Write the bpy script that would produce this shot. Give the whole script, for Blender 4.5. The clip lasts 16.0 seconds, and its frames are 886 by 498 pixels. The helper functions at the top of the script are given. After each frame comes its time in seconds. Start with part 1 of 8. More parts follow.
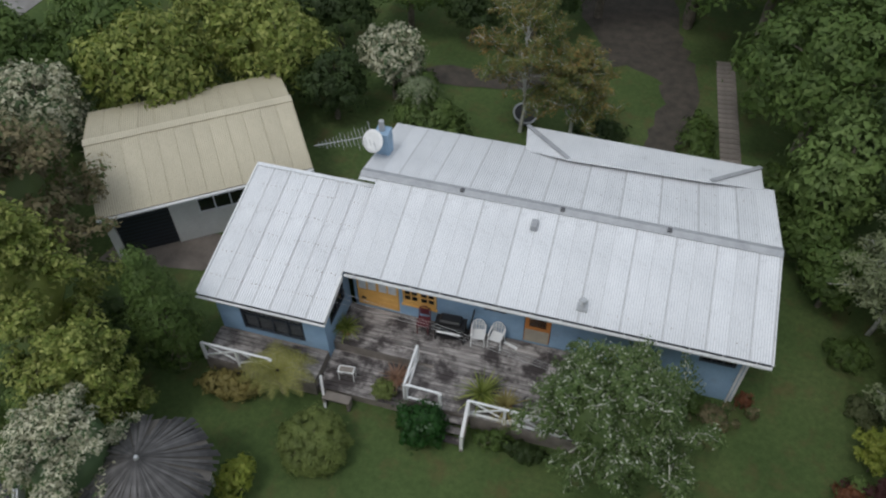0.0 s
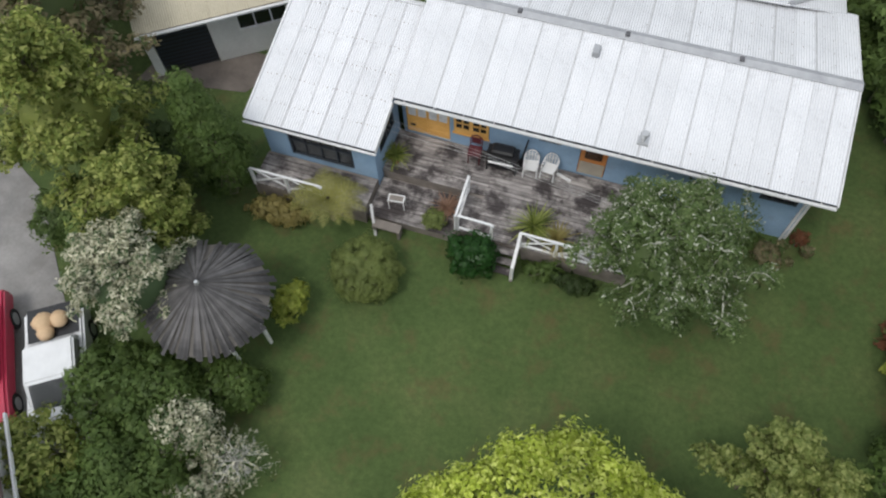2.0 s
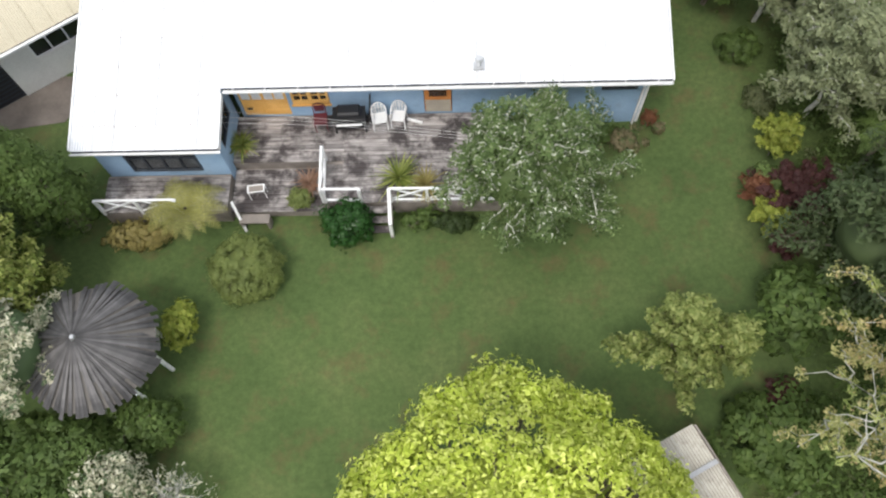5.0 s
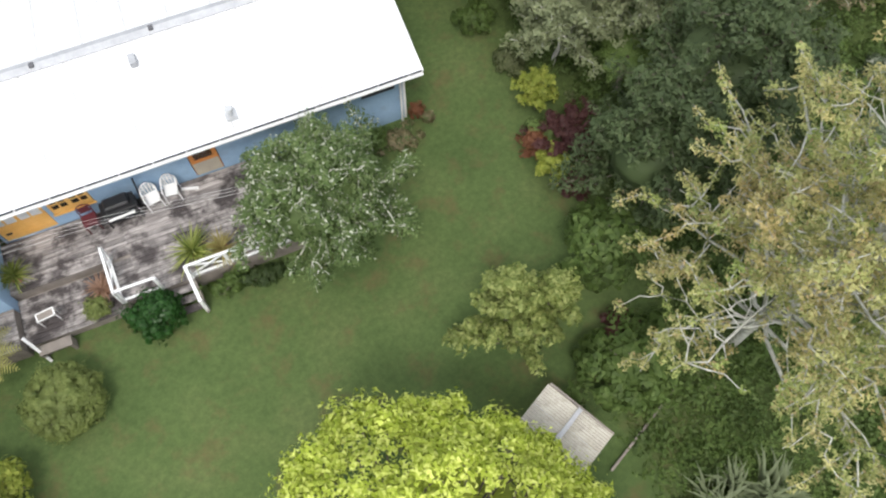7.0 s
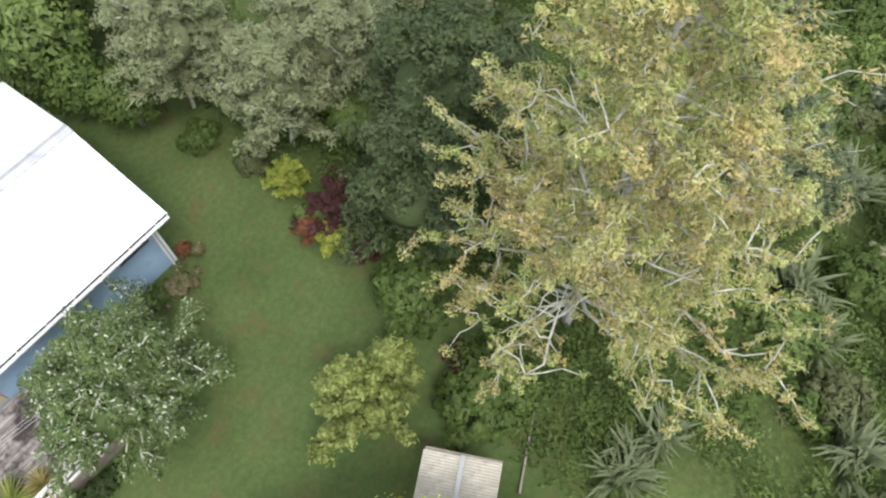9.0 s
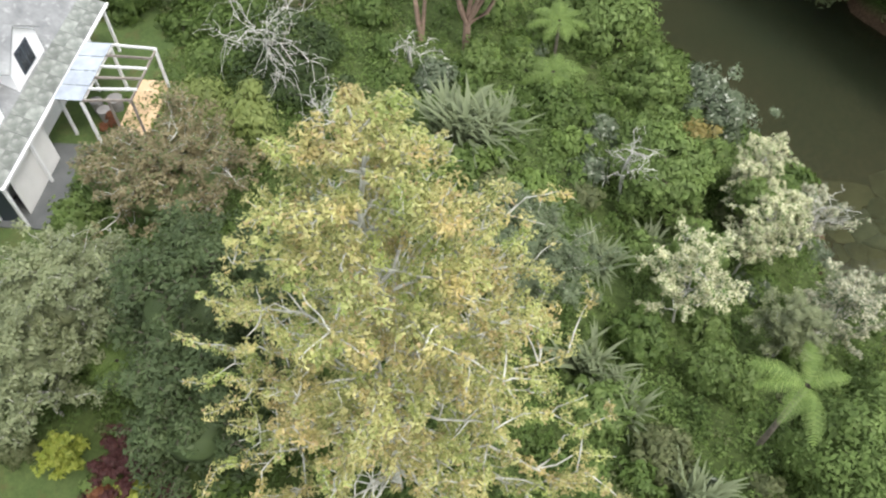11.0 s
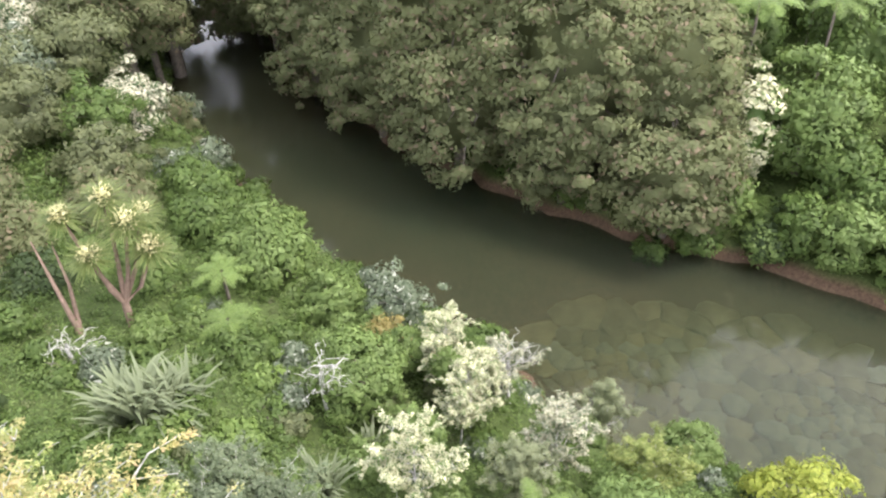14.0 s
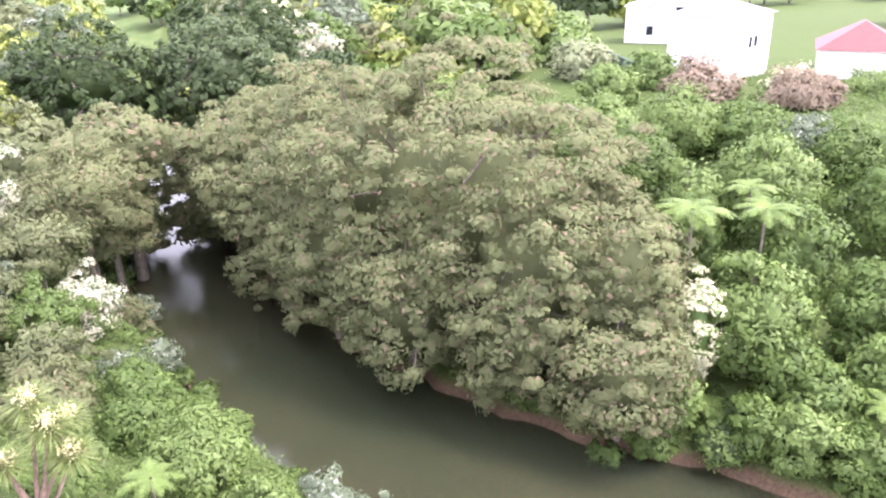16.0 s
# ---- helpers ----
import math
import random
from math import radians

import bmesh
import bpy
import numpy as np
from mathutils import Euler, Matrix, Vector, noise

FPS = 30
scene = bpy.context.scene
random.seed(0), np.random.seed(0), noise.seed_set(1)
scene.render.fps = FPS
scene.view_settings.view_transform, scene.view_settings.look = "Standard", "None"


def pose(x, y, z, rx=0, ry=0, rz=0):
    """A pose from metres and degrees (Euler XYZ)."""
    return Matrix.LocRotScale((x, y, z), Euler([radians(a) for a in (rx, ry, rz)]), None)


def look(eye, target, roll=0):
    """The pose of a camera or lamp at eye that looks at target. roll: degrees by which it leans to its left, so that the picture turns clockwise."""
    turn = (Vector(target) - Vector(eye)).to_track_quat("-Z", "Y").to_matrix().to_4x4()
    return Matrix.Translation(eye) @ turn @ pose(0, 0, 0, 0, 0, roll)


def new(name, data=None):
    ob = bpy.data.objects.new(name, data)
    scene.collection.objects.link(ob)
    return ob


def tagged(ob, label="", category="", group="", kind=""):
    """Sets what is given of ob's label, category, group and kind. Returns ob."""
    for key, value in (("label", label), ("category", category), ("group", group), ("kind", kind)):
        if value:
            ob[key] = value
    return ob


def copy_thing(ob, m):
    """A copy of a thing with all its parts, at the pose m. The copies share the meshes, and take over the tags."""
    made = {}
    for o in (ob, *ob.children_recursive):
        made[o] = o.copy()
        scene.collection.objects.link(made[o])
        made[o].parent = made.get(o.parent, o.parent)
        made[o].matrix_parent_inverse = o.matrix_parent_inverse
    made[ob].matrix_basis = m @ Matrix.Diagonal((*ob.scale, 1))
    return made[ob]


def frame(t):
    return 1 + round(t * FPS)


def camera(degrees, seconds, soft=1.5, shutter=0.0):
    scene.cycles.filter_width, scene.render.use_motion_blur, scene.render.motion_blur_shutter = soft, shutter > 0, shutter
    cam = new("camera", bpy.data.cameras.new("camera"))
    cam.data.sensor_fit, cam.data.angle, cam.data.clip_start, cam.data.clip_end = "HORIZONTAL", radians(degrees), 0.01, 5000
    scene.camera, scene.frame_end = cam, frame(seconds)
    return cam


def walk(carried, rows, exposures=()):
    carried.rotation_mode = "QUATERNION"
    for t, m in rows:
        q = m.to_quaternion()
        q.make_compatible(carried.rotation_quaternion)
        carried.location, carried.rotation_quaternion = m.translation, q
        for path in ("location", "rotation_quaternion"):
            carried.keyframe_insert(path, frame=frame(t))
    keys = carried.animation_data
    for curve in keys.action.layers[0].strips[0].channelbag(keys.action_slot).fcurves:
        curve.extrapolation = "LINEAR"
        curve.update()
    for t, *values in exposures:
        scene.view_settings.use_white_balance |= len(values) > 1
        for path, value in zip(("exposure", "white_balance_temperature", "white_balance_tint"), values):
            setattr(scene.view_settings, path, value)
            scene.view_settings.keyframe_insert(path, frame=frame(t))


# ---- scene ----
cam = camera(59.8, 16.0, soft=2.2)
PATH = [
    (0, (7.311, -13.729, 21.530), (6.937, -12.461, 20.029), -0.7),
    (0.5, (7.127, -13.576, 21.501), (6.761, -12.414, 19.915), -0.8),
    (1, (6.878, -13.465, 21.424), (6.525, -12.395, 19.772), -0.5),
    (1.5, (6.553, -13.371, 21.389), (6.206, -12.409, 19.670), -1.9),
    (2, (6.333, -13.327, 21.321), (6.006, -12.452, 19.552), -2.9),
    (2.5, (6.176, -13.181, 21.328), (5.857, -12.370, 19.527), -4.7),
    (3, (6.377, -12.991, 21.422), (6.052, -12.198, 19.615), -6.2),
    (5.5, (7.040, -12.581, 21.336), (7.085, -11.820, 19.487), -2.1),
    (6, (7.444, -12.418, 21.383), (7.571, -11.677, 19.529), -0.2),
    (6.5, (7.813, -12.397, 21.395), (8.018, -11.664, 19.546), -0.1),
    (7, (8.098, -12.324, 21.371), (8.412, -11.610, 19.529), 1.0),
    (7.5, (8.503, -12.353, 21.316), (8.911, -11.663, 19.483), 0.4),
    (8, (8.929, -12.314, 21.203), (9.437, -11.657, 19.383), -0.3),
    (10.5, (10.701, -12.838, 22.199), (11.723, -12.442, 20.526), -0.2),
    (11, (10.985, -13.214, 22.159), (12.142, -12.908, 20.556), -0.1),
    (11.5, (11.149, -13.528, 22.169), (12.332, -13.318, 20.570), -1.1),
    (12, (11.125, -13.935, 22.128), (12.423, -13.764, 20.616), -4.0),
    (12.5, (11.061, -14.412, 22.073), (12.428, -14.378, 20.613), -2.1),
    (13, (10.956, -14.876, 22.051), (12.397, -14.943, 20.666), -2.3),
    (13.5, (10.824, -15.387, 21.922), (12.357, -15.572, 20.650), -2.7),
    (14, (10.715, -15.799, 21.906), (12.297, -16.107, 20.722), -2.4),
    (14.5, (10.546, -16.254, 21.903), (12.190, -16.636, 20.829), -2.2),
    (15, (10.368, -16.734, 21.851), (12.070, -17.148, 20.885), -1.8),
    (15.5, (10.301, -17.126, 21.943), (12.059, -17.552, 21.090), -1.6),
    (16, (10.210, -17.381, 21.848), (12.019, -17.822, 21.119), -1.1),
]
walk(cam, [(t, look(eye, target, roll)) for t, eye, target, roll in PATH],
     exposures=[(0.0, -0.24, 6150, 8), (0.8, -0.1, 6200, 8), (1.6, 0.04, 6300, 9), (2.2, 0.32, 6400, 9), (3.0, 0.58, 6500, 10), (5.5, 0.95, 6500, 10), (8.0, 1.06, 6500, 10), (10.5, 1.34, 6500, 10), (12.5, 1.5, 6450, 10),
                (13.5, 1.76, 6400, 13), (14.0, 2.07, 6400, 18), (14.5, 2.4, 6350, 24), (15.5, 2.71, 6250, 29), (16.0, 2.83, 6150, 30)])

# ---------------------------------------------------------------- light
world = bpy.data.worlds.new("overcast_sky")
scene.world = world
world.use_nodes = True
wn, wl = world.node_tree.nodes, world.node_tree.links
sky = wn.new("ShaderNodeTexSky")
sky.sky_type = "NISHITA"
sky.sun_disc = False
sky.sun_elevation = radians(52)
sky.sun_rotation = radians(200)
sky.dust_density = 4.0
sky.air_density = 1.0
veil = wn.new("ShaderNodeMixRGB")
veil.inputs[0].default_value = 0.75
veil.inputs[2].default_value = (7.6, 7.8, 8.0, 1)
wl.new(sky.outputs[0], veil.inputs[1])
wl.new(veil.outputs[0], wn["Background"].inputs[0])
wn["Background"].inputs[1].default_value = 0.13

sun = new("sun", bpy.data.lights.new("sun", "SUN"))
sun.data.energy = 1.1
sun.data.angle = radians(14)
sun.data.color = (1.0, 0.96, 0.9)
sun.matrix_world = look((0, 0, 60), (14, 26, 0))

# ---------------------------------------------------------------- materials
def node_mat(name, rough=0.7, metal=0.0):
    m = bpy.data.materials.new(name)
    m.use_nodes = True
    b = m.node_tree.nodes["Principled BSDF"]
    b.inputs["Roughness"].default_value = rough
    b.inputs["Metallic"].default_value = metal
    return m, m.node_tree.nodes, m.node_tree.links, b


def noise_tex(n, l, scale, detail=4.0, coords="Object", rough=0.55, stretch=None):
    c = n.new("ShaderNodeNewGeometry" if coords == "Position" else "ShaderNodeTexCoord")
    t = n.new("ShaderNodeTexNoise")
    t.inputs["Scale"].default_value = scale
    t.inputs["Detail"].default_value = detail
    t.inputs["Roughness"].default_value = rough
    if stretch:
        mp = n.new("ShaderNodeMapping")
        mp.inputs["Scale"].default_value = stretch
        l.new(c.outputs[coords], mp.inputs[0])
        l.new(mp.outputs[0], t.inputs["Vector"])
    else:
        l.new(c.outputs[coords], t.inputs["Vector"])
    return t


def ramp(n, l, source, stops):
    r = n.new("ShaderNodeValToRGB")
    while len(r.color_ramp.elements) < len(stops):
        r.color_ramp.elements.new(0.5)
    for e, (p, c) in zip(r.color_ramp.elements, stops):
        e.position, e.color = p, (*c, 1)
    l.new(source, r.inputs[0])
    return r


def mix(n, l, kind, fac, a, b):
    m = n.new("ShaderNodeMixRGB")
    m.blend_type = kind
    for socket, v in zip(m.inputs, (fac, a, b)):
        if isinstance(v, (int, float)):
            socket.default_value = v
        elif isinstance(v, tuple):
            socket.default_value = (*v, 1)
        else:
            l.new(v, socket)
    return m.outputs[0]


def bump(n, l, b, height, strength=0.3, distance=0.02):
    bp = n.new("ShaderNodeBump")
    bp.inputs["Strength"].default_value = strength
    bp.inputs["Distance"].default_value = distance
    l.new(height, bp.inputs["Height"])
    l.new(bp.outputs[0], b.inputs["Normal"])


def surface(name, lo, hi, scale=3.0, rough=0.7, metal=0.0, fine=40.0, bumps=0.2, dist=0.01, per_piece=0.0, stretch=None,
            dirt=None, dirt_scale=1.2, dirt_at=(0.5, 0.7), coords="Object", ribs=0.0):
    """A two-scale surface: broad tone, fine grain with relief, a tint per piece, and dirt of its own shape."""
    m, n, l, b = node_mat(name, rough, metal)
    broad = noise_tex(n, l, scale, 5, coords, stretch=stretch)
    col = ramp(n, l, broad.outputs[0], [(0.3, lo), (0.7, hi)]).outputs[0]
    grain = noise_tex(n, l, fine, 4, coords, stretch=stretch)
    g = ramp(n, l, grain.outputs[0], [(0.25, (0.75, 0.75, 0.75)), (0.75, (1.0, 1.0, 1.0))]).outputs[0]
    col = mix(n, l, "MULTIPLY", 0.7, col, g)
    if per_piece:
        info = n.new("ShaderNodeObjectInfo")
        r = ramp(n, l, info.outputs["Random"], [(0.0, (1 - per_piece,) * 3), (1.0, (1.0, 1.0, 1.0))]).outputs[0]
        col = mix(n, l, "MULTIPLY", 1.0, col, r)
    if dirt:
        d = noise_tex(n, l, dirt_scale, 6, coords, 0.65)
        f = ramp(n, l, d.outputs[0], [(dirt_at[0], (0, 0, 0)), (dirt_at[1], (1, 1, 1))]).outputs[0]
        col = mix(n, l, "MIX", f, col, dirt)
    if ribs:
        # shade of the corrugation put into the colour: its troughs are darker
        tc, wave = n.new("ShaderNodeTexCoord"), n.new("ShaderNodeTexWave")
        l.new(tc.outputs["Object"], wave.inputs["Vector"])
        wave.inputs["Scale"].default_value = math.pi / 10 / ribs
        wave.inputs["Phase Offset"].default_value = math.pi / 2
        col = mix(n, l, "MULTIPLY", 1.0, col, ramp(n, l, wave.outputs["Fac"], [(0.0, (0.7, 0.7, 0.715)), (0.5, (1.0, 1.0, 1.0))]).outputs[0])
    l.new(col, b.inputs["Base Color"])
    bump(n, l, b, grain.outputs[0], bumps, dist)
    return m


def foliage(name, dark, mid, light, odd=None, odd_share=0.06, clump=0.8, through_light=0.4, rough=0.5, even=0.45, patches=None):
    """Leaves: a tone per leaf, a broader drift over the crown, light passing through, a share of odd-coloured leaves."""
    m, n, l, b = node_mat(name, rough)
    geo = n.new("ShaderNodeNewGeometry")
    dark, light = [tuple(a + (c - a) * even for a, c in zip(e, mid)) for e in (dark, light)]
    col = ramp(n, l, geo.outputs["Random Per Island"], [(0.0, dark), (0.5, mid), (1.0, light)]).outputs[0]
    drift = noise_tex(n, l, clump, 3)
    k = ramp(n, l, drift.outputs[0], [(0.3, (0.7, 0.7, 0.66)), (0.7, (1.2, 1.17, 1.06))]).outputs[0]
    col = mix(n, l, "MULTIPLY", 1.0, col, k)
    if patches:
        turn = noise_tex(n, l, 0.75, 2)
        col = mix(n, l, "MULTIPLY", 1.0, col, ramp(n, l, turn.outputs[0], [(0.34, patches[0]), (0.5, patches[1]), (0.66, patches[2])]).outputs[0])
    if odd:
        w = n.new("ShaderNodeTexWhiteNoise")
        w.noise_dimensions = "1D"
        l.new(geo.outputs["Random Per Island"], w.inputs["W"])
        f = ramp(n, l, w.outputs[0], [(odd_share, (1, 1, 1)), (odd_share + 0.01, (0, 0, 0))]).outputs[0]
        col = mix(n, l, "MIX", f, col, odd)
    l.new(col, b.inputs["Base Color"])
    b.inputs["Specular IOR Level"].default_value = 0.2
    tr = n.new("ShaderNodeBsdfTranslucent")
    l.new(col, tr.inputs[0])
    ms = n.new("ShaderNodeMixShader")
    ms.inputs[0].default_value = through_light
    l.new(b.outputs[0], ms.inputs[1])
    l.new(tr.outputs[0], ms.inputs[2])
    l.new(ms.outputs[0], n["Material Output"].inputs[0])
    return m


def plain(name, colour, rough=0.5, metal=0.0, fine=60.0, bumps=0.08):
    lo = tuple(c * 0.86 for c in colour)
    return surface(name, lo, colour, 2.5, rough, metal, fine, bumps, 0.004)


# roof iron, timber, paint
M_ROOF = surface("weathered_zinc_iron", (0.74, 0.755, 0.78), (0.86, 0.87, 0.89), 0.9, 0.42, 0.1, 14.0, 0.1, 0.004, 0.1,
                 dirt=(0.42, 0.42, 0.43), dirt_scale=2.4, dirt_at=(0.58, 0.84), ribs=0.0762)
M_LAP = surface("dirty_sheet_lap", (0.4, 0.4, 0.41), (0.6, 0.6, 0.61), 1.5, 0.6, 0.15, 14.0, 0.1, 0.004)
M_CREAMLAP = surface("dirty_cream_lap", (0.3, 0.26, 0.18), (0.45, 0.4, 0.28), 1.5, 0.6, 0.0, 14.0, 0.1, 0.004)
M_RIDGE = surface("dull_lead_flashing", (0.32, 0.33, 0.35), (0.45, 0.46, 0.48), 2.0, 0.6, 0.3, 25.0, 0.1)
M_CURTAIN = surface("pale_net_curtain", (0.55, 0.57, 0.6), (0.74, 0.75, 0.77), 5.0, 0.8)
M_BEIGE = surface("bare_beige_board", (0.36, 0.32, 0.26), (0.48, 0.43, 0.35), 2.0, 0.8)
M_OLDIRON = surface("aged_beige_iron", (0.4, 0.37, 0.31), (0.58, 0.55, 0.48), 2.0, 0.6, 0.1, 14.0, 0.1, 0.004, 0.15, dirt=(0.22, 0.19, 0.15), dirt_scale=2.5, dirt_at=(0.5, 0.75), ribs=0.0762)
M_JOINT = plain("dark_lead_joint", (0.1, 0.1, 0.11), 0.7)
M_PATH = surface("damp_brown_path", (0.13, 0.11, 0.095), (0.2, 0.17, 0.15), 1.5, 0.9, 0.0, 14.0, 0.4, 0.01)
M_NAIL = plain("rusty_nail_head", (0.25, 0.2, 0.17), 0.7)
M_CREAM = surface("cream_painted_iron", (0.5, 0.45, 0.33), (0.62, 0.56, 0.42), 0.7, 0.55, 0.0, 12.0, 0.1, 0.004, 0.08,
                  dirt=(0.25, 0.22, 0.16), dirt_scale=0.6, dirt_at=(0.6, 0.85), ribs=0.0762)
M_BLUE = surface("faded_blue_paint", (0.22, 0.34, 0.49), (0.29, 0.42, 0.57), 1.3, 0.6, 0.0, 30.0, 0.1, 0.004,
                 dirt=(0.2, 0.26, 0.33), dirt_scale=1.6, dirt_at=(0.55, 0.8))
M_WHITE = surface("white_gloss_paint", (0.68, 0.69, 0.7), (0.82, 0.82, 0.82), 2.0, 0.45, 0.0, 30.0, 0.06, 0.003,
                  dirt=(0.4, 0.4, 0.37), dirt_scale=4.0, dirt_at=(0.6, 0.85))
M_CLEANWHITE = surface("fresh_white_paint", (0.8, 0.81, 0.82), (0.88, 0.88, 0.88), 2.0, 0.5, 0.0, 30.0, 0.05, 0.003)
M_ORANGE = surface("orange_yellow_stain", (0.72, 0.39, 0.1), (0.87, 0.52, 0.17), 2.0, 0.5, 0.0, 30.0, 0.1, 0.004)
M_ORANGE2 = surface("rusty_orange_stain", (0.52, 0.19, 0.04), (0.65, 0.26, 0.07), 2.0, 0.55, 0.0, 30.0, 0.1, 0.004)
M_DARKFRAME = plain("dark_window_frame", (0.035, 0.045, 0.06), 0.45)
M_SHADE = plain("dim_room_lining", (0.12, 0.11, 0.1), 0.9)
M_DECK = surface("weathered_grey_decking", (0.19, 0.17, 0.165), (0.58, 0.54, 0.52), 2.6, 0.85, 0.0, 9.0, 0.5, 0.01, 0.45,
                 stretch=(0.5, 5.0, 1.0), dirt=(0.05, 0.042, 0.042), dirt_scale=1.3, dirt_at=(0.45, 0.58), coords="Position")
M_OLDWOOD = surface("old_grey_timber", (0.16, 0.14, 0.12), (0.32, 0.28, 0.25), 2.0, 0.85, 0.0, 30.0, 0.4, 0.01, 0.2)
M_BARK = surface("grey_brown_bark", (0.09, 0.075, 0.06), (0.22, 0.19, 0.15), 3.0, 0.9, 0.0, 25.0, 0.6, 0.02)
M_LICHEN = surface("pale_lichened_bark", (0.3, 0.31, 0.25), (0.62, 0.63, 0.55), 4.0, 0.9, 0.0, 25.0, 0.5, 0.02)
M_SYCBARK = surface("grey_lichen_spotted_bark", (0.26, 0.26, 0.22), (0.56, 0.56, 0.5), 5.0, 0.9, 0.0, 25.0, 0.5, 0.02)
M_SILVER = surface("bleached_dead_wood", (0.36, 0.35, 0.32), (0.66, 0.65, 0.6), 4.0, 0.85, 0.0, 25.0, 0.4, 0.01)
M_REDBARK = surface("pinkish_brown_stem", (0.16, 0.11, 0.08), (0.29, 0.2, 0.15), 4.0, 0.9, 0.0, 25.0, 0.4, 0.01)
M_THATCH = surface("dark_weathered_shakes", (0.07, 0.068, 0.07), (0.22, 0.21, 0.21), 2.0, 0.9, 0.0, 26.0, 0.5, 0.01, 0.55)
M_BLACK = plain("black_enamel", (0.02, 0.02, 0.022), 0.35)
M_PLASTIC = plain("white_moulded_plastic", (0.84, 0.84, 0.84), 0.35)
M_REDPAINT = plain("dark_red_paint", (0.1, 0.014, 0.022), 0.4)
M_CARRED = plain("red_car_paint", (0.5, 0.035, 0.08), 0.25)
M_CARWHITE = plain("white_car_paint", (0.78, 0.79, 0.8), 0.25)
M_TYRE = plain("black_rubber", (0.015, 0.015, 0.015), 0.85)
M_STEEL = plain("galvanised_steel", (0.55, 0.56, 0.57), 0.4, 0.7)
M_CONC = surface("stained_concrete", (0.19, 0.185, 0.18), (0.31, 0.3, 0.29), 0.8, 0.9, 0.0, 12.0, 0.3, 0.01, dirt=(0.16, 0.15, 0.14), dirt_scale=0.7)
M_PLASTER = surface("cream_plaster_wall", (0.6, 0.6, 0.58), (0.72, 0.72, 0.7), 0.9, 0.75, 0.0, 25.0, 0.1, 0.004)
M_GREYROOF = surface("mottled_grey_roofing", (0.16, 0.165, 0.17), (0.3, 0.31, 0.31), 1.4, 0.75, 0.0, 10.0, 0.2, 0.006, 0.2,
                     dirt=(0.38, 0.39, 0.38), dirt_scale=3.0, dirt_at=(0.55, 0.75))
M_TILE = surface("brown_roof_tile", (0.13, 0.09, 0.085), (0.22, 0.16, 0.15), 2.0, 0.8, 0.0, 20.0, 0.3, 0.01, 0.3)
M_REDROOF = surface("brick_red_roofing", (0.08, 0.011, 0.011), (0.115, 0.017, 0.016), 1.0, 0.6, 0.0, 12.0, 0.1)
M_PLY = surface("bare_plywood", (0.55, 0.38, 0.22), (0.68, 0.49, 0.31), 1.5, 0.75, 0.0, 20.0, 0.1, 0.004)
M_SOIL = surface("damp_garden_soil", (0.045, 0.04, 0.032), (0.09, 0.075, 0.06), 2.0, 0.95, 0.0, 20.0, 0.6, 0.03)
M_GREYROCK = surface("bare_grey_river_rock", (0.17, 0.155, 0.145), (0.3, 0.275, 0.26), 1.2, 0.7, 0.0, 9.0, 0.4, 0.02, 0.3,
                     dirt=(0.2, 0.17, 0.12), dirt_scale=1.8, dirt_at=(0.55, 0.75))
M_ROCK = surface("wet_brown_river_rock", (0.15, 0.115, 0.076), (0.28, 0.222, 0.16), 0.9, 0.55, 0.0, 9.0, 0.5, 0.03, 0.5,
                 dirt=(0.16, 0.13, 0.08), dirt_scale=1.4, dirt_at=(0.55, 0.75))
M_RAIN = surface("terracotta_pot", (0.3, 0.14, 0.08), (0.4, 0.2, 0.12), 3.0, 0.8)


def glass_mat():
    m, n, l, b = node_mat("window_glass", 0.03)
    b.inputs["Base Color"].default_value = (0.02, 0.025, 0.03, 1)
    b.inputs["Specular IOR Level"].default_value = 0.8
    b.inputs["Alpha"].default_value = 0.45
    return m


M_GLASS = glass_mat()


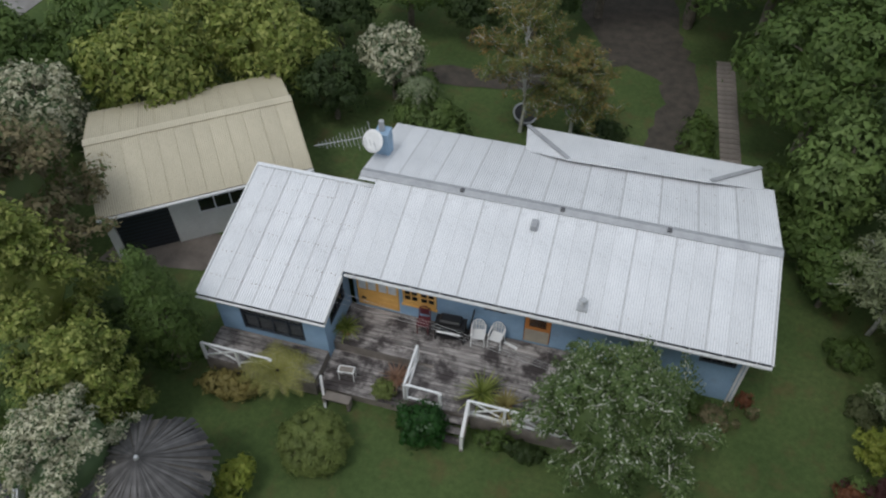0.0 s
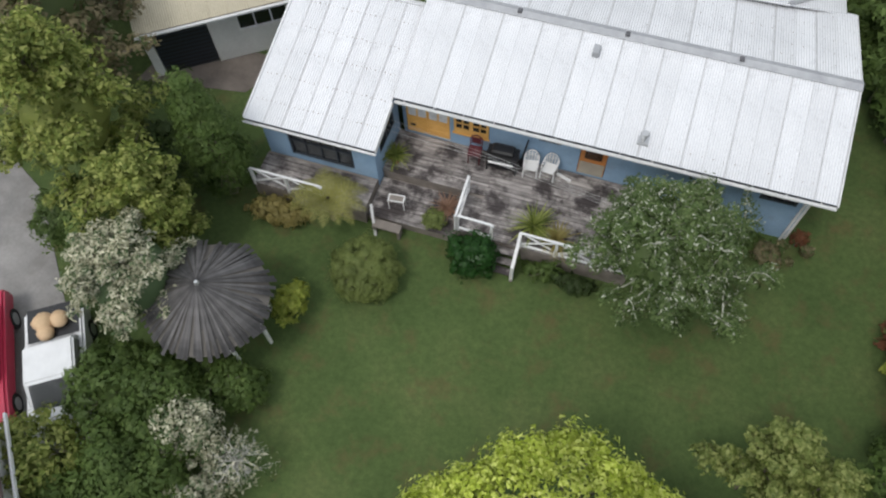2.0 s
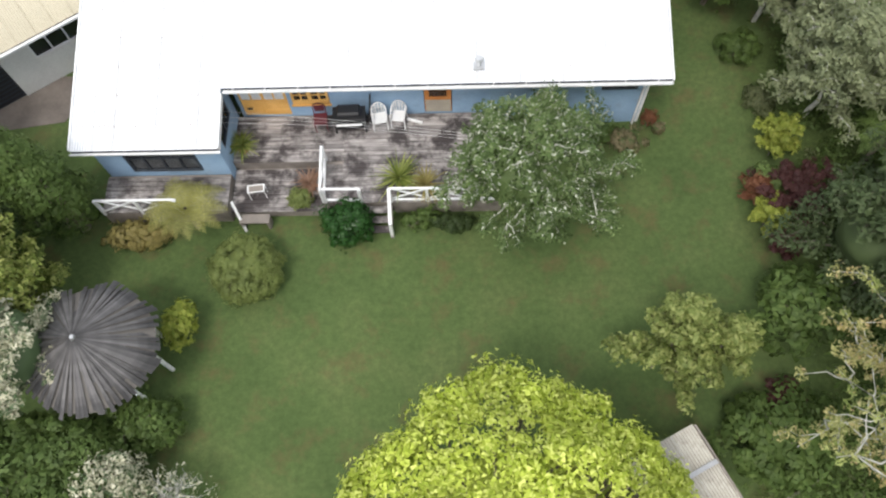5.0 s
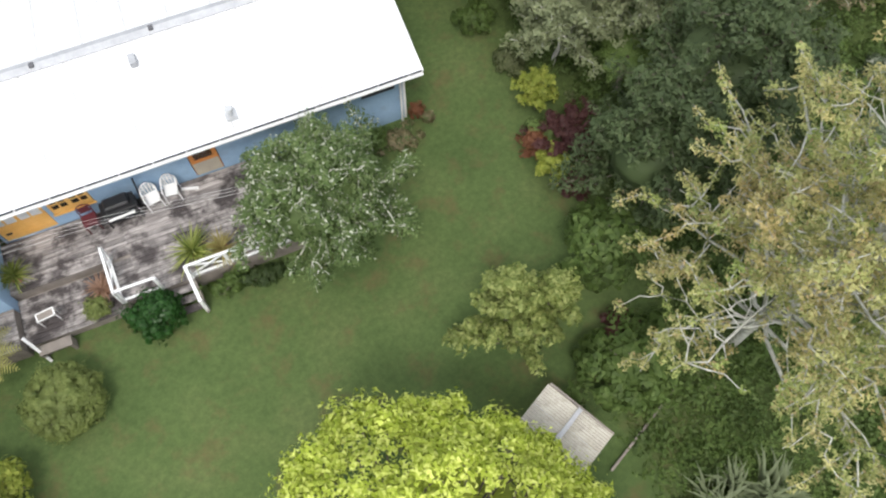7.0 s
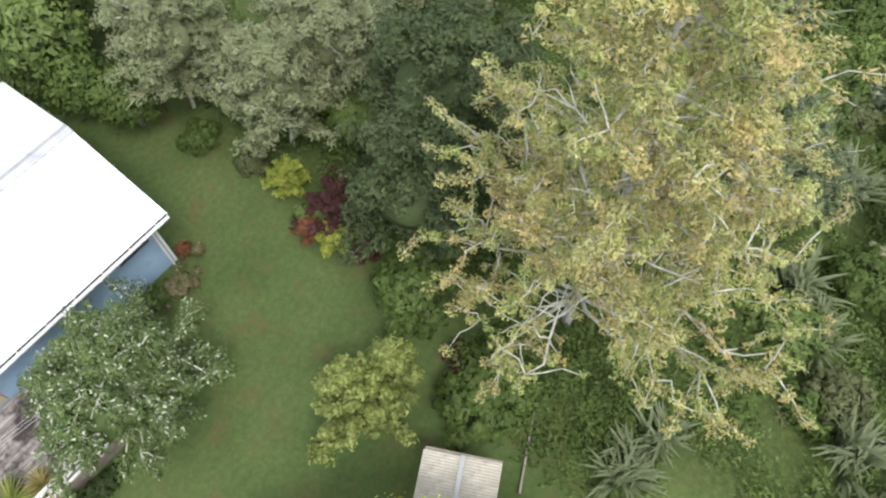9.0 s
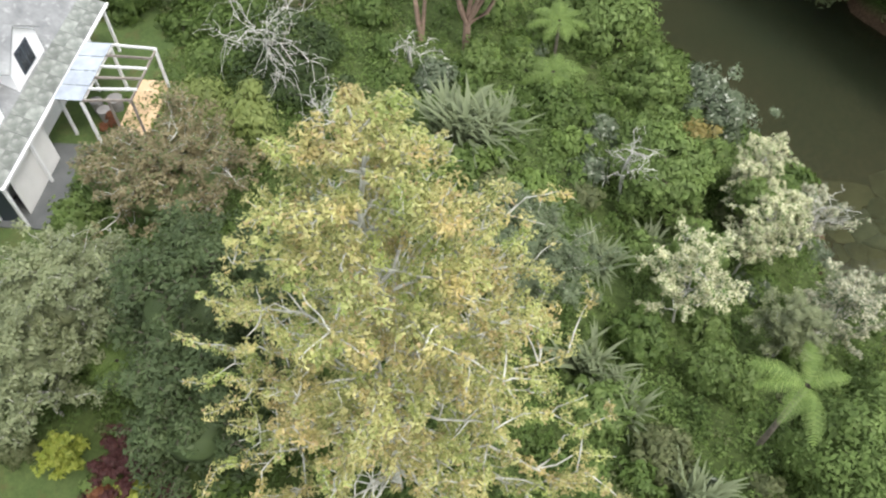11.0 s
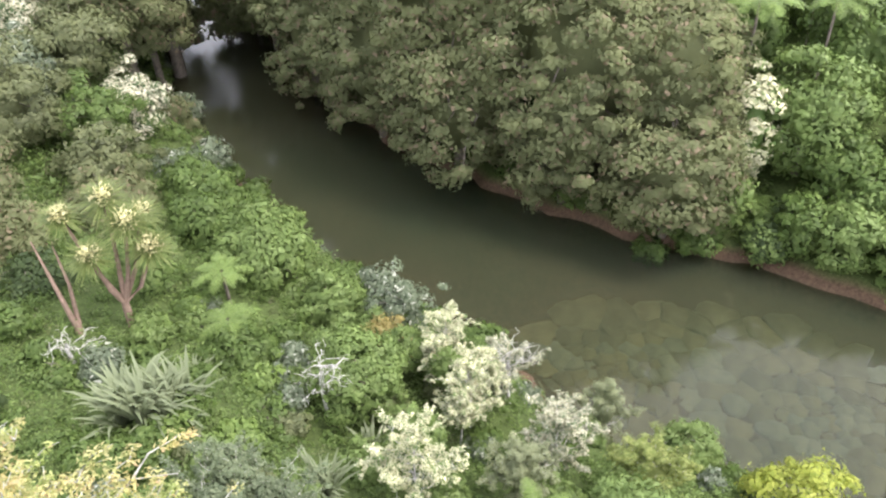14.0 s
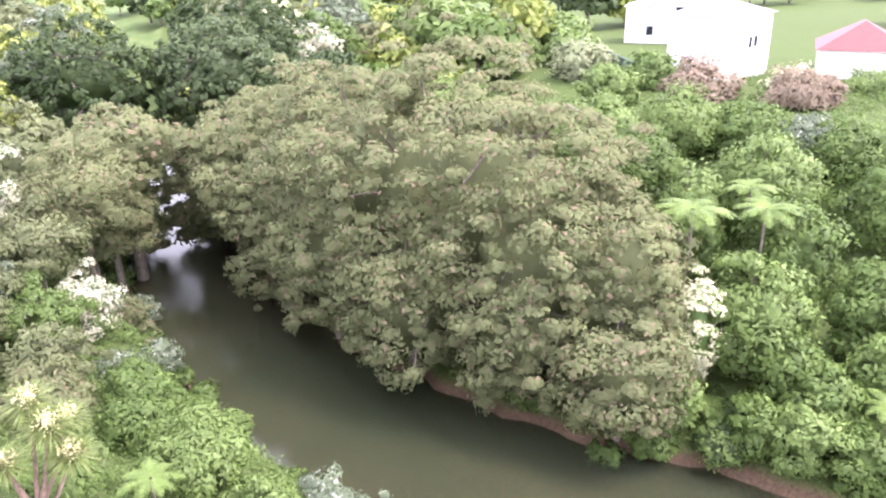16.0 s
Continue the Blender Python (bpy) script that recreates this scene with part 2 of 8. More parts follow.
def ground_mat():
    """Mown lawn round the house; leaf litter and rank growth down the bank; red clay by the water."""
    m, n, l, b = node_mat("lawn_and_bank_ground", 0.95)
    b.inputs["Specular IOR Level"].default_value = 0.1
    patches = noise_tex(n, l, 0.35, 5)
    lawn = ramp(n, l, patches.outputs[0], [(0.3, (0.068, 0.104, 0.04)), (0.52, (0.089, 0.128, 0.05)), (0.75, (0.12, 0.148, 0.064))]).outputs[0]
    tufts = noise_tex(n, l, 5.0, 6, rough=0.7)
    lawn = mix(n, l, "MULTIPLY", 0.75, lawn, ramp(n, l, tufts.outputs[0], [(0.25, (0.5, 0.55, 0.5)), (0.8, (1.25, 1.2, 1.1))]).outputs[0])
    blades = noise_tex(n, l, 38.0, 3, rough=0.7)
    lawn = mix(n, l, "MULTIPLY", 0.6, lawn, ramp(n, l, blades.outputs[0], [(0.25, (0.55, 0.6, 0.5)), (0.75, (1.2, 1.2, 1.1))]).outputs[0])
    bald = noise_tex(n, l, 0.9, 6, rough=0.7)
    lawn = mix(n, l, "MIX", ramp(n, l, bald.outputs[0], [(0.52, (0, 0, 0)), (0.72, (0.62, 0.62, 0.62))]).outputs[0], lawn, (0.115, 0.078, 0.04))
    geo = n.new("ShaderNodeNewGeometry")
    sep = n.new("ShaderNodeSeparateXYZ")
    l.new(geo.outputs["Position"], sep.inputs[0])
    low = n.new("ShaderNodeMapRange")
    low.inputs["From Min"].default_value, low.inputs["From Max"].default_value = -0.6, -2.0
    l.new(sep.outputs["Z"], low.inputs["Value"])
    wild = ramp(n, l, tufts.outputs[0], [(0.3, (0.03, 0.045, 0.014)), (0.7, (0.08, 0.11, 0.035))]).outputs[0]
    beyond, south, both = n.new("ShaderNodeMapRange"), n.new("ShaderNodeMapRange"), n.new("ShaderNodeMath")
    beyond.inputs["From Min"].default_value, beyond.inputs["From Max"].default_value = 15.8, 17.4
    south.inputs["From Min"].default_value, south.inputs["From Max"].default_value = 4.6, 3.6
    both.operation = "MULTIPLY"
    l.new(sep.outputs["X"], beyond.inputs["Value"])
    l.new(sep.outputs["Y"], south.inputs["Value"])
    l.new(beyond.outputs[0], both.inputs[0])
    l.new(south.outputs[0], both.inputs[1])
    either = n.new("ShaderNodeMath")
    either.operation = "MAXIMUM"
    l.new(low.outputs[0], either.inputs[0])
    l.new(both.outputs[0], either.inputs[1])
    col = mix(n, l, "MIX", either.outputs[0], lawn, wild)
    clay = n.new("ShaderNodeMapRange")
    clay.inputs["From Min"].default_value, clay.inputs["From Max"].default_value = -9.9, -10.5
    l.new(sep.outputs["Z"], clay.inputs["Value"])
    red = ramp(n, l, tufts.outputs[0], [(0.3, (0.05, 0.034, 0.022)), (0.7, (0.13, 0.085, 0.056))]).outputs[0]
    col = mix(n, l, "MIX", clay.outputs[0], col, red)
    l.new(col, b.inputs["Base Color"])
    bump(n, l, b, blades.outputs[0], 0.6, 0.03)
    return m


def water_mat():
    m, n, l, b = node_mat("murky_green_river", 0.03)
    murk = noise_tex(n, l, 0.05, 4)
    murky = n.new("ShaderNodeBsdfDiffuse")
    l.new(ramp(n, l, murk.outputs[0], [(0.38, (0.05, 0.07, 0.042)), (0.62, (0.074, 0.082, 0.05))]).outputs[0], murky.inputs[0])
    ripple = noise_tex(n, l, 2.6, 3, stretch=(1.0, 0.55, 1.0))
    # smooth water with ruffled patches, and a riffle under the leaning trees
    patch = noise_tex(n, l, 0.35, 3)
    ruffled = ramp(n, l, patch.outputs[0], [(0.6, (0.12, 0.12, 0.12)), (0.72, (1.0, 1.0, 1.0))]).outputs[0]
    geo, off = n.new("ShaderNodeNewGeometry"), n.new("ShaderNodeVectorMath")
    off.operation = "DISTANCE"
    off.inputs[1].default_value = (92.0, -8.0, -11.0)
    l.new(geo.outputs["Position"], off.inputs[0])
    riffle = n.new("ShaderNodeMapRange")
    riffle.inputs["From Min"].default_value, riffle.inputs["From Max"].default_value = 11.0, 3.0
    riffle.inputs["To Max"].default_value = 1.2
    l.new(off.outputs["Value"], riffle.inputs["Value"])
    strong = mix(n, l, "ADD", 1.0, ruffled, riffle.outputs[0])
    relief, shine, glint = n.new("ShaderNodeBump"), n.new("ShaderNodeFresnel"), n.new("ShaderNodeBsdfGlossy")
    relief.inputs["Strength"].default_value, relief.inputs["Distance"].default_value = 0.6, 0.1
    l.new(mix(n, l, "MULTIPLY", 1.0, ripple.outputs[0], strong), relief.inputs["Height"])
    shine.inputs["IOR"].default_value = 1.33
    glint.inputs["Roughness"].default_value = 0.04
    l.new(relief.outputs[0], shine.inputs["Normal"])
    l.new(relief.outputs[0], glint.inputs["Normal"])
    tr = n.new("ShaderNodeBsdfTransparent")
    tr.inputs[0].default_value = (0.5, 0.54, 0.385, 1)
    ms, top = n.new("ShaderNodeMixShader"), n.new("ShaderNodeMixShader")
    ms.inputs[0].default_value = 0.7
    l.new(murky.outputs[0], ms.inputs[1])
    l.new(tr.outputs[0], ms.inputs[2])
    l.new(shine.outputs[0], top.inputs[0])
    l.new(ms.outputs[0], top.inputs[1])
    l.new(glint.outputs[0], top.inputs[2])
    l.new(top.outputs[0], n["Material Output"].inputs[0])
    n.remove(b)
    return m


M_GROUND = ground_mat()
M_WATER = water_mat()
F_LIME = foliage("lime_green_leaves", (0.23, 0.31, 0.03), (0.47, 0.56, 0.09), (0.72, 0.78, 0.25), through_light=0.35, even=0.1)
F_MID = foliage("mid_green_leaves", (0.055, 0.09, 0.025), (0.1, 0.16, 0.044), (0.17, 0.23, 0.078))
F_BRIGHT = foliage("fresh_green_leaves", (0.085, 0.135, 0.04), (0.145, 0.215, 0.068), (0.235, 0.31, 0.12))
F_DARK = foliage("dark_green_leaves", (0.028, 0.048, 0.018), (0.052, 0.083, 0.03), (0.085, 0.12, 0.05))
F_DULL = foliage("dull_dark_green_leaves", (0.042, 0.066, 0.029), (0.078, 0.114, 0.051), (0.135, 0.172, 0.087))
F_GLOSS = foliage("glossy_camellia_leaves", (0.015, 0.055, 0.012), (0.03, 0.095, 0.022), (0.07, 0.15, 0.05), rough=0.3)
F_OLIVE = foliage("olive_grey_leaves", (0.08, 0.1, 0.045), (0.14, 0.165, 0.08), (0.22, 0.24, 0.13))
F_TOTARA = foliage("bronze_olive_needles", (0.11, 0.132, 0.063), (0.178, 0.205, 0.104), (0.26, 0.278, 0.152), odd=(0.25, 0.2, 0.13), odd_share=0.1, clump=0.3, even=0.85, rough=0.8, through_light=0.5)
F_GREY = foliage("grey_green_leaves", (0.075, 0.105, 0.065), (0.14, 0.18, 0.12), (0.24, 0.28, 0.2), odd=(0.42, 0.44, 0.36), odd_share=0.06)
F_WHITE = foliage("white_backed_leaves", (0.26, 0.3, 0.16), (0.62, 0.62, 0.45), (0.82, 0.8, 0.6), odd=(0.13, 0.21, 0.065), odd_share=0.24, even=0.1)
F_SYC = foliage("yellowing_sycamore_leaves", (0.19, 0.225, 0.085), (0.385, 0.39, 0.172), (0.64, 0.61, 0.35), odd=(0.42, 0.32, 0.17), odd_share=0.05, clump=1.3, through_light=0.4, even=0.3,
                patches=((0.74, 0.92, 0.66), (1.0, 1.0, 0.96), (1.06, 0.89, 0.88)))
F_BRONZE = foliage("brown_tinged_leaves", (0.13, 0.12, 0.068), (0.24, 0.208, 0.128), (0.37, 0.32, 0.21), odd=(0.11, 0.15, 0.055), odd_share=0.2)
F_SAGE = foliage("pale_sage_leaves", (0.125, 0.155, 0.085), (0.225, 0.26, 0.15), (0.36, 0.395, 0.25))
F_AUTUMN = foliage("orange_autumn_leaves", (0.13, 0.13, 0.05), (0.24, 0.2, 0.08), (0.38, 0.3, 0.13), odd=(0.11, 0.15, 0.05), odd_share=0.45, patches=((0.7, 1.0, 0.7), (1.0, 1.0, 0.9), (1.15, 0.92, 0.85)))
F_YEL = foliage("yellow_green_leaves", (0.13, 0.19, 0.03), (0.28, 0.33, 0.06), (0.48, 0.5, 0.13))
F_FERNYEL = foliage("yellow_green_fern_fronds", (0.2, 0.2, 0.065), (0.31, 0.31, 0.105), (0.42, 0.41, 0.16), through_light=0.4)
F_TANPINK = foliage("faded_pinkish_blades", (0.2, 0.12, 0.08), (0.32, 0.2, 0.15), (0.42, 0.28, 0.22))
F_RED = foliage("dull_red_leaves", (0.11, 0.045, 0.025), (0.19, 0.08, 0.045), (0.28, 0.14, 0.08))
F_PURPLE = foliage("purple_leaves", (0.05, 0.022, 0.025), (0.085, 0.035, 0.036), (0.13, 0.06, 0.055))
F_FERN = foliage("fern_fronds", (0.1, 0.165, 0.045), (0.16, 0.24, 0.068), (0.24, 0.32, 0.11), through_light=0.4)
F_FERNTAN = foliage("yellowed_fern_fronds", (0.2, 0.17, 0.06), (0.3, 0.26, 0.1), (0.4, 0.35, 0.16), through_light=0.4)
F_FLAX = foliage("flax_blades", (0.07, 0.1, 0.05), (0.16, 0.2, 0.115), (0.38, 0.42, 0.29), even=0.0)
F_CABBAGE = foliage("cabbage_tree_blades", (0.09, 0.13, 0.04), (0.17, 0.22, 0.08), (0.3, 0.34, 0.15))
F_CREAM = foliage("cream_flower_plumes", (0.5, 0.48, 0.26), (0.68, 0.64, 0.38), (0.8, 0.76, 0.5))
F_ROUND = foliage("fine_olive_green_leaves", (0.12, 0.165, 0.05), (0.2, 0.25, 0.085), (0.3, 0.35, 0.13), even=0.35)
F_PALE = foliage("pale_silvery_leaves", (0.22, 0.23, 0.15), (0.5, 0.5, 0.39), (0.78, 0.76, 0.64), odd=(0.1, 0.15, 0.07), odd_share=0.28, even=0.1)
F_GOLD = foliage("golden_green_leaves", (0.08, 0.122, 0.024), (0.22, 0.27, 0.066), (0.45, 0.48, 0.17), even=0.1)
F_LICHEN = foliage("grey_green_apple_leaves", (0.06, 0.1, 0.035), (0.11, 0.17, 0.06), (0.2, 0.26, 0.12), odd=(0.55, 0.57, 0.47), odd_share=0.055, even=0.15)
F_MAGNOLIA = foliage("light_yellow_green_leaves", (0.105, 0.15, 0.036), (0.2, 0.25, 0.075), (0.38, 0.42, 0.165), even=0.1)
F_BLUEGREEN = foliage("blue_green_feathery_sprays", (0.085, 0.12, 0.068), (0.15, 0.192, 0.115), (0.25, 0.29, 0.19))
F_PINK = foliage("pinkish_brown_twigs", (0.15, 0.12, 0.09), (0.24, 0.19, 0.145), (0.34, 0.28, 0.22))

# ---------------------------------------------------------------- helpers for meshes
def link(name, mesh, parent=None, label="", category="", group="", kind=""):
    ob = new(name, mesh)
    if parent is not None:
        ob.parent = parent
    return tagged(ob, label, category, group, kind)


def part(name, bm, material, parent=None, label="", smooth=False, m=None):
    """Links a bmesh as one mesh object, under a thing or a part."""
    me = bpy.data.meshes.new(name)
    if m is not None:
        bm.transform(m)
    bm.to_mesh(me)
    bm.free()
    me.materials.append(material)
    if smooth:
        me.polygons.foreach_set("use_smooth", [True] * len(me.polygons))
    return link(name, me, parent, label)


def empty(name, m, label, category, group="", kind=""):
    ob = new(name)
    ob.empty_display_size = 0.2
    ob.matrix_world = m
    return tagged(ob, label, category, group, kind)


def box(x0, y0, z0, x1, y1, z1, bevel=0.0, bm=None):
    bm = bm or bmesh.new()
    v = bmesh.ops.create_cube(bm, size=1.0)["verts"]
    bmesh.ops.transform(bm, verts=v, matrix=Matrix.Translation(((x0 + x1) / 2, (y0 + y1) / 2, (z0 + z1) / 2))
                        @ Matrix.Diagonal((abs(x1 - x0), abs(y1 - y0), abs(z1 - z0), 1)))
    if bevel:
        bmesh.ops.bevel(bm, geom=list({e for q in v for e in q.link_edges}), offset=bevel, segments=1, affect="EDGES")
    return bm


def beam(a, b, w, h, bevel=0.0, bm=None):
    """A bar of w x h from a to b."""
    a, b = Vector(a), Vector(b)
    bm = bm or bmesh.new()
    v = bmesh.ops.create_cube(bm, size=1.0)["verts"]
    q = (b - a).to_track_quat("X", "Z").to_matrix().to_4x4()
    bmesh.ops.transform(bm, verts=v, matrix=Matrix.Translation((a + b) / 2) @ q @ Matrix.Diagonal(((b - a).length, w, h, 1)))
    if bevel:
        bmesh.ops.bevel(bm, geom=list({e for p in v for e in p.link_edges}), offset=bevel, segments=1, affect="EDGES")
    return bm


def rod(a, b, r0, r1=None, seg=8, bm=None):
    a, b = Vector(a), Vector(b)
    bm = bm or bmesh.new()
    v = bmesh.ops.create_cone(bm, cap_ends=True, segments=seg, radius1=r0, radius2=r0 if r1 is None else r1, depth=(b - a).length)["verts"]
    bmesh.ops.transform(bm, verts=v, matrix=Matrix.Translation((a + b) / 2) @ (b - a).to_track_quat("Z", "Y").to_matrix().to_4x4())
    return bm


def prism(profile, depth, bm=None):
    """A closed outline in the x-z plane pushed along y from 0 to depth."""
    bm = bm or bmesh.new()
    f = [bm.verts.new((x, 0, z)) for x, z in profile]
    g = [bm.verts.new((x, depth, z)) for x, z in profile]
    bm.faces.new(f)
    bm.faces.new(g[::-1])
    n = len(profile)
    for i in range(n):
        bm.faces.new((f[i], g[i], g[(i + 1) % n], f[(i + 1) % n]))
    bmesh.ops.recalc_face_normals(bm, faces=bm.faces)
    return bm


def mesh_of(name, verts, faces, materials, smooth=False, slots=None):
    """A mesh from arrays: verts (n, 3), faces (m, 3 or 4)."""
    verts, faces = np.asarray(verts, np.float32), np.asarray(faces, np.int32)
    me = bpy.data.meshes.new(name)
    me.vertices.add(len(verts))
    me.vertices.foreach_set("co", verts.ravel())
    k = faces.shape[1]
    me.loops.add(faces.size)
    me.loops.foreach_set("vertex_index", faces.ravel())
    me.polygons.add(len(faces))
    me.polygons.foreach_set("loop_start", np.arange(0, faces.size, k, dtype=np.int32))
    me.polygons.foreach_set("loop_total", np.full(len(faces), k, np.int32))
    for m in materials:
        me.materials.append(m)
    if slots is not None:
        me.polygons.foreach_set("material_index", np.asarray(slots, np.int32))
    if smooth:
        me.polygons.foreach_set("use_smooth", np.ones(len(faces), bool))
    me.update(calc_edges=True)
    return me


# ---------------------------------------------------------------- ground, river
NEAR = np.array([(250, 150), (215, 70), (180, 30), (150, 14), (108, 1), (84, -5), (72, -8.8), (57, -15.9), (46.6, -21.7), (41.6, -27), (36.4, -27.5), (31, -34),
                 (27, -43), (22, -56), (15, -75), (0, -110), (-20, -170)], float)
FAR = np.array([(275, 140), (235, 60), (190, 12), (152, -2), (112, -11), (98, -14), (87, -16.5), (73.4, -22), (65, -27), (56.5, -33.6), (51, -38.2), (47.4, -43.6),
                (44.2, -47), (40, -51), (34.5, -62), (28, -80), (12, -118), (-6, -175)], float)
WATER_Z = -11.0


def to_line(p, line):
    """Signed distance from points to a polyline; positive on the left of its run."""
    p = np.asarray(p, float)
    best, sign = np.full(len(p), 1e9), np.ones(len(p))
    for a, b in zip(line[:-1], line[1:]):
        d = b - a
        u = np.clip(((p - a) @ d) / (d @ d), 0, 1)
        off = p - (a + u[:, None] * d)
        r = np.hypot(*off.T)
        s = np.sign(d[0] * (p[:, 1] - a[1]) - d[1] * (p[:, 0] - a[0]))
        closer = r < best
        best, sign = np.where(closer, r, best), np.where(closer, s, sign)
    return best * sign


def smooth(u):
    u = np.clip(u, 0, 1)
    return u * u * (3 - 2 * u)


def heights(p):
    p = np.asarray(p, float)
    near, far = -to_line(p, NEAR), to_line(p, FAR)
    far = far + 0.55 * np.sin(p[:, 0] * 0.9 + 0.6 * np.sin(p[:, 1] * 1.3)) * np.cos(p[:, 1] * 0.55)
    wob = 0.35 * np.sin(p[:, 0] * 0.31 + 1.3) * np.cos(p[:, 1] * 0.27) + 0.2 * np.sin(p[:, 0] * 0.83) * np.sin(p[:, 1] * 0.71 + 2)
    bed = -12.0 + 0.9 * smooth(1 - np.abs(near) / 9)
    shelf = smooth((12.5 + near) / 3) * smooth((-24 - p[:, 1]) / 3) * smooth((p[:, 1] + 60) / 4)
    bed = bed + (-11.27 - bed) * shelf
    z_near = WATER_Z - 0.15 + 4.2 * smooth(near / 4.5) + 6.95 * smooth(near / 25)
    z_near = z_near + wob * smooth(near / 5) * (1 - smooth((near - 16) / 8))
    z_far = WATER_Z - 0.15 + 1.3 * smooth(far / 0.9) + 2.0 * smooth((far - 1) / 6) + 12.5 * smooth((far - 4) / 50) + wob * smooth(far / 5)
    return np.where(near > 0, z_near, np.where(far > 0, z_far, bed))


def height(x, y):
    return float(heights([(x, y)])[0])


def axis_steps(lo, hi, fine_lo, fine_hi, step):
    mid = list(np.arange(fine_lo, fine_hi + 0.01, step))
    left, right, s = [], [], step
    v = fine_lo
    while v > lo:
        s *= 1.22
        v -= s
        left.append(v)
    s, v = step, fine_hi
    while v < hi:
        s *= 1.22
        v += s
        right.append(v)
    return np.array(left[::-1] + mid + right)


gx, gy = axis_steps(-1500, 1800, -25, 95, 0.75), axis_steps(-1600, 1500, -66, 30, 0.75)
GX, GY = np.meshgrid(gx, gy, indexing="ij")
pts = np.stack([GX.ravel(), GY.ravel()], 1)
GZ = heights(pts)
ni, nj = GX.shape
idx = np.arange(ni * nj).reshape(ni, nj)
quads = np.stack([idx[:-1, :-1], idx[1:, :-1], idx[1:, 1:], idx[:-1, 1:]], -1).reshape(-1, 4)
link("ground", mesh_of("ground", np.c_[pts, GZ], quads, [M_GROUND], True), None,
     "mown green lawn falling to a wild clay river bank", "ground", kind="structure")
bm = bmesh.new()
wv = np.array([(-60, -220, WATER_Z), (300, -220, WATER_Z), (300, 170, WATER_Z), (45, 170, WATER_Z), (45, 20, WATER_Z), (20, -10, WATER_Z), (20, -60, WATER_Z), (-60, -110, WATER_Z)])
face = bm.faces.new([bm.verts.new(v) for v in wv])
ob = part("water", bm, M_WATER)
tagged(ob, "murky green-brown river, still with faint ripples", "water", kind="structure")


# ---------------------------------------------------------------- roof iron
def iron_sheet(name, length, width=0.61, pitch=0.0762, depth=0.022, thick=0.003):
    """A corrugated sheet: width along x, length along y, ridges up."""
    n = int(round(width / pitch)) * 4 + 2
    xs = np.linspace(0, width + 0.03, n)
    zs = depth / 2 * np.cos(xs / pitch * 2 * np.pi)
    v, f = [], []
    for y in (0, length):
        v += [(x, y, z) for x, z in zip(xs, zs)]
    f = [(i, i + 1, n + i + 1, n + i) for i in range(n - 1)]
    return mesh_of(name, v, f, [], slots=[1 if i >= n - 3 else 0 for i in range(n - 1)])


def clad(parent, mat, origin, along, up, length, sheets, width=0.61, skip=()):
    """Lays sheets side by side from origin, along the eave, running up the slope; each its own object."""
    along, up = Vector(along).normalized(), Vector(up).normalized()
    nrm = along.cross(up)
    me = iron_sheet("roof_sheet", length, width)
    me.materials.append(mat)
    me.materials.append(M_CREAMLAP if mat == M_CREAM else M_LAP)
    for i in range(sheets):
        if i in skip:
            continue
        o = Vector(origin) + along * (i * width) + nrm * (0.03 + 0.004 * (i % 2))
        ob = link("roof_sheet", me, parent)
        ob.matrix_basis = Matrix(((along.x, up.x, nrm.x, o.x), (along.y, up.y, nrm.y, o.y), (along.z, up.z, nrm.z, o.z), (0, 0, 0, 1)))


def slab(corners, thick):
    """A flat slab under four or more corners."""
    bm = bmesh.new()
    c = [Vector(v) for v in corners]
    n = (c[1] - c[0]).cross(c[2] - c[0]).normalized()
    top = [bm.verts.new(v) for v in c]
    bot = [bm.verts.new(v - n * thick) for v in c]
    bm.faces.new(top)
    bm.faces.new(bot[::-1])
    for i in range(len(c)):
        j = (i + 1) % len(c)
        bm.faces.new((top[i], bot[i], bot[j], top[j]))
    bmesh.ops.recalc_face_normals(bm, faces=bm.faces)
    return bm


# ---------------------------------------------------------------- the blue house
DECK = 0.76
house = empty("house", Matrix(), "long blue weatherboard house with a pale corrugated iron roof", "house")


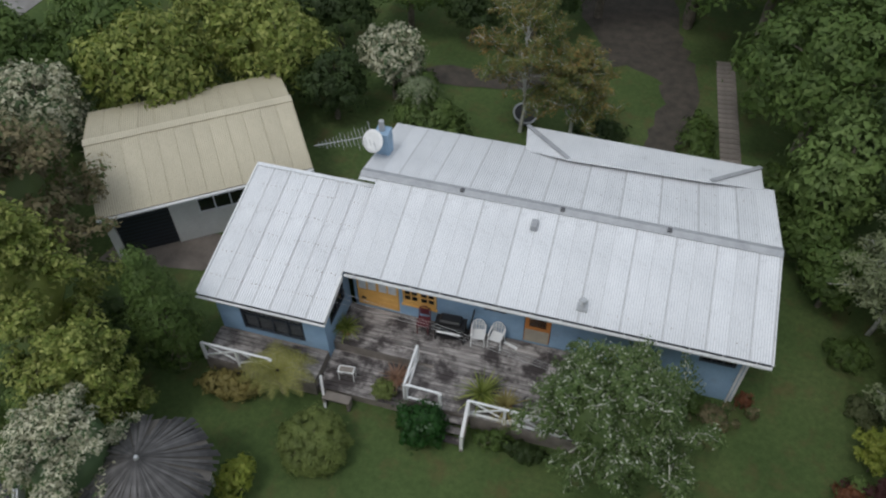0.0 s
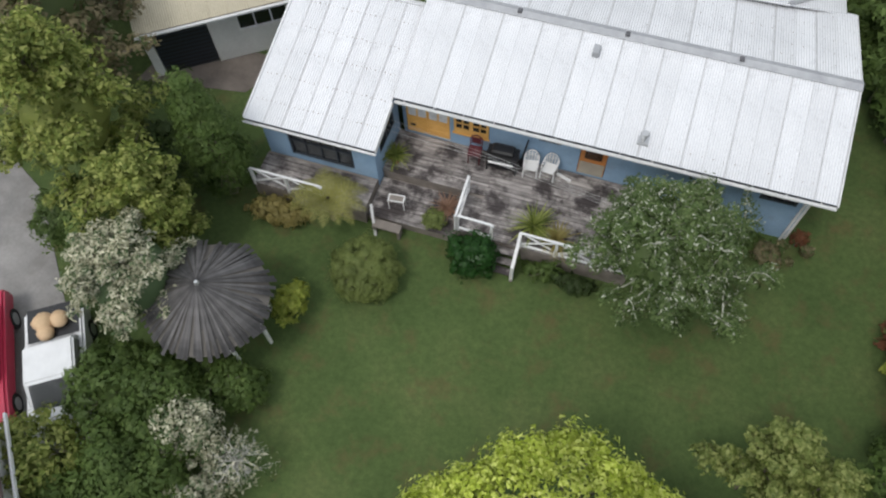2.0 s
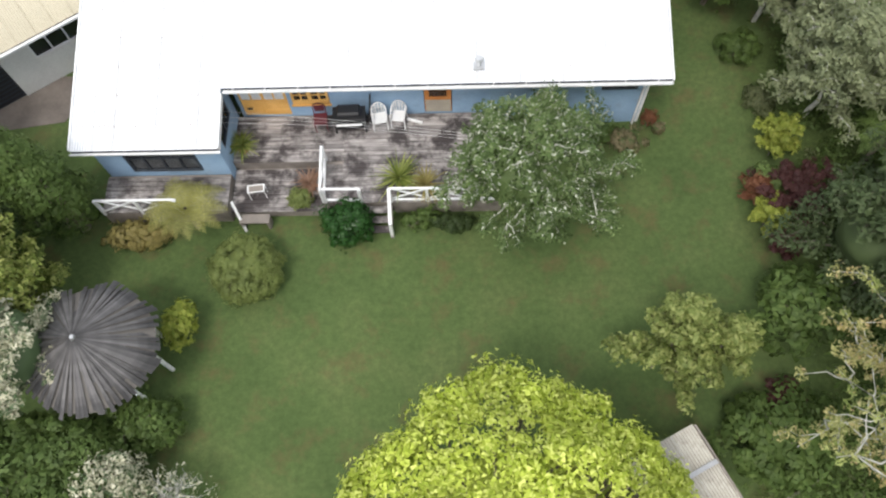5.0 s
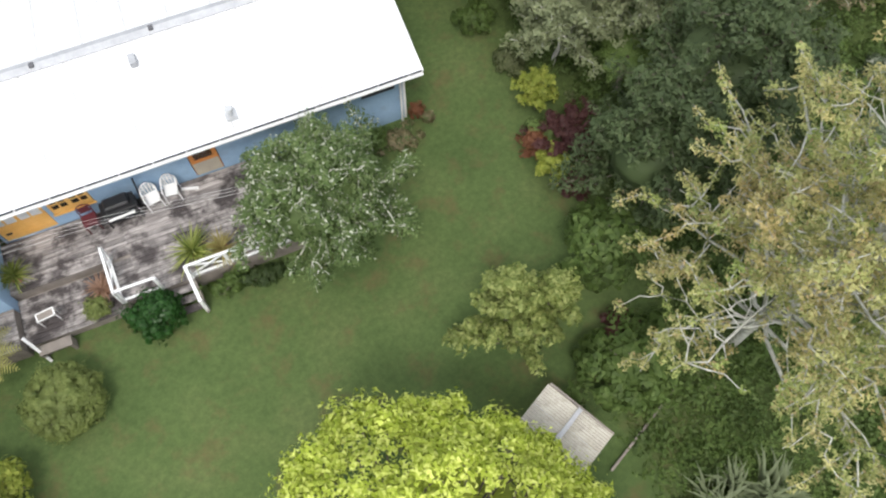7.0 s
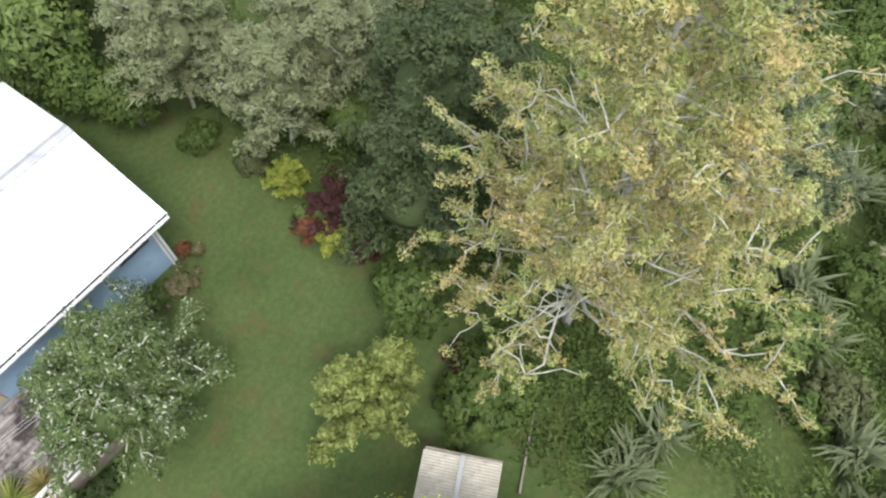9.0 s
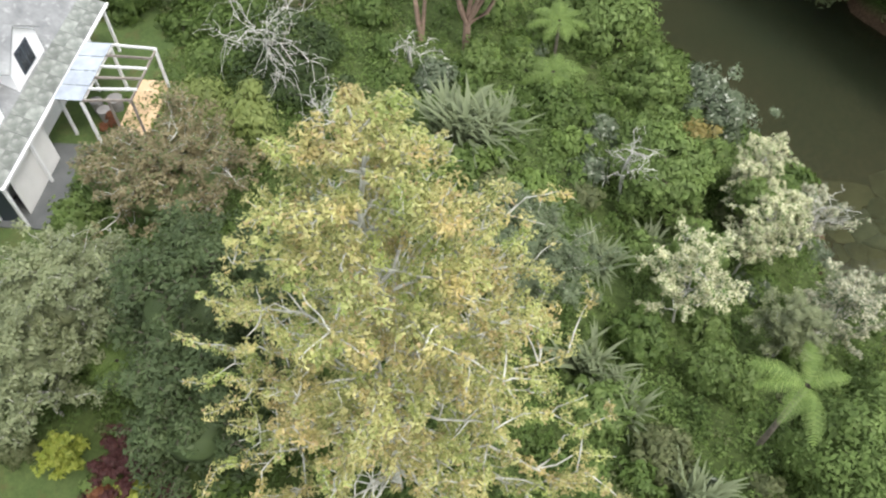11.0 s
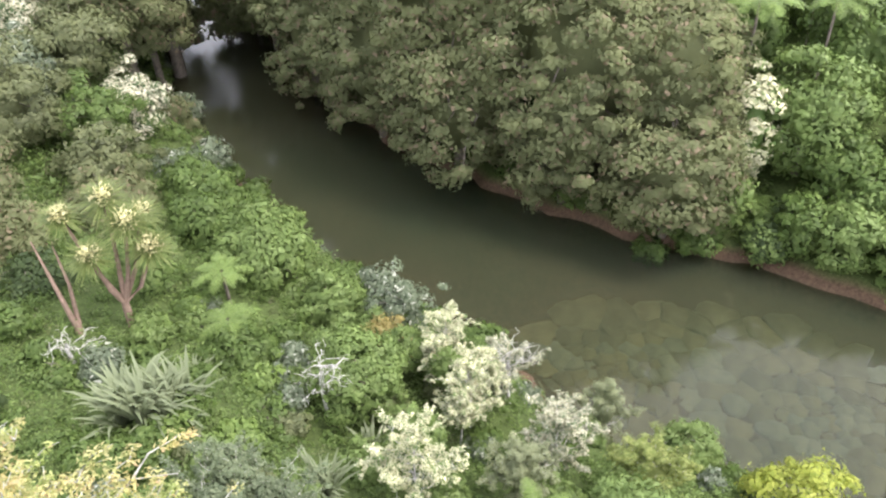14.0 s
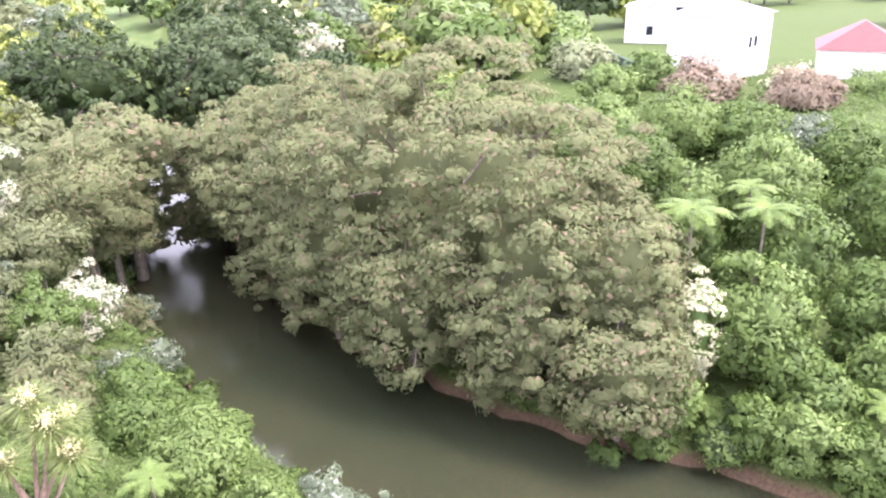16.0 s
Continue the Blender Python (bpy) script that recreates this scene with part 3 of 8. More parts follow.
def boarded_wall(name, x0, x1, y0, y1, z0, z1, openings, parent, mat=M_BLUE, along="x", lap=0.15):
    """A wall of overlapping boards with real openings. openings: (from, to, sill, head) along its run."""
    bm = bmesh.new()
    thick = 0.11
    lo, hi = (x0, x1) if along == "x" else (y0, y1)
    cuts = sorted({lo, hi, *[v for o in openings for v in o[:2]]})
    zcuts = sorted({z0, z1, *[v for o in openings for v in o[2:]]})
    for a, b in zip(cuts[:-1], cuts[1:]):
        for c, d in zip(zcuts[:-1], zcuts[1:]):
            if any(o[0] <= a + 1e-6 and b <= o[1] + 1e-6 and o[2] <= c + 1e-6 and d <= o[3] + 1e-6 for o in openings):
                continue
            if along == "x":
                box(a, y0, c, b, y0 + thick, d, 0, bm)
            else:
                box(x0 - thick, a, c, x0, b, d, 0, bm)
    wall = part(name, bm, mat, parent)
    # weatherboards proud of the wall
    z = z0
    k = 0
    while z < z1 - 0.02:
        top = min(z + lap, z1)
        runs = [(lo, hi)]
        for o in openings:
            if o[2] < top - 0.01 and o[3] > z + 0.01:
                runs = [r for s in runs for r in ((s[0], min(s[1], o[0])), (max(s[0], o[1]), s[1])) if r[1] - r[0] > 0.03]
        for a, b in runs:
            bb = bmesh.new()
            if along == "x":
                vs = [(a, y0 - 0.022, z), (b, y0 - 0.022, z), (b, y0 - 0.003, top), (a, y0 - 0.003, top), (a, y0, z), (b, y0, z), (b, y0, top), (a, y0, top)]
            else:
                vs = [(x0 + 0.022, b, z), (x0 + 0.022, a, z), (x0 + 0.003, a, top), (x0 + 0.003, b, top), (x0, b, z), (x0, a, z), (x0, a, top), (x0, b, top)]
            w = [bb.verts.new(q) for q in vs]
            for q in ((0, 1, 2, 3), (4, 0, 3, 7), (1, 5, 6, 2), (3, 2, 6, 7), (4, 5, 1, 0)):
                bb.faces.new([w[i] for i in q])
            part("weatherboard", bb, mat, wall)
        z += lap
        k += 1
    return wall


def glazed(name, parent, x0, x1, y, z0, z1, mat, cols=2, rows=1, along="x", bar=0.045, label=""):
    """A window: frame, bars and panes, set in the wall's opening."""
    def tr(bm):
        if along == "y":
            bm.transform(Matrix(((0, -1, 0, 0), (1, 0, 0, 0), (0, 0, 1, 0), (0, 0, 0, 1))))
        return bm
    bm = bmesh.new()
    for a, b, c, d in ((x0, x0 + bar * 1.5, z0, z1), (x1 - bar * 1.5, x1, z0, z1), (x0, x1, z0, z0 + bar * 1.5), (x0, x1, z1 - bar * 1.5, z1)):
        box(a, -0.04, c, b, 0.06, d, 0.004, bm)
    win = part(name, bm, mat, parent, label)
    win.matrix_basis = Matrix.Translation((0, y, 0)) if along == "x" else Matrix.Translation((y, 0, 0)) @ Matrix(((0, -1, 0, 0), (1, 0, 0, 0), (0, 0, 1, 0), (0, 0, 0, 1)))
    for i in range(1, cols):
        x = x0 + (x1 - x0) * i / cols
        part("glazing_bar", box(x - bar / 2, -0.03, z0 + 0.06, x + bar / 2, 0.04, z1 - 0.06), mat, win)
    for i in range(1, rows):
        z = z0 + (z1 - z0) * i / rows
        part("glazing_bar", box(x0 + 0.06, -0.026, z - bar / 2, x1 - 0.06, 0.036, z + bar / 2), mat, win)
    for i in range(cols):
        for j in range(rows):
            a, b = x0 + (x1 - x0) * i / cols, x0 + (x1 - x0) * (i + 1) / cols
            c, d = z0 + (z1 - z0) * j / rows, z0 + (z1 - z0) * (j + 1) / rows
            part("pane", box(a + 0.02, 0.0, c + 0.02, b - 0.02, 0.008, d - 0.02), M_GLASS, win)
    return win


EAVE, RIDGE, RIDGE_Y, BACK_Y, BACK_Z = 3.1, 3.98, 3.7, 7.4, 3.08
WALL_Y = 0.73
# walls
boarded_wall("front_wall", 0.0, 12.41, WALL_Y, 0, 0.0, 3.0, [(0.05, 1.53, DECK, 2.75), (1.65, 2.82, 1.33, 2.75), (4.38, 5.12, 1.93, 2.75), (5.7, 6.56, DECK, 2.75), (11.05, 12.15, 1.75, 2.55)], house)
bm = box(12.3, WALL_Y + 0.11, 0.0, 12.41, BACK_Y - 0.5, 3.0)
box(0.0, BACK_Y - 0.61, 0.0, 12.3, BACK_Y - 0.5, 3.0, 0, bm)
box(-0.1, WALL_Y + 0.11, 0.0, 0.0, BACK_Y - 0.5, 3.0, 0, bm)
part("rear_and_end_walls", bm, M_BLUE, house)
part("gable_end", prism([(0, 0), (BACK_Y - 1.2, 0), (3.0, 0.78)], 0.1), M_BLUE, house,
     m=Matrix.Translation((12.4, WALL_Y, 3.0)) @ Matrix.Rotation(radians(90), 4, "Z"))
part("corner_board", box(12.39, WALL_Y - 0.03, 0.0, 12.47, WALL_Y + 0.1, 2.95), M_WHITE, house)
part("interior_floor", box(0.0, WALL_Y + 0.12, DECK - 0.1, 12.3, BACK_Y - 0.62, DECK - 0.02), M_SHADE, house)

# doors and windows of the front
glazed("window", house, 1.67, 2.8, WALL_Y + 0.0, 1.35, 2.73, M_ORANGE, 4, 3, bar=0.045, label="orange-framed window of small panes")
part("window_sill", box(1.62, WALL_Y - 0.07, 1.29, 2.85, WALL_Y + 0.02, 1.34, 0.004), M_ORANGE, house)
part("window_transom", box(1.74, WALL_Y - 0.045, 1.36, 2.73, WALL_Y - 0.02, 1.6, 0.004), M_ORANGE, house)
part("centre_mullion", box(2.17, WALL_Y - 0.046, 1.605, 2.3, WALL_Y - 0.02, 2.7, 0.004), M_ORANGE, house)
glazed("window", house, 4.4, 5.1, WALL_Y + 0.02, 1.95, 2.73, M_DARKFRAME, 1, 1)
glazed("window", house, 11.07, 12.13, WALL_Y + 0.02, 1.77, 2.53, M_DARKFRAME, 3, 1, label="dark-framed bathroom window")
double = part("double_door", box(0.07, WALL_Y + 0.0, DECK + 0.02, 1.51, WALL_Y + 0.06, 2.73, 0.004), M_ORANGE, house, "orange-yellow panelled double door")
for x0, x1 in ((0.14, 0.74), (0.84, 1.44)):
    part("upper_light", box(x0, WALL_Y - 0.012, 1.63, x1, WALL_Y + 0.002, 2.62), M_CURTAIN, double, "glass backed by pale net curtain")
    part("glazing_bar", box((x0 + x1) / 2 - 0.025, WALL_Y - 0.022, 1.6, (x0 + x1) / 2 + 0.025, WALL_Y - 0.013, 2.65), M_ORANGE, double)
    for z in (0.98, 1.24, 1.5):
        part("cross_rail", box(x0 - 0.02, WALL_Y - 0.016, z - 0.07, x1 + 0.02, WALL_Y - 0.001, z + 0.1, 0.004), M_ORANGE, double)
part("letter_slot", box(0.2, WALL_Y - 0.035, 1.12, 0.36, WALL_Y - 0.013, 1.21), M_BLACK, double)
pdoor = part("porch_door", box(5.72, WALL_Y + 0.0, DECK + 0.02, 6.54, WALL_Y + 0.06, 2.73, 0.004), M_ORANGE2, house, "rust-orange back porch door")
part("lower_panel", box(5.74, WALL_Y - 0.014, DECK + 0.03, 6.52, WALL_Y - 0.001, 1.42, 0.003), M_BEIGE, pdoor, "bare beige lower door panel")
part("glass_panel", box(5.86, WALL_Y - 0.012, 1.6, 6.4, WALL_Y - 0.001, 2.55), M_GLASS, pdoor)

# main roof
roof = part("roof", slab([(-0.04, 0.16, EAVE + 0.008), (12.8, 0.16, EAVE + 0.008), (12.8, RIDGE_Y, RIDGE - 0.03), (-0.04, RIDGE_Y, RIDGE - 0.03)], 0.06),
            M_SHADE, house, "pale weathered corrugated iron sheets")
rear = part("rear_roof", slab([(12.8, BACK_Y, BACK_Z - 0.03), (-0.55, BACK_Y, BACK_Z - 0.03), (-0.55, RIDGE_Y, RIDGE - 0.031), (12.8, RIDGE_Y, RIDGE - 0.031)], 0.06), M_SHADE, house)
fl = math.hypot(RIDGE_Y, RIDGE - EAVE)
clad(roof, M_ROOF, (-0.03, 0.11, EAVE - 0.004), (1, 0, 0), (0, RIDGE_Y, RIDGE - EAVE), fl - 0.13, 21)
clad(roof, M_ROOF, (-0.63, 3.4, EAVE + 0.778), (1, 0, 0), (0, RIDGE_Y, RIDGE - EAVE), fl - 3.5, 1, 0.6)
clad(rear, M_ROOF, (12.8, BACK_Y + 0.03, BACK_Z - 0.035), (-1, 0, 0), (0, RIDGE_Y - BACK_Y, RIDGE - BACK_Z), math.hypot(BACK_Y - RIDGE_Y, RIDGE - BACK_Z), 22)
bm = bmesh.new()
vs = [(-0.62, RIDGE_Y - 0.2, RIDGE - 0.01), (-0.62, RIDGE_Y, RIDGE + 0.06), (-0.62, RIDGE_Y + 0.2, RIDGE - 0.01)]
a = [bm.verts.new(v) for v in vs]
b = [bm.verts.new((12.85, v[1], v[2])) for v in vs]
for i in (0, 1):
    bm.faces.new((a[i], b[i], b[i + 1], a[i + 1]))
ridge = part("ridge_capping", bm, M_RIDGE, house, "dull grey lead-edged ridge capping")
ridge.modifiers.new("thickness", "SOLIDIFY").thickness = 0.012
for x in (2.86, 6.15, 9.48):
    part("ridge_joint", box(x - 0.07, RIDGE_Y - 0.12, RIDGE + 0.02, x + 0.07, RIDGE_Y + 0.05, RIDGE + 0.1, 0.02), M_JOINT, house)
# rows of nail heads along the purlins
def nails(parent, origin, along, up, rows, count, step):
    along, up = Vector(along).normalized(), Vector(up).normalized()
    nrm = along.cross(up)
    vs, fs = [], []
    for r in rows:
        for i in range(count):
            c = Vector(origin) + along * (i * step + random.uniform(-0.02, 0.02)) + up * (r + random.uniform(-0.02, 0.02)) + nrm * 0.052
            k = len(vs)
            s = random.uniform(0.012, 0.026)
            vs += [c + along * s, c + up * s, c - along * s, c - up * s]
            fs.append((k, k + 1, k + 2, k + 3))
    ob = link("nail_heads", mesh_of("nail_heads", vs, fs, [M_NAIL]), parent)
    tagged(ob, kind="stuff")


nails(roof, (7.2, 0, EAVE - 0.03), (1, 0, 0), (0, RIDGE_Y, RIDGE - EAVE), (0.55,), 18, 0.305)
nails(rear, (12.7, BACK_Y, BACK_Z - 0.03), (-1, 0, 0), (0, RIDGE_Y - BACK_Y, RIDGE - BACK_Z), (0.4, 1.1, 1.8, 2.5, 3.1), 22, 0.305)
# gutter, fascia, barge
gut = part("gutter", box(0.02, 0.02, EAVE - 0.14, 12.82, 0.13, EAVE - 0.11), M_WHITE, house, "white quarter-round gutter")
part("gutter_lip", rod((0.02, 0.012, EAVE - 0.05), (12.82, 0.012, EAVE - 0.05), 0.016), M_WHITE, house)
# near-black fascia: the shade in the gutter trough is put into its colour
part("fascia", box(0.02, 0.135, EAVE - 0.2, 12.8, 0.16, EAVE - 0.02), M_DARKFRAME, house)
for i in range(14):
    x = 0.3 + i * 0.93
    part("gutter_bracket", box(x, 0.0, EAVE - 0.07, x + 0.03, 0.135, EAVE - 0.035), M_WHITE, gut)
part("barge_board", beam((12.83, 0.1, EAVE - 0.06), (12.83, RIDGE_Y, RIDGE - 0.08), 0.03, 0.18), M_WHITE, house)
part("barge_board", beam((12.83, BACK_Y, BACK_Z - 0.08), (12.83, RIDGE_Y, RIDGE - 0.08), 0.03, 0.18), M_WHITE, house)
part("barge_board", beam((-0.6, BACK_Y, BACK_Z - 0.08), (-0.6, RIDGE_Y, RIDGE - 0.08), 0.03, 0.18), M_WHITE, house)
part("downpipe", rod((12.3, WALL_Y - 0.08, 0.0), (12.3, WALL_Y - 0.08, 2.7), 0.04), M_WHITE, house)
part("soffit", box(0.0, 0.17, 2.92, 12.75, WALL_Y - 0.03, 2.97), M_WHITE, house)

# roof furniture
part("roof_vent", box(5.3, 2.75, 3.74, 5.5, 3.1, 3.98, 0.02), M_RIDGE, house, "small dark hooded roof vent")
v = part("flue", rod((7.36, 0.62, 3.2), (7.36, 0.62, 3.52), 0.07), M_STEEL, house, "short galvanised flue with a cowl")
part("cowl", rod((7.36, 0.62, 3.54), (7.36, 0.62, 3.6), 0.14, 0.1), M_STEEL, v)
part("flashing", box(7.2, 0.46, 3.2, 7.52, 0.78, 3.285), M_STEEL, v)
# chimney with dish and aerial
part("chimney", box(-0.62, 5.0, 2.4, -0.12, 5.5, 4.55, 0.015), M_BLUE, house, "blue-painted plastered chimney")
part("chimney_pot", rod((-0.4, 5.25, 4.55), (-0.4, 5.25, 4.95), 0.11, 0.09, 12), M_STEEL, house)
dish = empty("satellite_dish", Matrix.Translation((-0.55, 4.8, 4.4)), "white satellite dish on the chimney side", "satellite dish")
bm = bmesh.new()
rings = [[bm.verts.new((r * math.cos(2 * math.pi * i / 20), r * math.sin(2 * math.pi * i / 20), r * r * 0.45)) for i in range(20)] for r in (0.1, 0.24, 0.4)]
hub = bm.verts.new((0, 0, 0))
for i in range(20):
    bm.faces.new((hub, rings[0][i], rings[0][(i + 1) % 20]))
for p_, q_ in zip(rings[:-1], rings[1:]):
    for i in range(20):
        bm.faces.new((p_[i], q_[i], q_[(i + 1) % 20], p_[(i + 1) % 20]))
refl = part("reflector", bm, M_PLASTIC, dish, smooth=True, m=Vector((-0.25, -0.8, 0.55)).to_track_quat("Z", "Y").to_matrix().to_4x4())
refl.modifiers.new("thickness", "SOLIDIFY").thickness = 0.015
part("arm", rod((0, 0, -0.1), (0.1, -0.35, 0.12), 0.012), M_STEEL, dish)
part("mount", rod((0, 0.0, -0.05), (0.05, 0.2, -0.15), 0.025), M_STEEL, dish)
aerial = empty("tv_aerial", Matrix.Translation((-0.62, 5.1, 4.3)), "metal television aerial with many cross rods", "aerial")
part("mast", rod((0, 0, -1.3), (0, 0, 0.35), 0.02), M_STEEL, aerial)
part("boom", rod((0, 0, 0.1), (-1.78, -1.06, 0.1), 0.015), M_STEEL, aerial)
for i in range(15):
    u = 0.1 + i * 0.13
    hlf = (0.62 - 0.034 * i) * (1.25 if i % 4 == 0 else 0.9)
    part("cross_rod", rod((-u * 0.859 + hlf * 0.512, -u * 0.512 - hlf * 0.859, 0.1), (-u * 0.859 - hlf * 0.512, -u * 0.512 + hlf * 0.859, 0.1), 0.009, seg=5), M_STEEL, aerial)

# wing with its own shallow roof
WX0, WX1, WF, WFZ, WB, WBZ = -4.25, -0.06, -1.58, 2.68, 3.4, 3.74
wing = part("wing_roof", slab([(WX0, WF, WFZ - 0.03), (WX1, WF, WFZ - 0.03), (WX1, WB, WBZ - 0.03), (WX0, WB, WBZ - 0.03)], 0.06), M_SHADE, house)
clad(wing, M_ROOF, (WX0, WF - 0.03, WFZ - 0.035), (1, 0, 0), (0, WB - WF, WBZ - WFZ), math.hypot(WB - WF, WBZ - WFZ) + 0.05, 7, 0.598)
nails(wing, (WX0 + 0.15, WF, WFZ - 0.03), (1, 0, 0), (0, WB - WF, WBZ - WFZ), (0.7, 1.6, 2.5, 3.4, 4.3, 4.95), 26, 0.155)
part("wing_top_flashing", box(WX0 - 0.05, WB - 0.12, WBZ - 0.02, WX1, WB + 0.02, WBZ + 0.035), M_ROOF, house)
part("wing_barge_board", beam((WX1 + 0.03, WF, WFZ - 0.05), (WX1 + 0.03, 0.0, WFZ + (0 - WF) * 0.2126 - 0.05), 0.05, 0.22), M_WHITE, house)
part("wing_barge_board", beam((WX0 - 0.03, WF, WFZ - 0.05), (WX0 - 0.03, WB, WBZ - 0.05), 0.05, 0.22), M_WHITE, house)
part("wing_gutter", box(WX0 - 0.05, WF - 0.11, WFZ - 0.15, WX1 + 0.06, WF - 0.03, WFZ - 0.12), M_WHITE, house)
part("wing_gutter_lip", rod((WX0 - 0.05, WF - 0.12, WFZ - 0.07), (WX1 + 0.06, WF - 0.12, WFZ - 0.07), 0.016), M_WHITE, house)
# dark colour of this board paints in the shadow line behind the lip
part("wing_fascia", box(WX0, WF - 0.025, WFZ - 0.2, WX1, WF + 0.02, WFZ - 0.045), M_DARKFRAME, house)
boarded_wall("wing_front_wall", -3.95, -0.22, -1.32, 0, 0.1, 2.6, [(-3.14, -0.98, 0.93, 2.45)], house)
boarded_wall("wing_side_wall", -0.22, 0, -1.32, WALL_Y, 0.1, 2.72, [(-0.95, 0.35, 1.5, 2.6)], house, along="y")
bm = box(-3.95, -1.21, 0.1, -3.84, WB - 0.1, 2.6)
box(-3.84, WB - 0.21, 0.1, -0.1, WB - 0.1, 3.6, 0, bm)
part("wing_rear_wall", bm, M_BLUE, house)
glazed("window", house, -3.12, -1.0, -1.3, 0.95, 2.43, M_DARKFRAME, 4, 2, label="dark-framed band of wing windows")
part("curtain", box(-3.05, -1.25, 1.0, -1.05, -1.24, 1.75), M_CURTAIN, house)
glazed("window", house, -0.93, 0.33, -0.26, 1.52, 2.58, M_DARKFRAME, 2, 2, along="y")
part("wing_soffit", box(-4.2, -1.55, 2.46, -0.1, -1.345, 2.49), M_WHITE, house)

# rear lean-to with hipped ends
rl = part("rear_hip_roof", slab([(12.45, 8.65, 2.92), (4.05, 8.75, 2.92), (5.8, 6.75, 3.42), (10.7, 6.95, 3.38)], 0.06), M_ROOF, house, "hipped iron roof over the back rooms")
part("hip_end", slab([(4.05, 8.75, 2.92), (4.3, 7.1, 3.2), (5.8, 6.75, 3.42)], 0.05), M_ROOF, house)
part("hip_end", slab([(12.5, 7.35, 3.12), (12.45, 8.65, 2.92), (10.7, 6.95, 3.38)], 0.05), M_ROOF, house)
part("hip_capping", beam((4.05, 8.75, 2.97), (5.85, 6.75, 3.47), 0.16, 0.03), M_RIDGE, house)
part("hip_capping", beam((12.45, 8.65, 2.97), (10.7, 6.95, 3.43), 0.16, 0.03), M_RIDGE, house)
bm = box(4.3, 7.1, 0, 12.2, 8.45, 2.85)
part("rear_rooms", bm, M_BLUE, house)

# ---------------------------------------------------------------- plants
def unit(v):
    return v / np.maximum(np.linalg.norm(v, axis=-1, keepdims=True), 1e-9)


def leaves(name, centre, normal, size, aspect, material, parent, rng, fold=0.25, droop=None, soft=None, even=0.8):
    """One mesh of separate pointed leaves, lying across the normal."""
    n = len(centre)
    side = unit(np.cross(normal, rng.normal(size=(n, 3))))
    ahead = np.cross(normal, side)
    if droop is not None:
        ahead = unit(ahead + np.array([0, 0, -droop]))
        side = unit(np.cross(ahead, normal))
    size = size[:, None]
    v = np.empty((n, 3, 3))
    v[:, 0] = centre - ahead * size * 0.5 - side * size * 0.5 * aspect
    v[:, 1] = centre - ahead * size * 0.5 + side * size * 0.5 * aspect
    v[:, 2] = centre + ahead * size * 0.5 + normal * size * fold * 0.5
    f = np.arange(n * 3).reshape(-1, 3)
    me = mesh_of(name, v.reshape(-1, 3), f, [material])
    if soft is not None:
        me.normals_split_custom_set_from_vertices(np.repeat(unit(soft * even + normal * (1.1 - even)), 3, 0).tolist())
    return link(name, me, parent)


def limbs(paths, name, material, parent, seg=6):
    """Tapered tubes through lists of (point, radius), joined in one mesh."""
    vs, fs = [], []
    for path in paths:
        base = len(vs)
        for i, (p, r) in enumerate(path):
            a = Vector(path[max(i - 1, 0)][0])
            b = Vector(path[min(i + 1, len(path) - 1)][0])
            d = (b - a).normalized() if (b - a).length > 1e-6 else Vector((0, 0, 1))
            s = d.orthogonal().normalized()
            u = d.cross(s)
            for j in range(seg):
                w = 2 * math.pi * j / seg
                vs.append(Vector(p) + (s * math.cos(w) + u * math.sin(w)) * r)
        for i in range(len(path) - 1):
            for j in range(seg):
                k = (j + 1) % seg
                fs.append((base + i * seg + j, base + i * seg + k, base + (i + 1) * seg + k, base + (i + 1) * seg + j))
    return link(name, mesh_of(name, vs, fs, [material], True), parent)


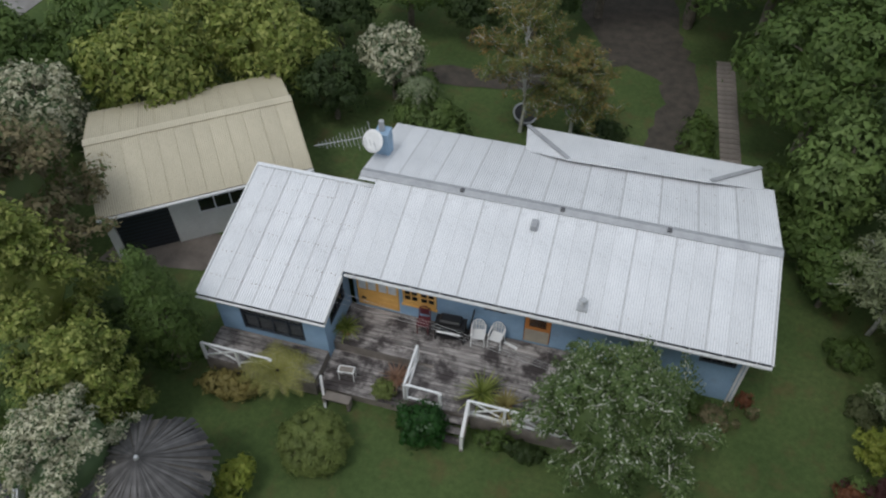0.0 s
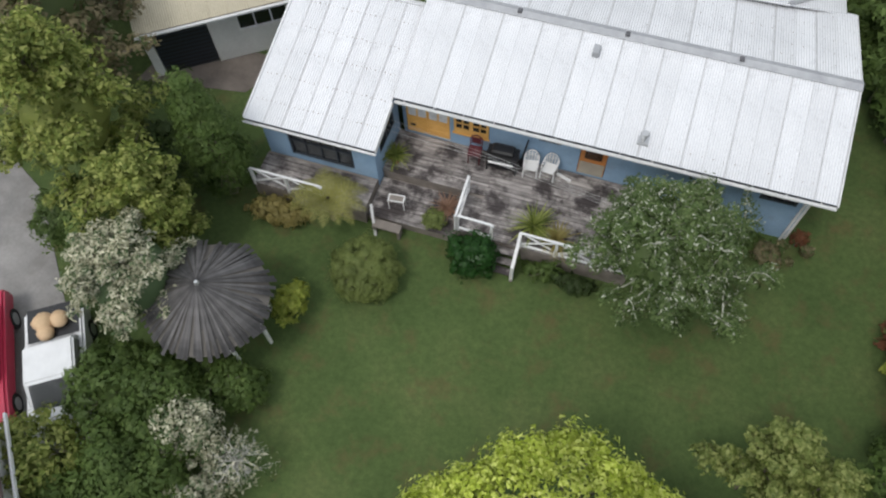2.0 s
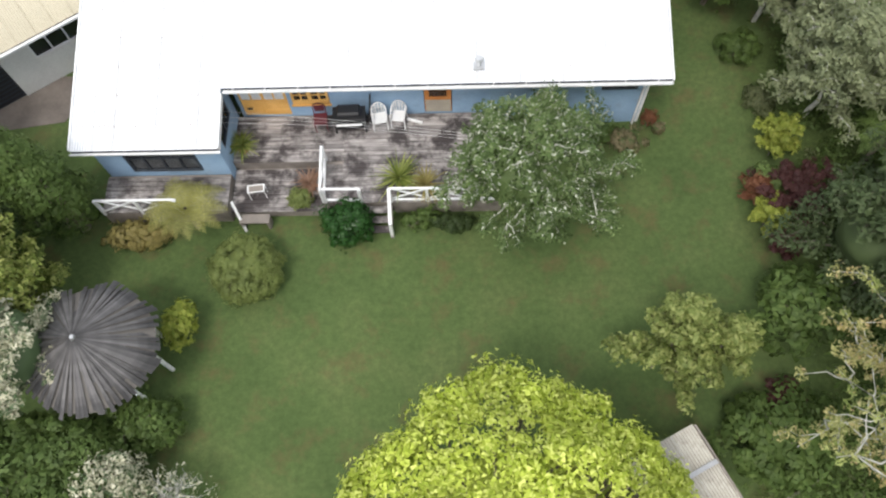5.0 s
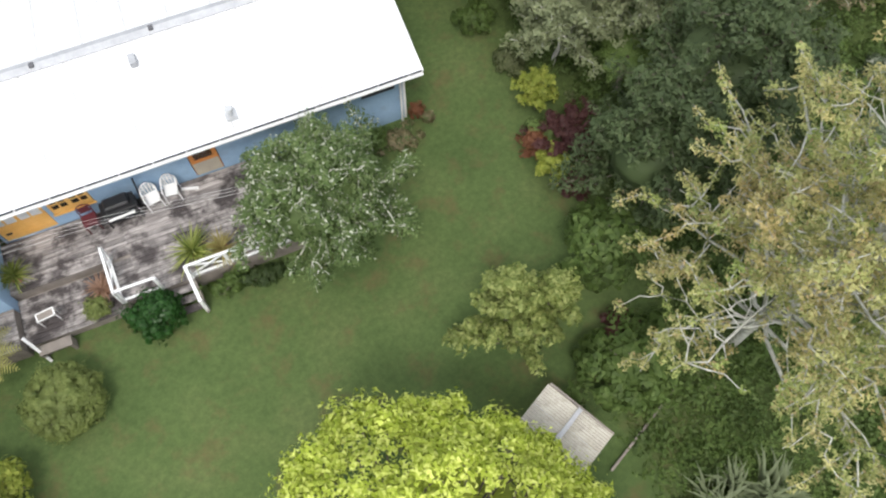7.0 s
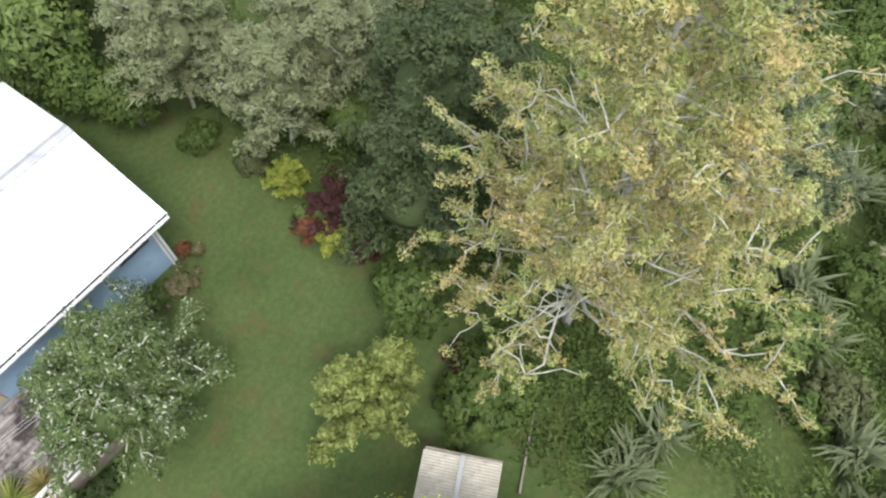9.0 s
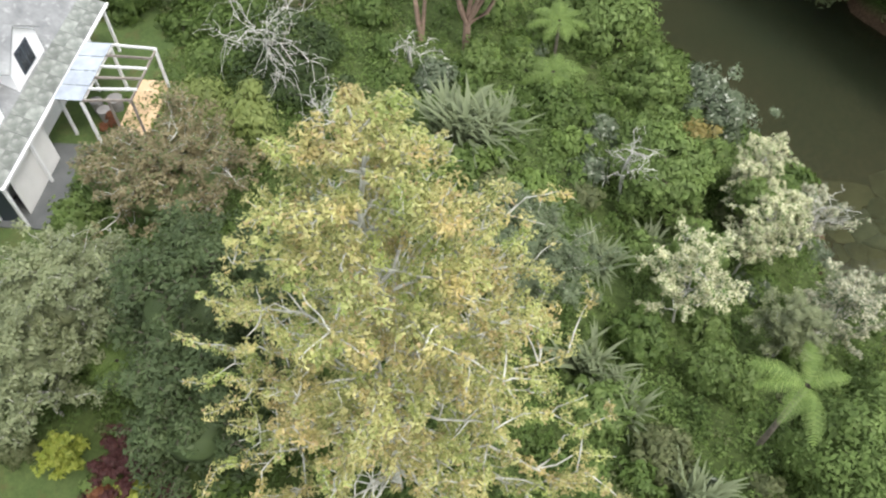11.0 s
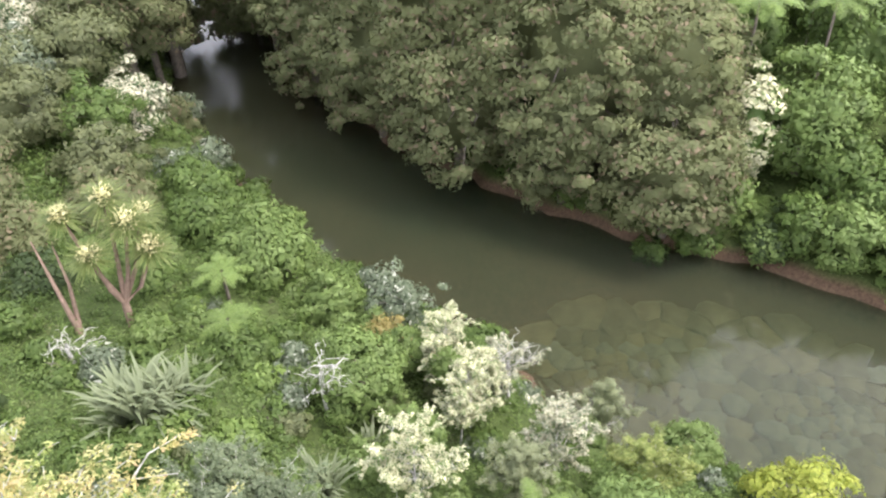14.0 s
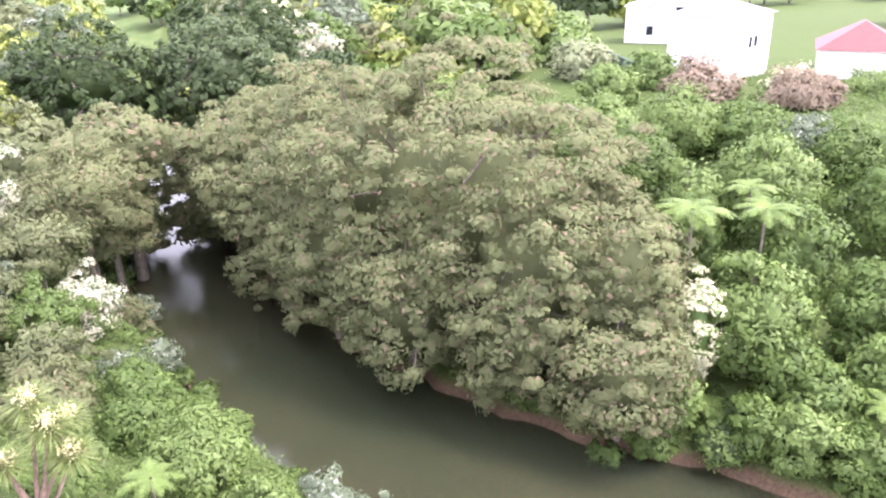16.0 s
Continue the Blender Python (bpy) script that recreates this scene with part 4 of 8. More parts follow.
def crown_points(rng, rad, lobes, spread, leaf, aspect, cover, low=-0.35, hollow=0.72, flat=0.75, cone=0.0, lumpy=1.0):
    """Leaf places and facings on the lobes of a crown centred on its origin: each lobe a shell, open beneath."""
    rad = np.array(rad, float)
    total = int(lobes / (0.5 - low / 2))
    k = np.arange(total) + 0.5
    zz, ww = 1 - 2 * k / total, k * 2.39996 + rng.uniform(0, 6)
    d = np.stack([np.sqrt(1 - zz * zz) * np.cos(ww), np.sqrt(1 - zz * zz) * np.sin(ww), zz], 1)
    d = unit(d + rng.normal(size=d.shape) * 0.9 / math.sqrt(total))
    d = d[d[:, 2] > low]
    lump = 1 + lumpy * 0.2 * np.sin(d[:, 0] * 5 + rng.uniform(0, 6)) * np.cos(d[:, 1] * 4 + rng.uniform(0, 6)) + lumpy * 0.11 * np.sin(d[:, 2] * 7 + d[:, 0] * 3)
    reach = np.maximum(rad - spread * 0.75, rad * 0.3)
    c = d * reach * (lump * rng.uniform(hollow, 1.0, len(d)) ** 0.7)[:, None]
    if cone:
        c[:, :2] *= np.clip(1.12 - cone * (c[:, 2:] / rad[2] + 0.75) / 1.75, 0.1, 1.2)
    size = spread * rng.uniform(0.6, 1.35, len(d))
    shoot = rng.uniform(size=len(d)) < 0.14
    c[shoot] *= rng.uniform(1.04, 1.04 + 0.18 * lumpy, (shoot.sum(), 1))
    size[shoot] *= 0.62
    per = max(6, int(cover * 6.3 * spread ** 2 / (0.5 * aspect * leaf ** 2)))
    local = unit(rng.normal(size=(len(d), per, 3)))
    face = unit(d * 0.8 + np.array([0, 0, 0.7]))[:, None]
    back = (local * face).sum(-1, keepdims=True)
    local = np.where(back < -0.25, local - 2 * back * face, local)
    shell = local * np.clip(rng.normal(0.84, 0.24, (len(d), per, 1)), 0.25, 1.45)
    shell *= rng.uniform(0.7, 1.4, (len(d), 1, 3))
    shell[..., 2] *= flat
    p = c[:, None] + shell * size[:, None, None]
    out = local + np.array([0, 0, 0.25]) + rng.normal(size=local.shape) * 0.33
    round_ = local * 0.7 + d[:, None] * 0.45 + np.array([0, 0, 0.2])
    return p.reshape(-1, 3), unit(out.reshape(-1, 3)), c, unit(round_.reshape(-1, 3))


def wander(rng, a, b, r0, r1, kink, n=5):
    """A crooked tapering branch from a to b."""
    a, b = np.array(a, float), np.array(b, float)
    u = np.linspace(0, 1, n)
    line = a + (b - a) * u[:, None]
    off = np.cumsum(rng.normal(size=(n, 3)), 0)
    off -= off[0] + (off[-1] - off[0]) * u[:, None]
    line = line + off * kink * np.linalg.norm(b - a) + np.array([0, 0, 1]) * (0.08 * np.linalg.norm(b - a) * np.sin(np.pi * u))[:, None]
    return [(tuple(q), float(r0 + (r1 - r0) * v)) for q, v in zip(line, u)]


def tree(name, x, y, rad, top, material, label, seed, category="tree", lobes=None, spread=None, leaf=0.18, aspect=0.6, cover=0.85,
         bark=M_BARK, limb_share=0.3, twigs=0, bare=0.0, low=-0.45, hollow=0.72, trunk_r=None, base=None, flat=0.75, group="", core=True, to_ground=False, cone=0.0, dense=1.15, lumpy=1.0, among=(), inner=1.0):
    """A tree or bush: tapered trunk, crooked limbs out to its lobes, and a crown of separate leaves. top: height of the crown's top in the plan."""
    rng = np.random.default_rng(seed)
    z0 = height(x, y) if base is None else base
    rad = list(rad)
    if to_ground:
        rad[2] = max(rad[2], (top - z0) * 0.5)
    cz = top - rad[2] - z0
    thing = empty(name, Matrix.Translation((x, y, z0)), label, category, group)
    mean = (rad[0] * rad[1] * rad[2]) ** (1 / 3)
    spread = spread or mean * 0.3
    lobes = lobes or int(dense * 4 * mean ** 2 / spread ** 2 * (0.5 - low / 2))
    p, nrm, c, soft = crown_points(rng, rad, lobes, spread, leaf, aspect, cover, low, hollow, flat, cone, lumpy)
    off = np.array([0, 0, cz])
    size = leaf * rng.uniform(0.65, 1.35, len(p))
    keep = p[:, 2] + cz > 0.02
    for ax, ay, ar, atop, adown in among:
        # no leaves grow deep inside a neighbouring crown
        az = max(ar[2], (atop - height(ax, ay)) * 0.5) if adown else ar[2]
        e = (p + np.array([x - ax, y - ay, top - rad[2] - atop + az])) / np.array([ar[0], ar[1], az])
        keep &= (e ** 2).sum(1) > 0.62
    leaves("crown", p[keep] + off, nrm[keep], size[keep], aspect, material, thing, rng, soft=soft[keep], even=1.02 if leaf > 0.25 else 0.8)
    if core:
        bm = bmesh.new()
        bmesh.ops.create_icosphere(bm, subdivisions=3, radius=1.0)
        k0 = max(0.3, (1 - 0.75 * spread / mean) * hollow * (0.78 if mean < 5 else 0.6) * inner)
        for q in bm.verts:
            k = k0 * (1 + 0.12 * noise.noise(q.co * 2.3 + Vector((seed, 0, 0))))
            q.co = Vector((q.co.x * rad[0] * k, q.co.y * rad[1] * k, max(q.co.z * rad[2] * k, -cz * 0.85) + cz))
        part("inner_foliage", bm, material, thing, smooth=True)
    tr = trunk_r or max(0.04, 0.022 * (top - z0) + 0.02 * max(rad))
    hub = np.array([0, 0, max(cz - rad[2] * 0.35, 0.15)])
    paths = [[((0, 0, -0.2), tr * 1.3), ((0.03, 0.02, hub[2] * 0.5), tr), (tuple(hub), tr * 0.85), ((0.1 * rad[0], 0, cz + rad[2] * 0.2), tr * 0.5), ((0.05, 0.1 * rad[1], cz + rad[2] * 0.7), tr * 0.15)]]
    for q in c[rng.permutation(len(c))[: int(len(c) * limb_share)]]:
        end = q * (1.0 + bare) + off
        if end[2] < 0.1:
            continue
        start = hub + np.array([0, 0, 1]) * rng.uniform(0, 0.55) * rad[2]
        if cone:
            start = np.array([0, 0, max(hub[2], end[2] - 0.55 * math.hypot(end[0], end[1]))])
        main = wander(rng, start, end, tr * (0.36 - 0.17 * bool(cone)), tr * (0.07 - 0.03 * bool(cone)), 0.09 + 0.05 * bool(cone), 12 if cone else 6)
        paths.append(main)
        for s in range(twigs):
            k = rng.integers(2, len(main) - 1)
            e2 = np.array(main[k][0]) + (end - start) * (0.06 if cone else 0.2) + rng.normal(size=3) * (0.07 if cone else 0.13) * max(rad)
            paths.append(wander(rng, main[k][0], e2, tr * 0.11, tr * 0.035, 0.2 if cone else 0.1, 6 if cone else 4))
    limbs(paths, "trunk", bark, thing, 5)
    if cone and bare:
        # sprays of leaves along the limbs
        at = np.array([q for path in paths[1:] for q, _ in path[2:]])
        at = np.repeat(at, 14, 0)
        rnd = unit(rng.normal(size=at.shape))
        leaves("outer_foliage", at + rnd * rng.uniform(0.05, 0.4, (len(at), 1)), unit(rnd + np.array([0, 0, 0.8])), leaf * rng.uniform(0.7, 1.5, len(at)), aspect, material, thing, rng, soft=unit(rnd + np.array([0, 0, 0.9])))
    return thing


def branchy(name, x, y, top, rad, material, label, seed, category="tree", count=40, start=0.3, twigs=5, clump=0.35, per=60, leaf=0.12, aspect=0.6, bark=M_BARK,
            trunk_r=0.12, rise=0.45, taper=0.8, lean=None, bare=0.12, bare_to=None, base=None, lead=1.0, group="", open_to=0.4, inside=0.0, skew=(0.0, 0.0), gap=1.0):
    """An open tree drawn from its branches: a leader, limbs in a spiral, side twigs, and separate leaves in clumps on the outer wood.
    lean(azimuth, share of height): a factor on a limb's length; open_to: the share of each limb that carries no leaves."""
    rg = np.random.default_rng(seed)
    z0 = height(x, y) if base is None else base
    tall = top - z0
    thing = empty(name, Matrix.Translation((x, y, z0)), label, category, group)
    leader = wander(rg, (0, 0, -0.2), (skew[0], skew[1], tall * lead), trunk_r, trunk_r * 0.12, 0.012, 12)
    spine = np.array([q for q, _ in leader])
    paths, spots = [leader], []

    def spray(path, first, step, big):
        pts_ = np.array([q for q, _ in path])
        ln = np.linalg.norm(pts_[-1] - pts_[0])
        for w in np.arange(first, 1.0001, step / max(ln, 1e-3)):
            k = w * (len(pts_) - 1)
            i = min(int(k), len(pts_) - 2)
            spots.append((*(pts_[i] + (pts_[i + 1] - pts_[i]) * (k - i)), big))

    for i in range(count):
        u = (i + rg.uniform(0.1, 0.9)) / count
        h = tall * lead * (start + (1 - start) * u * 0.97)
        az = i * 2.39996 + rg.uniform(-0.4, 0.4)
        ln = rad * ((1 - u) ** taper * 0.9 + 0.1) * rg.uniform(0.72, 1.1) * (lean(az, h / tall) if lean else 1.0)
        a = np.array([np.interp(h, spine[:, 2], spine[:, k]) for k in range(3)])
        out = np.array([math.cos(az), math.sin(az), 0])
        b = a + out * ln + np.array([0, 0, ln * rise * rg.uniform(0.5, 1.3)])
        b[2] = max(min(b[2], tall * 1.03), 0.15)
        r0 = trunk_r * 0.42 * (ln / rad) ** 0.5
        main = wander(rg, a, b, r0, r0 * 0.16, 0.05, 9)
        paths.append(main)
        naked = rg.uniform() < (bare if bare_to is None else bare + 0.32 * max(0.0, math.cos(az - bare_to)) * (h > 0.5 * tall))
        spray(main, 0.85 if naked else open_to, clump * 0.95 * gap, 1.0)
        for s in range(twigs):
            k = int(rg.integers(2, 8))
            m0 = np.array(main[k][0])
            side = rg.normal(size=3) * np.array([1, 1, 0.55]) + out * 0.7 + np.array([0, 0, 0.25])
            e = m0 + side / np.linalg.norm(side) * ln * rg.uniform(0.16, 0.42)
            twig = wander(rg, m0, e, r0 * 0.4, r0 * 0.1, 0.09, 5)
            paths.append(twig)
            spray(twig, 0.92 if naked else 0.45, clump * 0.9 * gap, 0.85)
    limbs(paths, "trunk", bark, thing, 5)
    c = np.array(spots)
    c = c[c[:, 2] > 0.1]
    n = len(c)
    r = clump * c[:, 3] * rg.uniform(0.55, 1.3, n)
    d = unit(rg.normal(size=(n, per, 3)))
    q = c[:, None, :3] + d * (rg.uniform(0.15, 1.0, (n, per, 1)) ** 0.6) * r[:, None, None] * np.array([1, 1, 0.75])
    thick = np.repeat(r, per)
    q, d = q.reshape(-1, 3), d.reshape(-1, 3)
    ok = (q[:, 2] > 0.03) & (rg.uniform(size=len(q)) < np.clip(thick / clump, 0.3, 1.0))
    q, d = q[ok], d[ok]
    face = unit(d * 0.6 + np.array([0, 0, 0.8]) + rg.normal(size=q.shape) * 0.35)
    leaves("crown", q, face, leaf * rg.uniform(0.6, 1.45, len(q)), aspect, material, thing, rg, soft=unit(d * 0.8 + np.array([0, 0, 0.6])))
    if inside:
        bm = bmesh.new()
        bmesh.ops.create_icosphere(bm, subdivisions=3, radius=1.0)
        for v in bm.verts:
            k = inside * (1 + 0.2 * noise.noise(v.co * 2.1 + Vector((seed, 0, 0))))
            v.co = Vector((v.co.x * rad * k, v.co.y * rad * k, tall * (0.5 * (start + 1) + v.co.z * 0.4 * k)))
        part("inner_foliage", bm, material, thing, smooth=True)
    return thing


def frond_fan(name, x, y, z, count, length, material, label, seed, stem=0.0, category="fern", arch=0.55, pairs=22, width=0.24, bark=M_BARK, turns=(), lift=0.0):
    """A fern: arching fronds of paired leaflets round a stem."""
    rng = np.random.default_rng(seed)
    thing = empty(name, Matrix.Translation((x, y, z)), label, category)
    if stem:
        limbs([[((0, 0, -0.2), 0.11), ((0, 0, stem * 0.5), 0.09), ((0, 0, stem), 0.1)]], "stem", bark, thing)
    for i in range(count):
        w = radians(turns[i]) if turns else 2 * math.pi * (i + rng.uniform(-0.25, 0.25)) / count
        out = np.array([math.cos(w), math.sin(w), 0])
        ln = length * rng.uniform(0.8, 1.1)
        rise = rng.uniform(0.25, 0.55) + lift
        u = np.linspace(0.06, 1, pairs)
        line = out * (u * ln)[:, None] * 0.93 + np.array([0, 0, 1]) * (stem + ln * (rise * u - arch * 1.5 * u ** 2.2))[:, None]
        tang = unit(np.gradient(line, axis=0))
        across = unit(np.cross(tang, [0, 0, 1]))
        span = ln * width * np.sin(np.pi * (u * 0.9 + 0.1)) ** 0.7 + 0.02
        vs = []
        wid = ln / pairs * 0.37
        for s in (-1, 1):
            tip = line + across * (s * span)[:, None] + tang * (span * 0.35)[:, None] - np.array([0, 0, 0.18]) * span[:, None]
            blk = np.stack([line - tang * wid, tip - tang * wid * 0.3, tip + tang * wid * 0.3, line + tang * wid], 1)
            vs.append(blk.reshape(-1, 3))
        vs = np.concatenate(vs)
        q = np.arange(len(vs) // 4)[:, None] * 4
        link("frond", mesh_of("frond", vs, q + [0, 1, 2, 3], [material]), thing)
    return thing


def blade_mesh(seed):
    """One strap leaf a metre long, rising from the origin and bending over along x."""
    rg = np.random.default_rng(seed)
    u = np.linspace(0, 1, 7)
    ph = rg.uniform(1.0, 1.5)
    line = np.stack([np.cos(ph) * u + rg.uniform(0.12, 0.36) * u ** 3, 0.04 * rg.normal() * u ** 2, np.sin(ph) * u - rg.uniform(0.1, 0.42) * u ** 3.2], 1)
    half = 0.03 * (0.5 + 0.5 * np.sin(np.pi * (u * 0.75 + 0.2))) * (1 - 0.85 * u ** 3)
    fold = np.c_[np.zeros(7), np.zeros(7), half * 0.5]
    vs = np.concatenate([line - np.c_[0 * u, half, 0 * u] + fold, line, line + np.c_[0 * u, half, 0 * u] + fold])
    fs = [(k * 7 + j, k * 7 + j + 1, k * 7 + j + 8, k * 7 + j + 7) for k in (0, 1) for j in range(6)]
    return mesh_of("blade", vs, fs, [F_FLAX])


BLADES = [blade_mesh(900 + i) for i in range(9)]


def blade_tuft(name, centre, count, length, width, material, label, seed, parent=None, category="flax", droop=0.4, up=0.8, kind=""):
    """A tuft of long strap leaves that rise and bend over."""
    rng = np.random.default_rng(seed)
    if parent is None:
        thing = empty(name, Matrix.Translation(centre), label, category)
        for f in range(max(count // 12, 3)):
            # one fan of blades standing in a plane, many fans to a clump
            w, out = rng.uniform(0, 6.28), length * 0.3 * math.sqrt(rng.uniform())
            foot = Matrix.Translation((out * math.cos(w), out * math.sin(w), 0)) @ Matrix.Rotation(w + rng.uniform(-0.9, 0.9), 4, "Z") @ Matrix.Rotation(rng.uniform(0.0, 0.35) * out / length * 3, 4, "Y")
            for i in range(12):
                ob = link("blade", BLADES[int(rng.integers(len(BLADES)))], thing)
                k = length * rng.uniform(0.6, 1.1)
                ob.matrix_basis = foot @ Matrix.Rotation(rng.normal() * 0.3 + (i % 2) * math.pi, 4, "Z") @ Matrix.Diagonal((k, k * width / 0.03, k, 1))
        return thing
    vs, fs = [], []
    steps = 5
    for i in range(count):
        w = rng.uniform(0, 2 * np.pi)
        ph = rng.uniform(up, 1.35)
        ln = length * rng.uniform(0.7, 1.15)
        d = np.array([math.cos(w) * math.cos(ph), math.sin(w) * math.cos(ph), math.sin(ph)])
        side = np.array([-math.sin(w), math.cos(w), 0])
        u = np.linspace(0, 1, steps)
        line = d * (u * ln)[:, None] + np.array([0, 0, -1]) * (droop * ln * rng.uniform(0.5, 1.2) * u ** 2.5)[:, None] + np.array([math.cos(w), math.sin(w), 0]) * (0.25 * ln * u ** 2)[:, None]
        half = width * (0.5 + 0.5 * np.sin(np.pi * (u * 0.75 + 0.2))) * (1 - 0.85 * u ** 3)
        k = len(vs)
        for a, h in zip(line, half):
            vs += [a - side * h, a + side * h]
        fs += [(k + 2 * j, k + 2 * j + 1, k + 2 * j + 3, k + 2 * j + 2) for j in range(steps - 1)]
    me = mesh_of(name, vs, fs, [material])
    ob = link(name, me, parent, label, category if parent is None else "", kind=kind)
    ob.matrix_basis = Matrix.Translation(centre)
    return ob

# ---------------------------------------------------------------- deck, steps, railings
deck = empty("deck", Matrix(), "weathered grey timber deck with dark mossy stains", "deck")
deck.parent = None


def boards(parent, x0, x1, y0, y1, z, name="deck_board", wide=0.134, gap=0.014, thick=0.032):
    n = int((y1 - y0) / (wide + gap))
    me = bpy.data.meshes.new(name)
    bm = box(0, 0, -thick, x1 - x0, wide, 0, 0.004)
    bm.to_mesh(me)
    bm.free()
    me.materials.append(M_DECK)
    for i in range(n):
        ob = link(name, me, parent)
        ob.matrix_basis = Matrix.Translation((x0, y0 + i * (wide + gap), z + random.uniform(-0.003, 0.003)))


boards(deck, -0.2, 3.2, -0.98, 0.72, DECK)
boards(deck, 3.206, 8.0, -2.42, 0.72, DECK)
boards(deck, 2.62, 3.2, -2.42, -0.99, DECK)
boards(deck, -0.2, 2.6, -2.5, -1.0, DECK - 0.36)
boards(deck, -4.0, -0.22, -2.62, -1.36, DECK)
bm = box(-0.2, -0.97, 0.0, 8.0, 0.7, DECK - 0.04)
box(2.62, -2.4, 0.0, 8.0, -0.98, DECK - 0.04, 0, bm)
box(-0.2, -2.46, 0.0, 2.6, -0.98, DECK - 0.4, 0, bm)
box(-4.0, -2.6, 0.0, -0.22, -1.36, DECK - 0.04, 0, bm)
part("deck_framing", bm, M_OLDWOOD, deck)
steps = empty("deck_steps", Matrix(), "grey timber steps from the deck to the lawn", "steps")
for i in range(4):
    z = DECK - 0.19 * (i + 1) + 0.02
    if z < 0.03:
        break
    part("tread", box(3.86, -2.44 - 0.24 * (i + 1), z - 0.04, 4.66, -2.44 - 0.24 * i - 0.01, z, 0.006), M_DECK, steps)
    part("riser", box(3.88, -2.44 - 0.24 * i - 0.03, z - 0.19, 4.64, -2.44 - 0.24 * i - 0.012, z - 0.042), M_OLDWOOD, steps)
part("stringer", beam((4.7, -2.42, 0.62), (4.7, -3.25, 0.02), 0.05, 0.2), M_OLDWOOD, steps)


def railing(name, a, b, base, tall, label, bays=1, cross=True, posts=True):
    """White balustrade with top and bottom rails and crossed braces."""
    a, b = Vector((*a, base)), Vector((*b, base))
    thing = empty(name, Matrix.Translation(a), label, "railing")
    d = b - a
    up = Vector((0, 0, 1))
    part("top_rail", beam(up * tall, d + up * tall, 0.07, 0.04, 0.006), M_WHITE, thing)
    part("bottom_rail", beam(up * 0.14, d + up * 0.14, 0.07, 0.045, 0.004), M_WHITE, thing)
    for i in range(bays + 1):
        p = d * (i / bays)
        part("post", box(p.x - 0.045, p.y - 0.045, 0, p.x + 0.045, p.y + 0.045, tall - 0.024, 0.004), M_WHITE, thing)
    for i in range(bays):
        p, q = d * (i / bays), d * ((i + 1) / bays)
        w = 0.04
        if cross:
            part("brace", beam(p + up * 0.18, q + up * (tall - 0.05), 0.035, 0.06), M_WHITE, thing)
            s = Vector((-(q - p).y, (q - p).x, 0)).normalized() * 0.037
            part("brace", beam(p + up * (tall - 0.05) + s, q + up * 0.18 + s, 0.035, 0.06), M_WHITE, thing)
    return thing


railing("railing", (2.66, -0.96), (2.7, -2.38), DECK, 0.84, "white cross-braced railing beside the lower deck", 1)
railing("railing", (2.75, -2.38), (3.82, -2.4), DECK, 0.84, "white railing behind the camellia", 1, cross=False)
railing("railing", (4.7, -2.4), (8.0, -2.42), DECK, 0.84, "white cross-braced railing along the deck front", 3)
railing("railing", (-3.95, -2.58), (-1.6, -2.58), DECK - 0.16, 0.88, "white cross-braced railing before the wing", 2)
hr = empty("stair_handrail", Matrix.Translation((4.7, -2.42, DECK)), "broad white sloping stair handrail", "handrail")
part("rail", beam((0, 0, 0.84), (0.0, -0.78, 0.1), 0.1, 0.04, 0.006), M_WHITE, hr)
part("newel", box(-0.05, -0.82, -DECK, 0.05, -0.72, 0.14, 0.005), M_WHITE, hr)


def plastic_chair(m):
    chair = empty("plastic_chair", Matrix(), "white moulded plastic garden chair with a slatted round back", "chair", "white chairs on the deck")
    part("seat", box(-0.22, -0.22, 0.4, 0.22, 0.22, 0.425, 0.02), M_PLASTIC, chair)
    for x in (-0.24, 0.24):
        part("front_leg", rod((x, -0.25, 0), (x * 0.95, -0.22, 0.62), 0.024, 0.02), M_PLASTIC, chair)
        part("rear_leg", rod((x, 0.27, 0), (x * 0.9, 0.22, 0.42), 0.024, 0.022), M_PLASTIC, chair)
        part("armrest", beam((x, -0.25, 0.63), (x * 1.02, 0.24, 0.66), 0.05, 0.025, 0.008), M_PLASTIC, chair)
    n = 12
    arc = [(0.25 * math.cos(math.pi * i / n), 0.25 + 0.06 * math.sin(math.pi * i / n), 0.52 + 0.36 * math.sin(math.pi * i / n)) for i in range(n + 1)]
    limbs([[((0.24, 0.22, 0.4), 0.022)] + [(p, 0.022) for p in arc] + [((-0.24, 0.22, 0.4), 0.022)]], "back_hoop", M_PLASTIC, chair)
    for i in range(2, n - 1, 2):
        p = arc[i]
        part("back_slat", beam((p[0] * 0.72, 0.235, 0.42), p, 0.04, 0.014), M_PLASTIC, chair)
    for k, (r, z) in enumerate(((0.13, 0.74), (0.18, 0.62))):
        part("back_band", beam((-r, 0.29, z), (r, 0.29, z), 0.014, 0.03), M_PLASTIC, chair)
    chair.matrix_basis = m
    return chair


